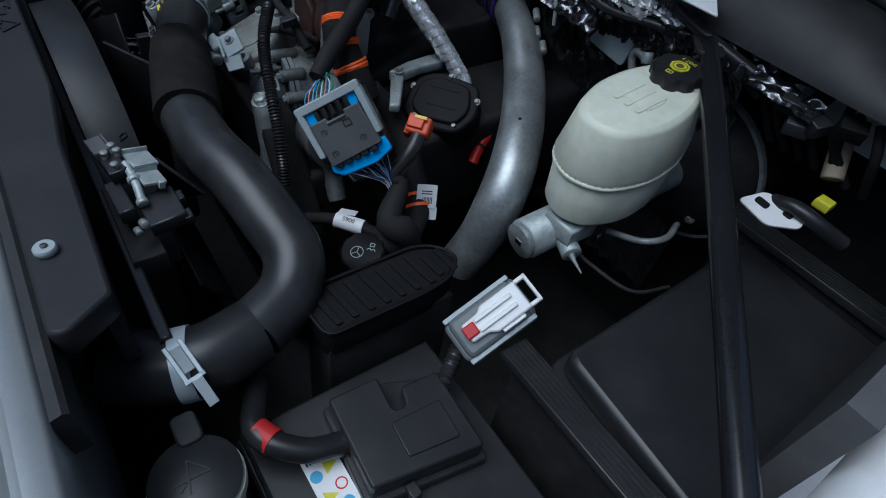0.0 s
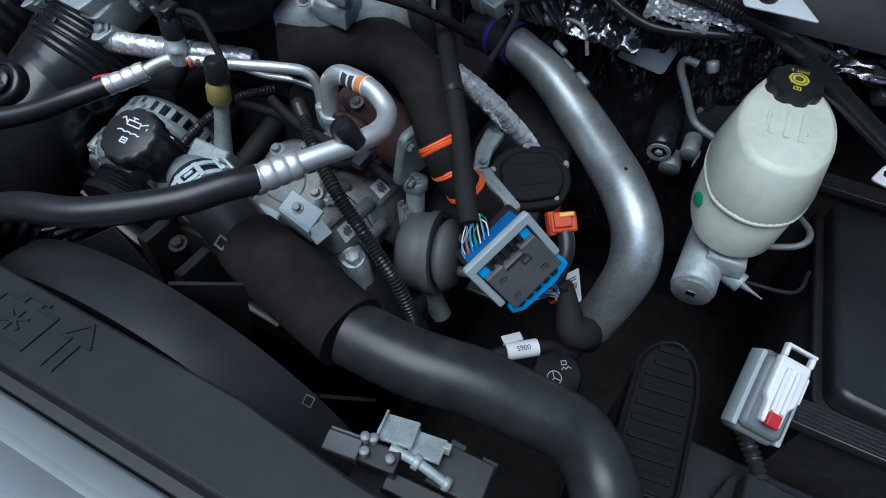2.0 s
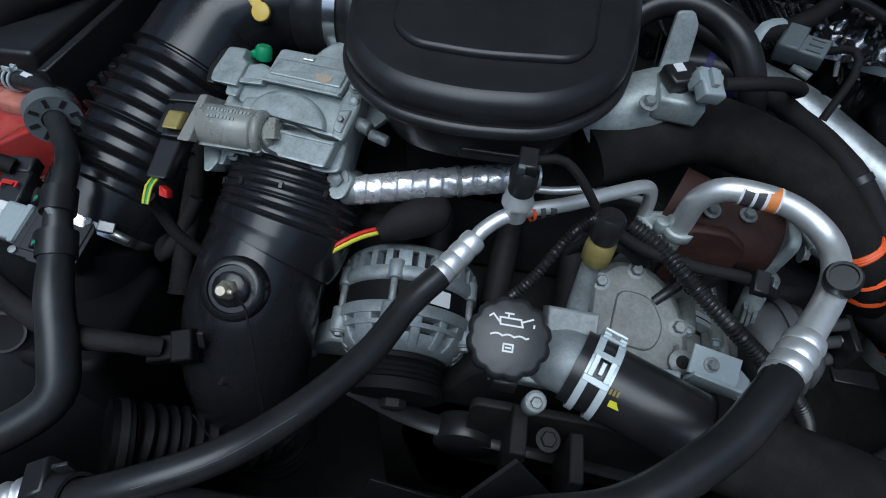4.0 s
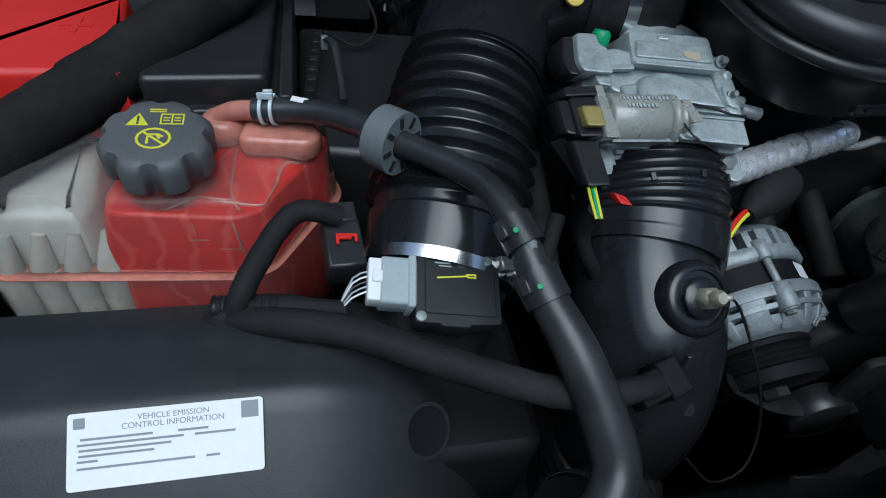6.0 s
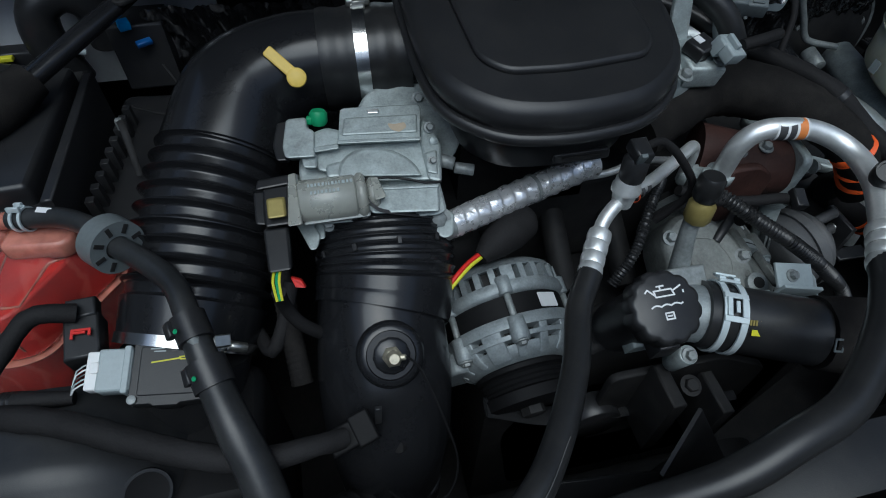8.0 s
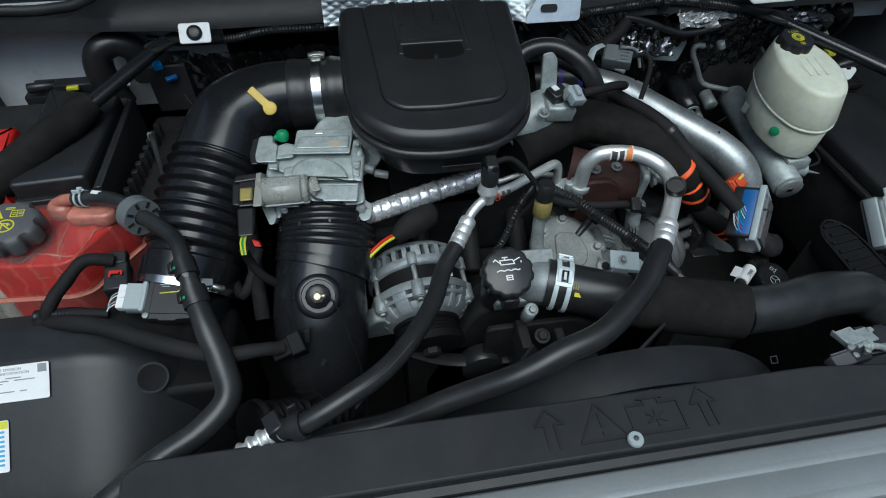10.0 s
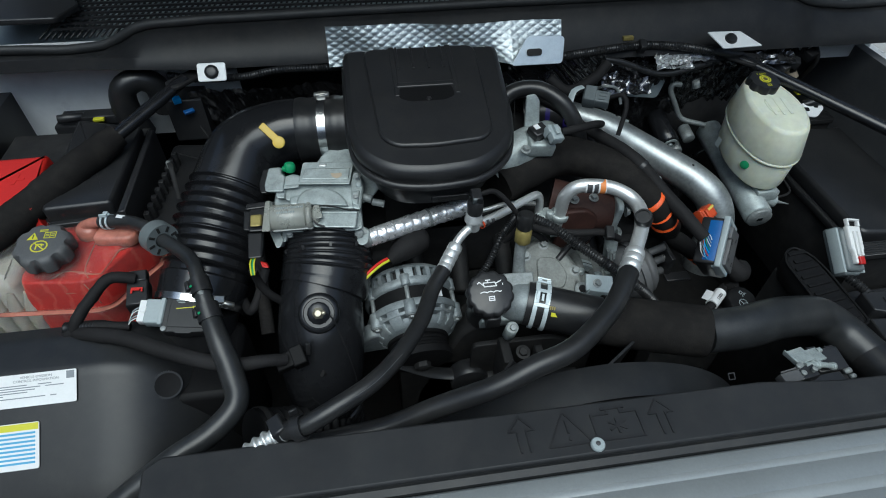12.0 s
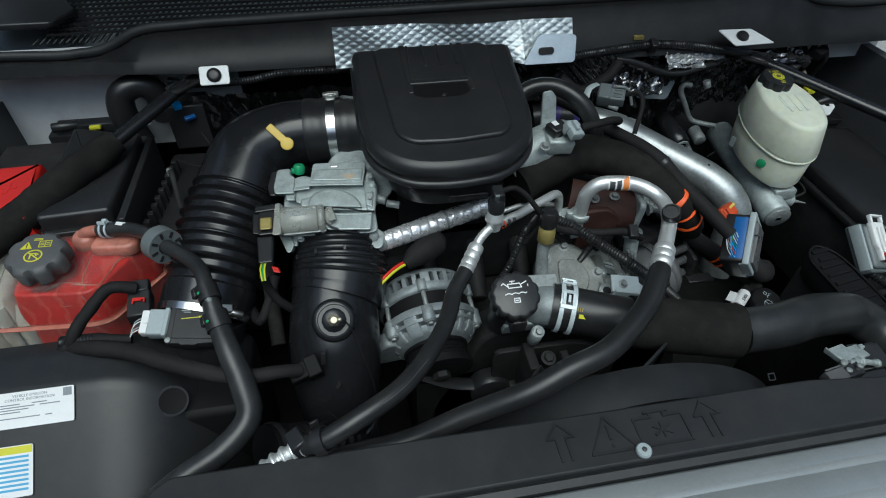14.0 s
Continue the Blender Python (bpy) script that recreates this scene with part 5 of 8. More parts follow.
part("arm_hole", cyl((0.218, 0.397, 0.968), (0.220, 0.390, 0.972), 0.006), "dark", cmp)
part("front_leg", sweep([(0.168, 0.322, 1.035), (0.184, 0.316, 1.018), (0.205, 0.308, 0.970), (0.230, 0.300, 0.915)], [0.016, 0.018, 0.013, 0.015], 14, crumple=0.002), "castd", cmp)
hexbolt((0.180, 0.314, 1.034), (0.1, -0.3, 1), 0.010, cmp, "cast", 0.008)
part("wire_clip", sweep([(0.075, 0.375, 1.085), (0.098, 0.392, 1.098), (0.125, 0.412, 1.100), (0.140, 0.42, 1.092)], 0.006, 10), "plastic", cmp)
part("sensor_plug", block(0.016, 0.030, 0.016, frame_at((0.137, 0.428, 1.080), (0.2, -0.1, 1), (0.8, 0.6, 0)), 0.003), "plastic", cmp)

pump = thing("water_pump_cover", (0.06, 0.35, 1.0), "dusty grey cast water pump cover with bolts", "engine part")
PN = Vector((0.0, -0.42, 0.91))
PM = frame_at((0.066, 0.364, 1.072), PN)
part("cover", prism(rounded([(-0.062, -0.05), (-0.03, -0.066), (0.030, -0.064), (0.052, -0.034), (0.040, 0.016), (0.012, 0.050), (-0.03, 0.060), (-0.06, 0.035)], 0.026), -0.05, 0.010, 0.018, PM), "comp", pump)
part("inner_step", prism(rounded([(-0.036, -0.034), (0.010, -0.040), (0.022, -0.012), (0.006, 0.020), (-0.030, 0.024)], 0.014), 0.008, 0.0125, 0.002, PM), "comp", pump)
part("boss", lathe([(0.014, 0.0), (0.013, 0.016), (0.009, 0.018)], 20, PM @ Matrix.Translation((0.040, -0.044, 0))), "castd", pump)
part("hole", lathe([(0.007, 0.0), (0.007, 0.0186)], 16, PM @ Matrix.Translation((0.040, -0.044, 0))), "dark", pump)
for x, y in ((-0.048, 0.028), (0.036, -0.008), (-0.045, -0.045), (-0.012, 0.046)):
    hexbolt(PM @ Vector((x, y, 0.0085)), PN, 0.0065, pump, "castd", 0.007)
part("vacuum_fitting", join(block(0.03, 0.018, 0.016, frame_at((0.078, 0.292, 1.075), (0.2, -0.5, 0.85)), 0.004), cyl((0.06, 0.29, 1.07), (0.10, 0.28, 1.065), 0.009)), "lgrey", pump)
part("side_bracket", join(block(0.048, 0.028, 0.004, frame_at((0.122, 0.300, 1.100), (0.1, -0.5, 0.85), (1, -0.2, 0)), 0.001), block(0.048, 0.004, 0.024, frame_at((0.122, 0.287, 1.078), (0.1, -0.2, 0.95), (1, -0.2, 0)), 0.001), block(0.020, 0.024, 0.004, frame_at((0.150, 0.292, 1.085), (0.6, -0.4, 0.6), (1, -0.2, -0.5)), 0.001)), "lgrey", pump, "pale bent steel bracket")
hexbolt((0.118, 0.298, 1.104), (0.1, -0.5, 0.85), 0.005, pump, "castd")

brk = thing("front_bracket", (-0.02, 0.22, 0.9), "dark steel accessory bracket with bolts", "bracket")
part("plate", prism(rounded([(-0.10, 0.86), (0.12, 0.86), (0.12, 0.98), (0.04, 1.03), (-0.10, 1.03)], 0.015), 0, 0.01, 0.002, Matrix(((1, 0, 0, 0), (0, 0, -1, 0.26), (0, 1, 0, 0), (0, 0, 0, 1)))), "dark", brk)
part("arm", block(0.016, 0.05, 0.12, Matrix.Translation((-0.05, 0.225, 0.93)), 0.003), "dark", brk)
part("arm", block(0.014, 0.05, 0.10, Matrix.Translation((0.01, 0.215, 0.93)), 0.003), "dark", brk)
hexbolt((-0.02, 0.225, 1.035), (0, -0.3, 1), 0.008, brk, "dark")
belt = thing("drive_belt", (0.0, 0.23, 0.9), "black ribbed drive belt running over idlers", "belt")
part("strand", sweep([(-0.24, 0.262, 1.0), (-0.15, 0.255, 0.95), (-0.02, 0.25, 0.94), (0.1, 0.25, 0.92)], 0.012, 8, flat=0.25), "rubber", belt)
part("idler", cyl((-0.10, 0.24, 0.93), (-0.10, 0.27, 0.93), 0.035), "plastic", belt)

cor = thing("corrugated_conduit", (0.15, 0.3, 1.0), "black corrugated wiring conduit over the compressor", "conduit")
part("conduit", sweep([(0.035, 0.42, 1.150), (0.066, 0.394, 1.146), (0.105, 0.364, 1.128), (0.150, 0.338, 1.104), (0.203, 0.322, 1.064), (0.252, 0.310, 1.015), (0.285, 0.30, 0.95)], 0.0085, 14, 0.0016, rib=(0.0048, 0.0012, 0, 0.5)), "rubber", cor)
part("branch", sweep([(0.155, 0.425, 1.10), (0.135, 0.405, 1.105), (0.105, 0.385, 1.104)], 0.007, 10), "tape", cor)
cor2 = thing("corrugated_conduit", (-0.06, 0.37, 1.1), "thin black corrugated wiring conduit", "conduit")
part("conduit", sweep([(-0.085, 0.33, 1.10), (-0.06, 0.345, 1.13), (-0.03, 0.385, 1.155), (0.0, 0.42, 1.16)], 0.0055, 12, 0.0014, rib=(0.004, 0.0009, 0, 0.4)), "rubber", cor2)
lm = thing("wiring_loom", (0.1, 0.4, 1.12), "black cloth taped wiring loom with a small connector", "wiring")
part("loom", sweep([(0.01, 0.40, 1.16), (0.05, 0.392, 1.145), (0.10, 0.385, 1.14), (0.15, 0.385, 1.135), (0.19, 0.39, 1.11)], 0.0065, 10), "tape", lm)
part("loom", sweep([(-0.03, 0.37, 1.155), (0.0, 0.385, 1.15), (0.03, 0.40, 1.135), (0.06, 0.41, 1.10)], 0.006, 10), "tape", lm)
part("connector", block(0.014, 0.024, 0.012, frame_at((0.16, 0.378, 1.135), (0, -0.3, 1), (1, -0.2, 0)), 0.002), "plastic", lm)

egr = thing("exhaust_cooler", (0.14, 0.46, 1.06), "rusty brown iron exhaust pipe joint with bolts", "exhaust part")
part("pipe", sweep([(0.085, 0.485, 1.13), (0.12, 0.470, 1.128), (0.16, 0.455, 1.125), (0.195, 0.45, 1.12)], [0.042, 0.040, 0.038, 0.036], 28), "rust", egr)
part("flange", prism(rounded(rect(0.075, 0.085), 0.014), 0, 0.012, 0.003, frame_at((0.188, 0.451, 1.121), (0.95, -0.15, -0.1), (0, 1, 0))), "cast", egr, "cast aluminium flange")
for q in ((0.202, 0.415, 1.15), (0.202, 0.485, 1.155), (0.202, 0.42, 1.09)):
    hexbolt(q, (0.95, -0.15, 0), 0.006, egr, "castd")
hexbolt((0.112, 0.442, 1.166), (0, -0.4, 0.9), 0.006, egr, "castd")
hexbolt((0.150, 0.445, 1.163), (0, -0.2, 0.95), 0.006, egr, "castd")
part("front_plate", prism(rounded([(0.08, 1.07), (0.15, 1.07), (0.155, 1.14), (0.13, 1.16), (0.09, 1.16)], 0.01), 0, 0.012, 0.003, Matrix(((1, 0, 0, 0), (0, 0, -1, 0.428), (0, 1, 0, 0), (0, 0, 0, 1)))), "rust", egr)

# sleeved loom with orange tape
sl = thing("sleeved_loom", (0.22, 0.42, 1.1), "thick black fabric sleeve with orange tape bands", "wiring")
SLV = [(-0.02, 0.475, 1.185), (0.04, 0.505, 1.195), (0.10, 0.524, 1.202), (0.165, 0.495, 1.203), (0.212, 0.446, 1.193), (0.243, 0.414, 1.170), (0.266, 0.408, 1.143), (0.292, 0.414, 1.112), (0.308, 0.424, 1.085)]
part("sleeve", sweep(SLV, [0.036, 0.037, 0.036, 0.033, 0.027, 0.0235, 0.023, 0.023, 0.021], 24, crumple=0.002), "foam", sl)
for c, dd, n in (((0.243, 0.414, 1.170), (0.027, -0.012, -0.027), 3), ((0.262, 0.409, 1.148), (0.024, -0.002, -0.030), 2), ((0.282, 0.412, 1.124), (0.022, 0.006, -0.034), 3)):
    c, dd = Vector(c), Vector(dd).normalized()
    for j in range(n):
        e = (dd + Vector((0.05 * math.sin(j * 2.1 + n), 0.05 * math.cos(j * 1.7), 0.03 * (j - 1)))).normalized()
        q = c + dd * (0.0037 * (j - 0.5 * n + 0.5))
        part("tape_band", sweep([q - e * 0.0024, q, q + e * 0.0024], [0.0238, 0.0252 + 0.0003 * (j % 2), 0.0238], 44, 0.0008, crumple=0.0009), "orange", sl, "bright orange tape band")
sl2 = thing("wiring_loom", (0.3, 0.45, 1.1), "black taped wiring loom falling to a connector", "wiring")
part("loom", sweep([(0.141, 0.608, 1.221), (0.184, 0.539, 1.226), (0.226, 0.473, 1.218), (0.261, 0.426, 1.187), (0.294, 0.376, 1.162), (0.318, 0.342, 1.142)], [0.010, 0.011, 0.012, 0.0122, 0.0125, 0.011], 16, crumple=0.001), "tape", sl2)
part("cable_strap", band((0.232, 0.465, 1.2135), (0.236, 0.460, 1.2105), 0.0122, 0.0016, 20), "rubber", sl2)

# electronics connector with blue lever
E1, E2 = Vector((0.033, 0.061, 0.046)).normalized(), Vector((0.064, 0.028, -0.072)).normalized()
EN = E1.cross(E2) * -1
EN.normalize()
EM = Matrix((E1, EN.cross(E1), EN)).transposed().to_4x4()
EM.translation = Vector((0.3565, 0.3375, 1.131))
ecm = thing("module_connector", EM @ Vector((0, -0.05, -0.04)), "grey framed connector with a blue lever and black cover", "connector")
part("shell", prism(rounded(rect(0.086, 0.10, 0, -0.045), 0.006), -0.042, -0.006, 0.003, EM), "plastic", ecm)
part("frame", join(prism(rounded(rect(0.094, 0.012, 0, 0.002), 0.004), -0.006, 0.004, 0.0015, EM), prism(rounded(rect(0.009, 0.062, -0.0425, -0.032), 0.003), -0.012, 0.004, 0.0015, EM), prism(rounded(rect(0.009, 0.062, 0.0425, -0.032), 0.003), -0.012, 0.004, 0.0015, EM)), "lgrey", ecm, "pale grey plastic frame")
cov = part("cover", prism(rounded([(-0.036, -0.018), (-0.012, -0.018), (-0.012, -0.023), (0.014, -0.023), (0.014, -0.018), (0.036, -0.018), (0.040, -0.075), (-0.036, -0.078)], 0.002), -0.006, 0.007, 0.002, EM), "dusty", ecm)
for k in range(5):
    part("rib", prism(rect(0.006, 0.014, -0.022 + k * 0.011, -0.012), -0.008, 0.002, 0.001, EM), "plastic", ecm)
part("lever", join(prism(rounded([(-0.040, -0.074), (0.044, -0.070), (0.046, -0.090), (0.02, -0.098), (-0.030, -0.096), (-0.042, -0.086)], 0.004), -0.010, -0.001, 0.002, EM), prism(rounded(rect(0.016, 0.018, 0.028, -0.010), 0.003), -0.012, -0.001, 0.001, EM), prism(rounded(rect(0.014, 0.018, -0.030, -0.012), 0.003), -0.012, -0.001, 0.001, EM)), "blue", ecm, "bright blue locking lever")
part("raised_square", strokes([[(-0.005, -0.004), (0.005, -0.004), (0.005, 0.004), (-0.005, 0.004), (-0.005, -0.004)]], 0.0012, 0.0008, EM @ Matrix.Translation((0.012, -0.034, 0.0068))), "plastic", cov)
part("blue_edge", prism(rounded(rect(0.076, 0.0104, 0, 0.0), 0.002), -0.028, -0.006, 0.001, EM), "dblue", ecm)
for x, y in ((-0.022, -0.034), (0.022, -0.060), (-0.022, -0.064)):
    part("raised_mark", strokes([[(-0.004, -0.003), (-0.004, 0.003), (0.0, 0.004), (0.0, -0.002)], [(0.002, 0.004), (0.004, 0.001), (0.002, -0.003)]], 0.0010, 0.0007, EM @ Matrix.Translation((x, y, 0.0068))), "plastic", cov)
for k in range(5):
    part("tooth", prism(rounded(rect(0.009, 0.007, -0.026 + k * 0.013, -0.079), 0.001, 1), -0.004, 0.0055, 0.001, EM), "plastic", cov)
part("notch", prism(rounded(rect(0.028, 0.003, 0.001, -0.0265), 0.001, 1), 0.006, 0.0076, 0, EM), "dark", cov)
rng = random.Random(5)
for k in range(20):
    a = EM @ Vector((-0.032 + k * 0.0034, -0.092, -0.012 - 0.006 * (k % 3)))
    b = EM @ Vector((0.008 + k * 0.0006, -0.134, -0.024))
    mid = a.lerp(b, 0.45) + Vector((rng.uniform(-0.007, 0.007), rng.uniform(-0.004, 0.004), rng.uniform(-0.002, 0.004)))
    part("wire", sweep([a, mid, b, b + Vector((0.012, 0.004, -0.03))], 0.0008, 5, 0.008), ("whitepl", "purple", "lgrey", "kprint", "purple", "whitepl", "bprint")[k % 7], ecm)
for k in range(14):
    a = EM @ Vector((-0.036 + k * 0.003, 0.006, -0.018 - 0.006 * (k % 2)))
    part("wire", sweep([a, a + Vector((-0.008, 0.006, 0.012)), Vector((0.320, 0.350, 1.146)) + Vector((rng.uniform(-0.007, 0.007), 0.004, rng.uniform(-0.004, 0.004)))], 0.0008, 5, 0.01), ("bprint", "whitepl", "oconn", "lgrey", "blue", "whitepl", "green")[k % 7], ecm)
part("loom_boot", sweep([EM @ Vector((0.016, -0.132, -0.026)), EM @ Vector((0.026, -0.142, -0.032)), (0.462, 0.375, 0.992), (0.478, 0.388, 0.985), (0.486, 0.40, 0.955)], [0.007, 0.012, 0.019, 0.021, 0.016], 12, crumple=0.001), "tape", ecm)
act = thing("actuator", (0.27, 0.28, 1.0), "grey cast vacuum actuator behind the connector", "actuator")
part("drum", cyl((0.212, 0.398, 0.988), (0.258, 0.405, 0.998), 0.055, 36, 0.010), "dusty", act)
part("rim", band((0.250, 0.4035, 0.996), (0.262, 0.4055, 0.999), 0.050, 0.009, 40), "dusty", act)
part("front_shell", cyl((0.260, 0.405, 0.998), (0.286, 0.409, 1.004), 0.050, 36, 0.014), "dusty", act)
for dz in (-0.022, 0.0, 0.022):
    part("guide_rod", cyl((0.280, 0.410 + dz * 0.5, 1.003 + dz), (0.318, 0.416 + dz * 0.5, 1.012 + dz), 0.0075), "dusty", act)
part("bolt_post", cyl((0.318, 0.416, 1.012), (0.332, 0.419, 1.016), 0.008), "zinc", act)
part("end_bracket", join(block(0.008, 0.05, 0.05, frame_at((0.322, 0.416, 0.985), (0, 0, 1)), 0.002), block(0.05, 0.02, 0.006, frame_at((0.34, 0.385, 0.985), (0, 0, 1)), 0.002)), "plastic", act)

vac = thing("vane_actuator", (0.35, 0.50, 1.07), "black plastic turbo actuator with an orange connector", "actuator")
VM = frame_at((0.328, 0.548, 1.062), (0.25, -0.45, 0.85), (0.8, 0.6, 0))
part("housing", prism(rounded([(-0.058, -0.03), (-0.03, -0.05), (0.04, -0.048), (0.062, -0.01), (0.05, 0.04), (-0.02, 0.05), (-0.055, 0.03)], 0.016), -0.045, 0.002, 0.004, VM), "void", vac)
part("cover", prism(rounded([(-0.045, -0.022), (-0.022, -0.038), (0.034, -0.036), (0.048, -0.008), (0.038, 0.03), (-0.014, 0.038), (-0.043, 0.022)], 0.012), 0.001, 0.008, 0.003, VM), "void", vac)
for k in range(2):
    part("raised_bar", prism(rect(0.046, 0.004, 0.004 * k, 0.018 - k * 0.030), 0.0075, 0.0088, 0.0006, VM), "void", vac)
for a in range(5):
    hexbolt(VM @ Vector((0.055 * math.cos(a * 1.256 + 0.3), 0.044 * math.sin(a * 1.256 + 0.3), 0.0)), VM.to_3x3() @ Vector((0, 0, 1)), 0.004, vac, "castd", 0.004)
part("mount_arm", join(prism(rounded([(0.262, 0.486), (0.247, 0.530), (0.240, 0.585), (0.252, 0.600), (0.268, 0.590), (0.268, 0.545), (0.276, 0.506)], 0.008), 1.076, 1.092, 0.003), prism(rounded([(0.258, 0.496), (0.276, 0.508), (0.345, 0.458), (0.338, 0.444)], 0.005), 1.074, 1.088, 0.003)), "cast", vac, "cast aluminium mounting arm")
hexbolt((0.256, 0.583, 1.092), (0, -0.2, 1), 0.005, vac, "castd")
hexbolt((0.270, 0.503, 1.092), (0, -0.2, 1), 0.005, vac, "castd")
OCM = frame_at((0.396, 0.462, 1.075), (0.3, -0.5, 0.8), (0.8, 0.6, 0))
oc = part("connector", join(block(0.034, 0.026, 0.024, OCM, 0.003, 0.004), block(0.022, 0.018, 0.006, OCM @ Matrix.Translation((-0.003, 0.002, 0.023)), 0.002), block(0.008, 0.030, 0.018, OCM @ Matrix.Translation((-0.014, 0, 0.002)), 0.002)), "oconn", vac, "orange connector")
part("lock_bar", block(0.018, 0.005, 0.003, frame_at((0.402, 0.455, 1.102), (0.3, -0.5, 0.8), (0.8, 0.6, 0)), 0.001), "yellow", oc)
part("connector_boot", sweep([(0.406, 0.452, 1.08), (0.418, 0.432, 1.065), (0.42, 0.40, 1.03)], 0.011, 12), "rubber", vac)

lp = thing("wiring_loom", (0.4, 0.42, 1.0), "black taped loom with red tape and a white tag", "wiring")
part("loom", sweep([(0.300, 0.432, 1.092), (0.318, 0.462, 1.050), (0.345, 0.470, 1.022), (0.385, 0.464, 0.996), (0.427, 0.450, 0.968), (0.458, 0.420, 0.952), (0.470, 0.385, 0.950), (0.455, 0.362, 0.955)], [0.019, 0.019, 0.019, 0.019, 0.018, 0.017, 0.016, 0.014], 16, crumple=0.001), "tape", lp)
for a in ((0.416, 0.454, 0.9755), (0.429, 0.4485, 0.9665)):
    a = Vector(a)
    part("tape_band", band(a, a + Vector((0.0036, -0.0014, -0.0026)), 0.0180, 0.0016, 26), "orange", lp, "red orange tape")
part("red_conduit", sweep([(0.352, 0.640, 0.990), (0.360, 0.619, 0.975), (0.372, 0.598, 0.955)], [0.0085, 0.0095, 0.0085], 14), "red", lp, "dull red split conduit")
part("conduit_strap", band((0.3595, 0.6205, 0.976), (0.3615, 0.6165, 0.9735), 0.0095, 0.001, 20), "dark", lp)
flagm = frame_at((0.437, 0.456, 0.987), (0.78, -0.43, 0.45), (0.5, 0.8, 0))
tagp = part("white_tag", join(prism(rounded(rect(0.030, 0.036), 0.002, 2), 0, 0.0008, 0, flagm), prism(rounded(rect(0.022, 0.020, 0.006, -0.026), 0.002, 2), -0.002, -0.0012, 0, flagm)), "paper", lp, "white folded paper tag")
part("print_strip", join(*[prism(rect(0.016 if i < 2 else 0.0012, 0.0016 if i < 2 else 0.010, 0 if i < 2 else -0.010 + i * 0.0022, 0.008 - i * 0.004 if i < 2 else -0.006), 0.0008, 0.0011, 0, flagm) for i in range(9)]), "kprint", tagp)
ft = thing("circuit_tag", (0.41, 0.34, 0.945), "white wrapped tag lettered S900 on a cable", "tag")
TGA, TGB = Vector((0.396, 0.328, 0.960)), Vector((0.429, 0.355, 0.960))
part("wrap", sweep([TGA, TGB], 0.0115, 18, 0.01), "paper", ft)
part("flap", block(0.026, 0.014, 0.0008, frame_at((0.396, 0.348, 0.966), (-0.2, 0.1, 0.9), (1, 0.85, 0)), 0), "paper", ft)
letters("S900", 0.0095, frame_at((0.4155, 0.3380, 0.9715), (0.18, -0.22, 0.95), (1, 0.82, 0)), "kprint", ft)
part("cable", sweep([(0.36, 0.30, 0.945), TGA, TGB, (0.45, 0.375, 0.95)], 0.009, 10), "tape", ft)
ps = thing("steering_fluid_cap", (0.455, 0.325, 0.9), "black power steering cap with a printed wheel symbol", "cap")
PSM = frame_at((0.466, 0.332, 0.958), (0.1, -0.25, 0.95), (0.75, 0.6, 0))
part("cap", lathe([(0.030, -0.03), (0.032, -0.026), (0.032, -0.002), (0.029, 0.001)], 32, PSM, lobes=10, depth=0.002), "void", ps)
part("printed_symbol", strokes([[(math.cos(a * 0.524) * 0.009 - 0.006, math.sin(a * 0.524) * 0.009 - 0.004) for a in range(13)], [(-0.006, -0.004), (-0.006, 0.005)], [(-0.006, -0.004), (-0.013, -0.009)], [(-0.006, -0.004), (0.001, -0.009)], [(0.006, 0.004), (0.009, 0.007), (0.012, 0.004), (0.015, 0.007), (0.018, 0.004)], [(0.008, 0.010), (0.014, 0.010), (0.014, 0.015), (0.008, 0.015), (0.008, 0.010)]], 0.0009, 0.0003, PSM @ Matrix.Translation((0, 0, 0.001))), "lgrey", ps)

# grey charge pipe
gp = thing("charge_air_pipe", (0.42, 0.55, 0.95), "smooth grey aluminium charge air pipe", "pipe")
GP = [(0.193, 0.778, 1.128), (0.234, 0.756, 1.124), (0.285, 0.732, 1.112), (0.350, 0.695, 1.084), (0.410, 0.647, 1.064), (0.455, 0.603, 1.050), (0.490, 0.563, 1.025), (0.505, 0.535, 0.982), (0.499, 0.520, 0.922), (0.485, 0.502, 0.861)]
part("tube", sweep(GP, [0.029, 0.029, 0.031, 0.034, 0.0345, 0.035, 0.0355, 0.036, 0.034, 0.033], 32), "pipe", gp)
part("coupling", sweep([(0.12, 0.80, 1.112), (0.16, 0.79, 1.122), (0.21, 0.770, 1.127)], 0.034, 28), "rubber", gp, "black rubber coupling")
for f in (0.12, 0.85):
    a, b = Vector((0.16, 0.79, 1.122)), Vector((0.21, 0.770, 1.127))
    c = a.lerp(b, f)
    part("coupling_clamp", band(c, c + (b - a).normalized() * 0.010, 0.0345, 0.0015, 32), "purple", gp)
part("dent", lathe([(0.003, 0), (0.002, 0.0012)], 10, frame_at((0.445, 0.603, 1.0875), (0.2, -0.3, 0.9))), "dark", gp)

# silver bridge and sensors beside the plenum
br = thing("intake_bridge", (0.04, 0.52, 1.15), "bright cast aluminium intake bridge with grey sensors", "engine part")
part("casting", sweep([(-0.03, 0.50, 1.205), (0.0, 0.508, 1.222), (0.04, 0.525, 1.230), (0.075, 0.555, 1.222), (0.10, 0.60, 1.20)], [0.028, 0.033, 0.033, 0.029, 0.024], 28), "cast", br)
part("pad", block(0.045, 0.04, 0.03, frame_at((0.05, 0.505, 1.235), (0.1, -0.2, 1)), 0.005), "cast", br)
hexbolt((0.07, 0.49, 1.262), (0.1, -0.2, 1), 0.006, br, "castd")
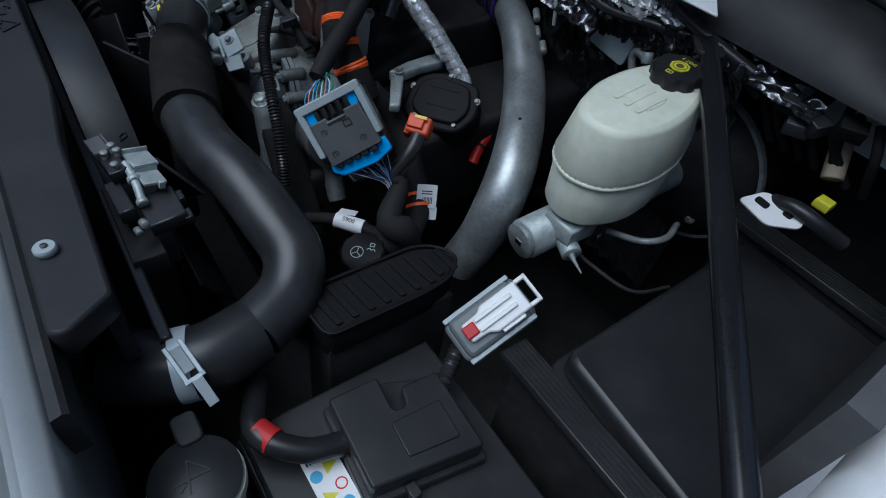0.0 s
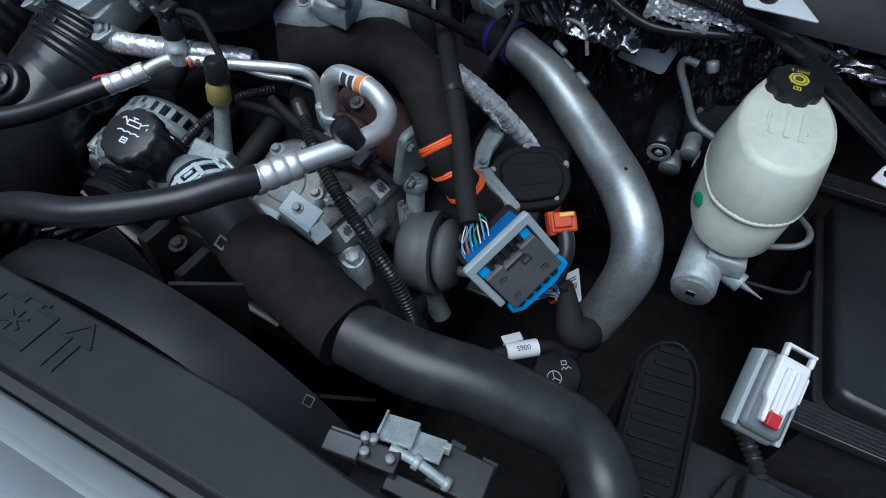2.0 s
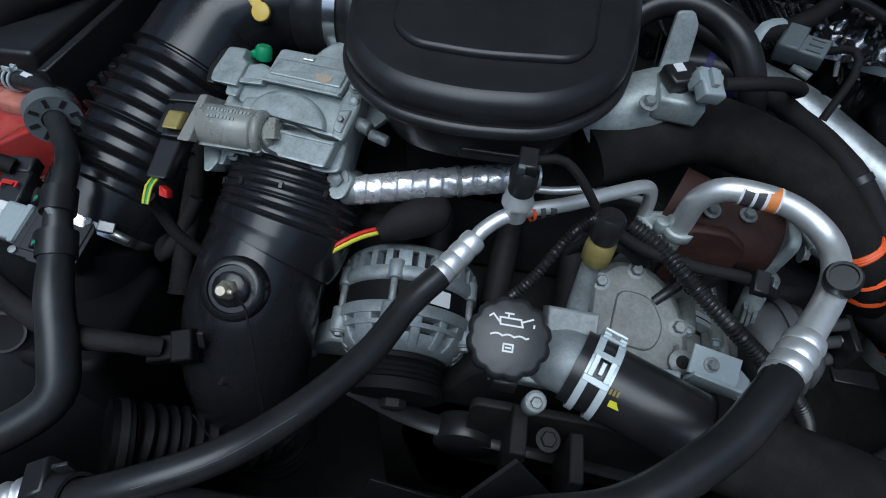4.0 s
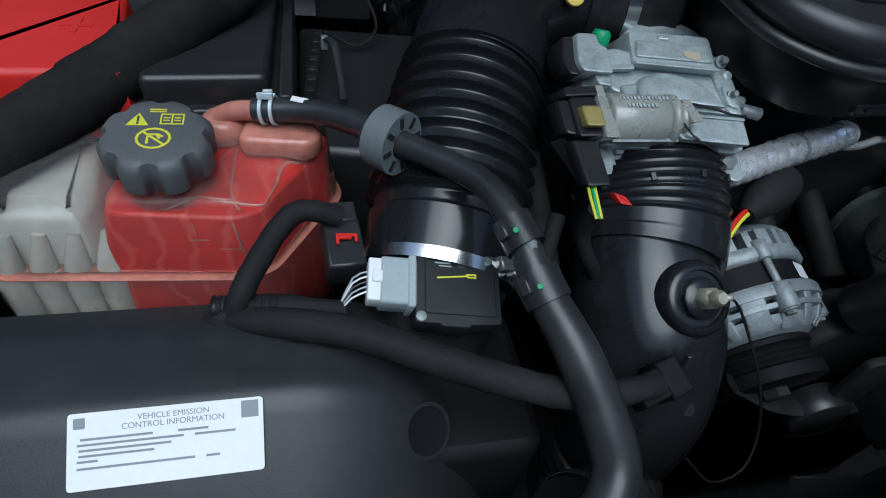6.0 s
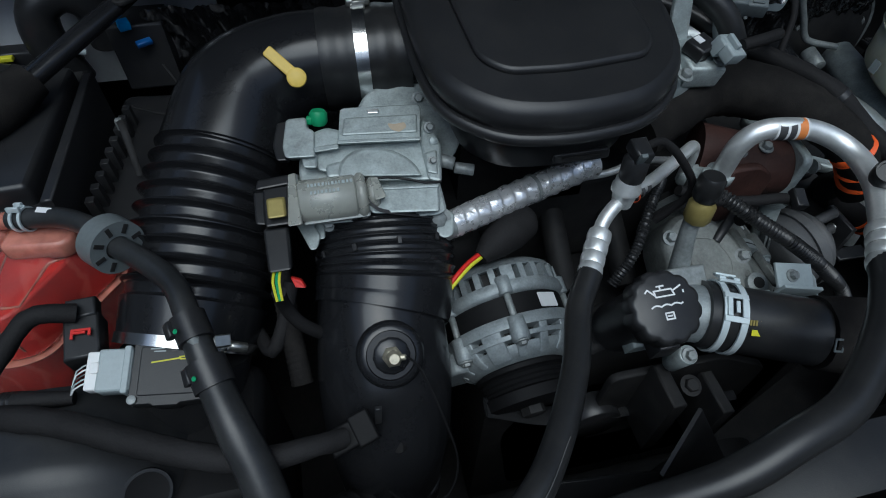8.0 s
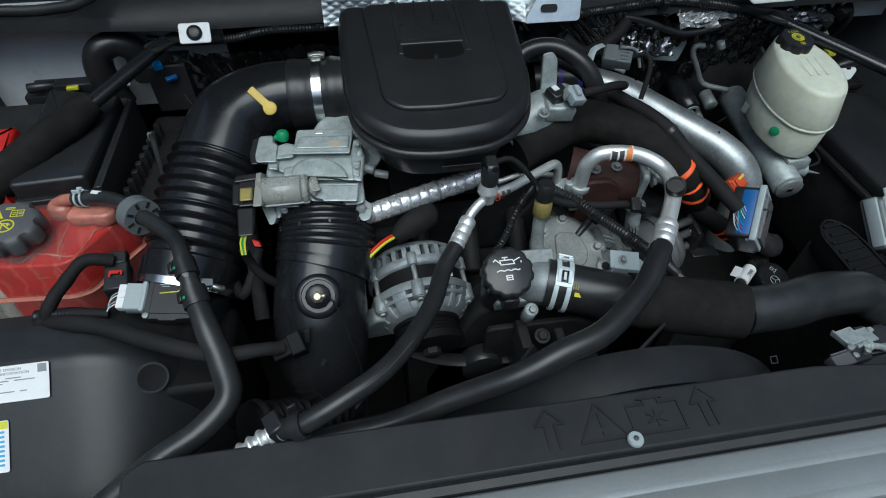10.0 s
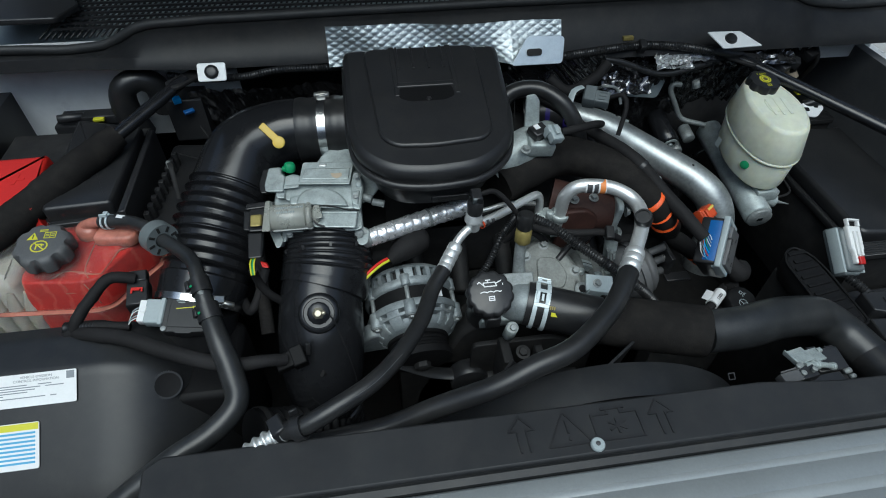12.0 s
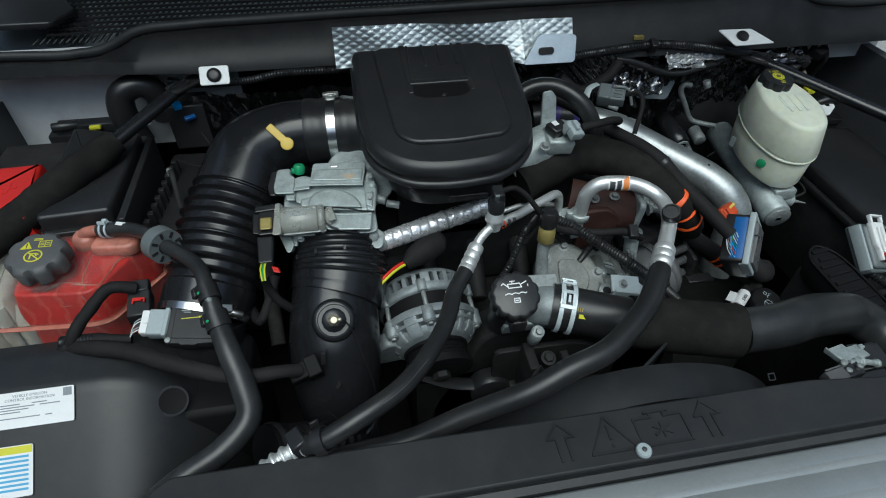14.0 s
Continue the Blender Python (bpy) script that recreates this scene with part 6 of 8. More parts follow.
hexbolt((0.02, 0.475, 1.258), (0.1, -0.3, 1), 0.006, br, "castd")
sn = part("sensor", join(block(0.030, 0.024, 0.016, frame_at((0.046, 0.503, 1.266), (0.1, -0.2, 1), (1, 0.5, 0)), 0.003), cyl((0.046, 0.503, 1.255), (0.046, 0.503, 1.268), 0.013)), "plastic", br, "black plastic pressure sensor")
part("sensor_plug", join(block(0.022, 0.030, 0.016, frame_at((0.066, 0.486, 1.272), (0.3, -0.3, 1), (1, 0.2, 0)), 0.003), block(0.026, 0.010, 0.019, frame_at((0.064, 0.492, 1.270), (0.3, -0.3, 1), (1, 0.2, 0)), 0.002), block(0.006, 0.018, 0.006, frame_at((0.068, 0.482, 1.287), (0.3, -0.3, 1), (1, 0.2, 0)), 0.001)), "lgrey", sn, "pale grey plug")
part("sensor_label", prism(rect(0.010, 0.010), 0.0, 0.0006, 0, frame_at((0.043, 0.503, 1.2826), (0.1, -0.2, 1), (1, 0.5, 0))), "paper", sn)
part("lifting_tab", prism(rounded([(-0.014, 0), (0.014, 0), (0.012, 0.05), (0.004, 0.062), (-0.012, 0.06)], 0.004), -0.003, 0.003, 0.001, frame_at((0.050, 0.548, 1.248), (0.1, -1, 0.3))), "cast", br)
part("sensor_wire", sweep([(0.08, 0.48, 1.285), (0.115, 0.485, 1.288), (0.15, 0.51, 1.275), (0.18, 0.545, 1.25), (0.20, 0.60, 1.21)], 0.0065, 10), "tape", br)
vt = thing("vent_hose", (0.1, 0.6, 1.25), "black rubber vent hose beside the plenum", "hose")
part("hose", sweep([(-0.01, 0.60, 1.26), (0.03, 0.615, 1.285), (0.075, 0.605, 1.292), (0.115, 0.575, 1.275), (0.14, 0.555, 1.235), (0.16, 0.56, 1.18)], 0.0145, 18), "rubber", vt)
gc = thing("harness_connector", (0.19, 0.64, 1.22), "grey violet harness connector on a pale bracket", "connector")
GM = frame_at((0.205, 0.64, 1.235), (-0.2, -0.3, 0.9), (0.9, -0.45, 0))
part("housing", join(block(0.050, 0.026, 0.022, GM, 0.003), block(0.022, 0.034, 0.028, GM @ Matrix.Translation((-0.012, 0, 0)), 0.003)), "grey", gc)
for k in range(3):
    part("rib", block(0.014, 0.003, 0.003, GM @ Matrix.Translation((0.012, -0.008 + k * 0.008, 0.021)), 0.0005), "grey", gc)
part("bracket", sweep([(0.165, 0.625, 1.28), (0.145, 0.615, 1.278), (0.136, 0.60, 1.255), (0.142, 0.59, 1.225), (0.155, 0.585, 1.20)], 0.006, 8, flat=0.3), "lgrey", gc, "pale metal bracket")
part("lead", sweep([(0.225, 0.63, 1.25), (0.245, 0.615, 1.262), (0.25, 0.60, 1.245), (0.235, 0.575, 1.20)], 0.0045, 8), "tape", gc)
rc = thing("rubber_hose", (0.21, 0.6, 1.2), "black rubber hose dropping behind the pipe", "hose")
part("hose", sweep([(0.09, 0.67, 1.24), (0.13, 0.63, 1.235), (0.165, 0.58, 1.215), (0.195, 0.54, 1.19), (0.215, 0.51, 1.15)], 0.012, 14), "rubber", rc)

# ---- brake side ----
RES = [(0.555, 0.548), (0.602, 0.530), (0.647, 0.550), (0.669, 0.602), (0.667, 0.658), (0.645, 0.712), (0.616, 0.742), (0.58, 0.743), (0.552, 0.714), (0.533, 0.660), (0.533, 0.602)]
rs = thing("brake_fluid_reservoir", (0.6, 0.64, 1.03), "milky white plastic brake fluid reservoir with a black cap", "reservoir")
ro = rounded(RES, 0.03, 4)
TILTR = Matrix(((1, 0, 0, 0), (0, 1, 0, 0), (0, 0.16, 1, -0.098), (0, 0, 0, 1)))


def tilt_res(bm):
    bm.transform(TILTR)
    return bm


part("upper_shell", tilt_res(prism(ro, 1.132, 1.204, 0.018, draft=0.011)), "res", rs)
FL = []
for i, p in enumerate(ro):
    q = ro[(i + 1) % len(ro)]
    n = max(2, int((q - p).length / 0.0018))
    FL += [p.lerp(q, j / n) for j in range(n)]
run = 0.0
for i, p in enumerate(list(FL)):
    run += (p - FL[i - 1]).length
    FL[i] = p + (Vector((0.604, 0.645)) - p).normalized() * (0.0012 + 0.0007 * math.cos(run * 2 * math.pi / 0.009))
part("fluted_band", tilt_res(prism(FL, 1.134, 1.160, 0.0004, draft=0.0062)), "res", rs)
part("weld_flange", tilt_res(prism(inset(ro, -0.0004), 1.129, 1.1345, 0.002)), "res", rs)
part("lower_shell", tilt_res(prism(inset(ro, 0.007), 1.062, 1.131, 0.016, draft=-0.003)), "res", rs)
part("raised_ring", tilt_res(prism(rounded(rect(0.05, 0.04, 0.60, 0.63), 0.012), 1.2025, 1.2052, 0.0015)), "res", rs)
for i in range(3):
    part("raised_bar", tilt_res(prism(rounded(rect(0.008, 0.05, 0.583 + i * 0.017, 0.625), 0.003), 1.2045, 1.2062, 0.0008)), "res", rs)
part("green_dot", lathe([(0.0095, 0), (0.0085, 0.001)], 20, frame_at((0.5445, 0.578, 1.098), (-0.8, -0.55, 0.1))), "green", rs, "green paint dot")
part("side_mark", block(0.014, 0.02, 0.001, frame_at((0.528, 0.66, 1.10), (-1, 0, 0.1), (0, 1, 0)), 0), "lgrey", rs)
RC = frame_at((0.596, 0.694, 1.205), (0, -0.12, 1))
rcap = part("cap", lathe([(0.030, 0), (0.0335, 0.003), (0.0335, 0.022), (0.031, 0.026), (0.022, 0.0265)], 64, RC, lobes=8, depth=0.004), "plastic", rs, "black ribbed cap")
part("yellow_disc", lathe([(0.0125, 0.026), (0.0125, 0.0275)], 8, RC), "yprint", rcap)
part("disc_print", join(band(RC @ Vector((0, 0, 0.0274)), RC @ Vector((0, 0, 0.0279)), 0.0082, 0.0009), lathe([(0.0048, 0.0274), (0.0048, 0.0279)], 20, RC)), "olive", rcap)
letters("DOT 3", 0.0072, RC @ Matrix.Translation((0, 0.0185, 0.0268)) @ Matrix.Rotation(radians(180), 4, "Z"), "yprint", rcap)
part("book_print", strokes([[(-0.004, -0.022), (0.004, -0.022), (0.004, -0.0165), (-0.004, -0.0165), (-0.004, -0.022)], [(0, -0.022), (0, -0.0165)]], 0.0011, 0.0004, RC @ Matrix.Translation((0, 0, 0.0266))), "yprint", rcap)
mc = thing("master_cylinder", (0.59, 0.62, 0.98), "cast aluminium brake master cylinder with brake lines", "brake part")
part("barrel", join(cyl((0.585, 0.515, 1.002), (0.598, 0.80, 1.035), 0.029, 28, 0.003)), "cast", mc)
part("end_cap", cyl((0.5845, 0.508, 1.001), (0.585, 0.518, 1.0025), 0.026, 28), "castd", mc)
part("end_slot", block(0.012, 0.008, 0.002, frame_at((0.5845, 0.5085, 1.001), (0, -1, -0.1)), 0), "steel", mc)
part("port_boss", join(block(0.05, 0.05, 0.03, Matrix.Translation((0.61, 0.57, 1.015)), 0.006), cyl((0.61, 0.565, 1.012), (0.643, 0.552, 1.008), 0.014)), "cast", mc)
part("port_boss", block(0.05, 0.05, 0.03, Matrix.Translation((0.61, 0.68, 1.025)), 0.006), "cast", mc)
part("bleed_screw", sweep([(0.64, 0.553, 1.008), (0.652, 0.547, 1.008), (0.672, 0.543, 1.004)], [0.006, 0.003, 0.001], 10), "castd", mc)
part("brake_line", sweep([(0.565, 0.775, 1.066), (0.522, 0.795, 1.070), (0.505, 0.80, 1.082), (0.484, 0.80, 1.115), (0.462, 0.80, 1.150), (0.464, 0.80, 1.166), (0.482, 0.80, 1.164)], 0.006, 12, 0.004), "castd", mc)
part("line_nut", cyl((0.498, 0.775, 1.186), (0.504, 0.772, 1.172), 0.009, 6), "castd", mc)
part("brake_line", sweep([(0.64, 0.62, 1.02), (0.69, 0.62, 1.045), (0.705, 0.65, 1.05), (0.69, 0.70, 1.04)], 0.0045, 10), "castd", mc)
part("brake_line", sweep([(0.63, 0.57, 1.0), (0.66, 0.58, 0.99), (0.72, 0.60, 0.985), (0.74, 0.66, 0.98)], 0.003, 8), "dark", mc)
bo = thing("brake_booster", (0.58, 0.88, 0.85), "black pressed steel brake booster drum", "brake part")
part("mount_ring", band((0.585, 0.862, 1.019), (0.585, 0.872, 1.0195), 0.128, 0.006, 40), "castd", bo)
for a in (40, 140, 220, 320):
    hexbolt((0.585 + 0.09 * math.cos(radians(a)), 0.835, 1.02 + 0.09 * math.sin(radians(a))), (0, -1, 0), 0.006, bo, "castd")
part("drum", lathe([(0.05, -0.06), (0.09, -0.05), (0.125, -0.02), (0.13, 0.02), (0.13, 0.10)], 40, frame_at((0.585, 0.88, 1.02), (0, 1, 0.05))), "dark", bo)
acc = thing("hydraulic_accumulator", (0.43, 0.74, 1.0), "black steel accumulator cylinder with a bright end", "brake part")
part("cylinder", cyl((0.473, 0.850, 1.056), (0.480, 0.757, 1.029), 0.024, 28, 0.005), "smooth", acc)
part("end", join(band((0.480, 0.757, 1.029), (0.4802, 0.754, 1.0282), 0.013, 0.006, 28), cyl((0.480, 0.757, 1.029), (0.4803, 0.752, 1.0275), 0.006)), "cast", acc)
part("fitting", cyl((0.522, 0.79, 1.052), (0.523, 0.752, 1.043), 0.014), "castd", acc)
part("fitting", cyl((0.505, 0.79, 1.01), (0.506, 0.76, 1.0), 0.017), "castd", acc)

# struts between cowl and fenders
def brace(sgn):
    a = Vector((0.578, 0.768, 1.240)) if sgn > 0 else Vector((-0.578, 0.785, 1.256))
    d = Vector((0.907, -1.0, -0.197)).normalized() if sgn > 0 else Vector((-0.9, -1.0, -0.31)).normalized()
    b = thing("brace_bar", a + d * 0.7, "glossy black tubular brace from cowl to fender", "brace", "brace bars")
    up = Vector((0, 0, 1))
    part("tube", sweep([a + d * (0.74 * i / 12) for i in range(13)], [0.012] + [0.0135] * 11 + [0.0135], 20, 0.02, flat=0.85), "smooth", b)
    part("end_lug", prism(rounded(rect(0.09, 0.05), 0.012), -0.004, 0.004, 0.002, frame_at(a + d * 0.75, up, d)), "dark", b)
    part("end_lug", prism(rounded(rect(0.07, 0.036), 0.012), -0.004, 0.003, 0.002, frame_at(a + d * 0.004, up, d)), "dark", b)
    return b


brace(1)
bl = brace(-1)
part("foam_sleeve", sweep([Vector((-0.578, 0.785, 1.256)) + Vector((-0.9, -1.0, -0.31)).normalized() * s for s in (0.17, 0.21, 0.27, 0.35, 0.45, 0.52, 0.6)], [0.022, 0.026, 0.028, 0.029, 0.029, 0.029, 0.028], 20, crumple=0.0025), "foam", bl, "dull black foam sleeve")


def cowl_tab(x, z):
    c = thing("cowl_bracket", (x, 0.75, z), "white painted cowl bracket with a black bolt cap", "bracket", "cowl brackets")
    m = frame_at((x, 0.752, z), (0, -0.75, 0.66))
    part("plate", prism(rounded(rect(0.052, 0.034), 0.005), -0.003, 0, 0.001, m), "white", c)
    part("bolt_cap", lathe([(0.0125, 0), (0.013, 0.002), (0.011, 0.005), (0.007, 0.006)], 20, m), "plastic", c)
    return c


cowl_tab(-0.518, 1.283)
wt = thing("cowl_bracket", (0.535, 0.75, 1.29), "white painted cowl bracket with a black bolt cap", "bracket", "cowl brackets")
WT = frame_at((0.525, 0.752, 1.293), (0, -0.40, 0.92))
part("plate", prism(rounded([(-0.045, 0.022), (0.028, 0.020), (0.066, -0.020), (-0.022, -0.022)], 0.004), -0.003, 0, 0.001, WT), "white", wt)
part("bolt_cap", lathe([(0.0125, 0), (0.013, 0.002), (0.011, 0.006), (0.007, 0.007)], 20, WT), "plastic", wt)

# ---- air box and electrics on the brake side ----
ab = thing("air_box", (0.86, 0.6, 0.8), "matt black plastic air filter box lid", "air box")
part("lid", prism(rounded([(0.757, 0.425), (0.975, 0.405), (0.985, 0.79), (0.752, 0.80)], 0.02), 0.985, 1.020, 0.008), "plastic", ab)
part("lid_rim", prism(rounded([(0.748, 0.415), (0.985, 0.395), (0.99, 0.80), (0.742, 0.81)], 0.022), 0.972, 0.988, 0.003), "plastic", ab)
part("lower_box", prism(rounded([(0.757, 0.425), (0.975, 0.405), (0.985, 0.79), (0.752, 0.80)], 0.02), 0.75, 0.975, 0.004), "dark", ab)
for y, x0, x1, zz in ((0.386, 0.715, 1.0, 1.012), (0.828, 0.70, 1.0, 1.03)):
    st = thing("ribbed_strap", ((x0 + x1) / 2, y, zz - 0.02), "black ribbed plastic channel beside the air box", "strap", "ribbed straps")
    part("channel", block(x1 - x0, 0.036, 0.014, Matrix.Translation(((x0 + x1) / 2, y, zz - 0.014)), 0.002), "plastic", st)
    for k in range(6):
        part("rib", slab(x0 + 0.004, x1, y - 0.0155 + k * 0.0058, y - 0.0128 + k * 0.0058, zz - 0.001, zz + 0.0022, 0.0004), "shroud", st)
    part("foot", slab(x0 + 0.02, x1, y - 0.012, y + 0.012, 0.75, zz - 0.012), "dark", st)
gr = thing("module_connector", (0.69, 0.38, 0.98), "grey multiway connector with a white lever and red lock", "connector")
GX = Vector((0.006, 0.077, 0.046)).normalized()
GN = Vector((0.28, -0.36, 0.88))
GN = (GN - GX * GN.dot(GX)).normalized()
GF = Matrix((GX, GN.cross(GX), GN)).transposed().to_4x4()
GF.translation = Vector((0.686, 0.3655, 1.040))
part("housing", prism(rounded(rect(0.098, 0.052), 0.010), -0.040, -0.012, 0.004, GF), "grey", gr)
part("cover", prism(rounded(rect(0.086, 0.050), 0.010), -0.014, -0.002, 0.006, GF), "grey", gr)
part("side_rail", join(prism(rounded(rect(0.09, 0.006, 0, 0.027), 0.002), -0.03, -0.008, 0.001, GF), prism(rounded(rect(0.09, 0.006, 0, -0.027), 0.002), -0.03, -0.008, 0.001, GF)), "lgrey", gr)
lev = part("lever", join(prism(rounded([(-0.030, -0.012), (-0.008, -0.013), (0.000, -0.019), (0.046, -0.019), (0.046, 0.017), (0.000, 0.017), (-0.008, 0.012), (-0.030, 0.011)], 0.003), -0.004, 0.007, 0.003, GF), prism(rounded(rect(0.004, 0.036, 0.0585, -0.001), 0.0015), 0.000, 0.009, 0.0012, GF), prism(rounded(rect(0.014, 0.005, 0.052, 0.0145), 0.002), 0.000, 0.008, 0.0015, GF), prism(rounded(rect(0.014, 0.005, 0.052, -0.0165), 0.002), 0.000, 0.008, 0.0015, GF), prism(rounded(rect(0.030, 0.004, 0.02, -0.021), 0.001), -0.010, 0.004, 0.001, GF), prism(rounded(rect(0.05, 0.005, 0.01, 0.006), 0.002), 0.007, 0.011, 0.001, GF), prism(rounded(rect(0.05, 0.005, 0.01, -0.006), 0.002), 0.007, 0.011, 0.001, GF)), "whitepl", gr, "white locking lever")
part("lock", prism(rounded(rect(0.016, 0.015, -0.024, 0), 0.002), 0.003, 0.011, 0.002, GF), "redtape", lev, "red lock")
part("conduit", sweep([GF @ Vector((-0.045, 0, -0.03)), (0.700, 0.305, 0.982), (0.715, 0.285, 0.955), (0.735, 0.262, 0.945), (0.79, 0.24, 0.93)], 0.0085, 14, 0.0016, rib=(0.006, 0.0014, 0, 0.5)), "rubber", gr, "black corrugated conduit")
vc = thing("vented_cover", (0.585, 0.32, 0.93), "black slotted plastic cover beside the battery", "cover")
VO = rounded([(0.543, 0.200), (0.612, 0.207), (0.612, 0.335), (0.606, 0.375), (0.582, 0.400), (0.556, 0.386), (0.543, 0.360)], 0.014)
# whole cover in near-black: the shade lying over it is put into its colour
part("plate", prism(VO, 0.98, 1.024, 0.005), "void", vc)
part("slot_floor", prism(inset(VO, 0.006), 1.0235, 1.0245, 0), "void", vc)
part("rim", sweep([(*VO[i], 1.0255) for i in list(range(len(VO))) + [0]], 0.0024, 6, straight=True), "void", vc)
for k in range(9):
    part("slat", prism(rounded([(0.551, 0.214 + k * 0.0205), (0.604, 0.222 + k * 0.0205), (0.604, 0.230 + k * 0.0205), (0.551, 0.222 + k * 0.0205)] if k < 7 else [(0.560, 0.212 + k * 0.0205), (0.600, 0.217 + k * 0.0205), (0.598, 0.226 + k * 0.0205), (0.560, 0.221 + k * 0.0205)], 0.002, 2), 1.0240, 1.0275, 0.0008), "void", vc)
part("lower_leg", slab(0.55, 0.61, 0.21, 0.38, 0.60, 0.992, 0.004), "dark", vc)


bt = thing("battery", (0.72, 0.18, 0.7), "black battery with a printed warning label", "battery")
part("case", slab(0.62, 0.90, 0.09, 0.34, 0.72, 0.925, 0.006), "plastic", bt)
part("lid", slab(0.625, 0.895, 0.095, 0.335, 0.925, 0.945, 0.006), "plastic", bt)
wl = part("warning_label", slab(0.678, 0.79, 0.135, 0.172, 0.945, 0.9462), "paper", bt, "white warning label with yellow triangles")
for x, y in ((0.705, 0.160), (0.735, 0.147), (0.76, 0.160)):
    part("warning_triangle", prism([(x - 0.008, y - 0.006), (x + 0.008, y - 0.006), (x, y + 0.008)], 0.9462, 0.9466, 0), "yprint", wl)
for x, y in ((0.710, 0.143), (0.748, 0.160), (0.775, 0.145)):
    part("blue_disc", lathe([(0.0065, 0.9462), (0.0065, 0.9466)], 18, Matrix.Translation((x, y, 0))), "bprint", wl)
part("forbidden_disc", band((0.728, 0.162, 0.9462), (0.728, 0.162, 0.9466), 0.005, 0.0015, 20), "red", wl)
part("bar_print", join(*[slab(0.682, 0.696, 0.139 + k * 0.0035, 0.141 + k * 0.0035, 0.9462, 0.9465) for k in range(8)]), "kprint", wl)
fb = thing("fuse_box", (0.72, 0.24, 0.94), "black plastic fuse box with a notched lid", "fuse box")
part("lid", prism(rounded([(0.657, 0.183), (0.762, 0.176), (0.784, 0.297), (0.687, 0.302), (0.683, 0.257), (0.705, 0.250), (0.703, 0.236), (0.660, 0.241)], 0.005), 0.955, 0.986, 0.003), "plastic", fb)
part("lid_rim", prism(rounded([(0.652, 0.178), (0.768, 0.170), (0.791, 0.302), (0.682, 0.308), (0.655, 0.246)], 0.006), 0.945, 0.960, 0.002), "plastic", fb)
part("raised_panel", prism(rounded([(0.715, 0.225), (0.755, 0.222), (0.764, 0.280), (0.718, 0.284)], 0.004), 0.985, 0.9885, 0.002), "plastic", fb)
part("latch", block(0.016, 0.012, 0.012, Matrix.Translation((0.778, 0.215, 0.955)), 0.002), "plastic", fb)
cb = thing("battery_cable", (0.66, 0.12, 0.98), "thick black battery cable with red tape", "cable")
part("cable", sweep([(0.585, 0.135, 0.965), (0.62, 0.118, 0.975), (0.655, 0.108, 0.982), (0.69, 0.14, 0.975), (0.70, 0.18, 0.965)], 0.013, 14), "rubber", cb)
part("tape", sweep([(0.650, 0.1085, 0.981), (0.670, 0.118, 0.981)], 0.0143, 14), "redtape", cb, "red tape")
ws = thing("washer_reservoir", (0.676, 0.045, 0.9), "black washer fluid cap on a milky filler neck", "reservoir")
part("neck", lathe([(0.03, -0.10), (0.034, -0.09), (0.036, -0.012)], 28, Matrix.Translation((0.676, 0.045, 1.002))), "res", ws)
part("rim", lathe([(0.039, -0.030), (0.042, -0.02), (0.042, -0.006)], 28, Matrix.Translation((0.676, 0.045, 1.002))), "res", ws)
wc = part("cap", join(lathe([(0.037, -0.004), (0.040, 0.0), (0.040, 0.004), (0.037, 0.006)], 36, Matrix.Translation((0.676, 0.045, 1.002))), prism(rounded(rect(0.034, 0.024, -0.005, 0.0), 0.008), 0, 0.009, 0.002, Matrix.Translation((0.634, 0.053, 1.002)))), "shroud", ws)
part("raised_symbol", strokes([[(-0.012, -0.010), (0.0, 0.004), (0.012, -0.010), (-0.012, -0.010)], [(0, 0.004), (-0.008, 0.014)], [(0, 0.004), (0.0, 0.016)], [(0, 0.004), (0.008, 0.014)]], 0.0014, 0.001, Matrix.Translation((0.674, 0.043, 1.0078)) @ Matrix.Rotation(radians(-140), 4, "Z")), "shroud", wc)

# latch sensor cluster behind the radiator cover
lc = thing("latch_switch", (0.36, 0.10, 1.06), "dirty grey plastic hood latch switch with connectors", "switch")
part("end_block", join(block(0.040, 0.022, 0.022, frame_at((0.347, 0.080, 1.096), (0, -0.1, 1), (1, 0.15, 0)), 0.002), block(0.040, 0.003, 0.004, frame_at((0.347, 0.091, 1.117), (0, -0.1, 1), (1, 0.15, 0)), 0.001)), "dusty", lc)
for x, y, h in ((0.366, 0.094, 0.014), (0.374, 0.098, 0.010), (0.372, 0.082, 0.008), (0.400, 0.088, 0.006)):
    part("post", join(cyl((x, y, 1.10), (x, y, 1.110 + h), 0.0042), cyl((x, y, 1.108 + h), (x, y, 1.113 + h), 0.0055)), "castd", lc)
part("switch_block", block(0.046, 0.026, 0.024, frame_at((0.386, 0.090, 1.086), (0, -0.1, 1), (1, 0.12, 0)), 0.003), "plastic", lc)
part("latch_plate", join(block(0.040, 0.034, 0.005, frame_at((0.392, 0.122, 1.106), (-0.1, 0.2, 1), (1, 0.15, 0)), 0.001), block(0.003, 0.034, 0.012, frame_at((0.373, 0.119, 1.104), (-0.1, 0.2, 1), (1, 0.15, 0)), 0.001), block(0.036, 0.030, 0.005, frame_at((0.428, 0.124, 1.098), (-0.1, 0.2, 1), (1, 0.1, 0)), 0.001), block(0.003, 0.030, 0.011, frame_at((0.411, 0.122, 1.097), (-0.1, 0.2, 1), (1, 0.1, 0)), 0.001)), "cast", lc, "bent zinc latch plate")
part("latch_tab", block(0.010, 0.008, 0.012, frame_at((0.446, 0.132, 1.094), (0, 0.2, 1), (1, 0.1, 0)), 0.001), "cast", lc)
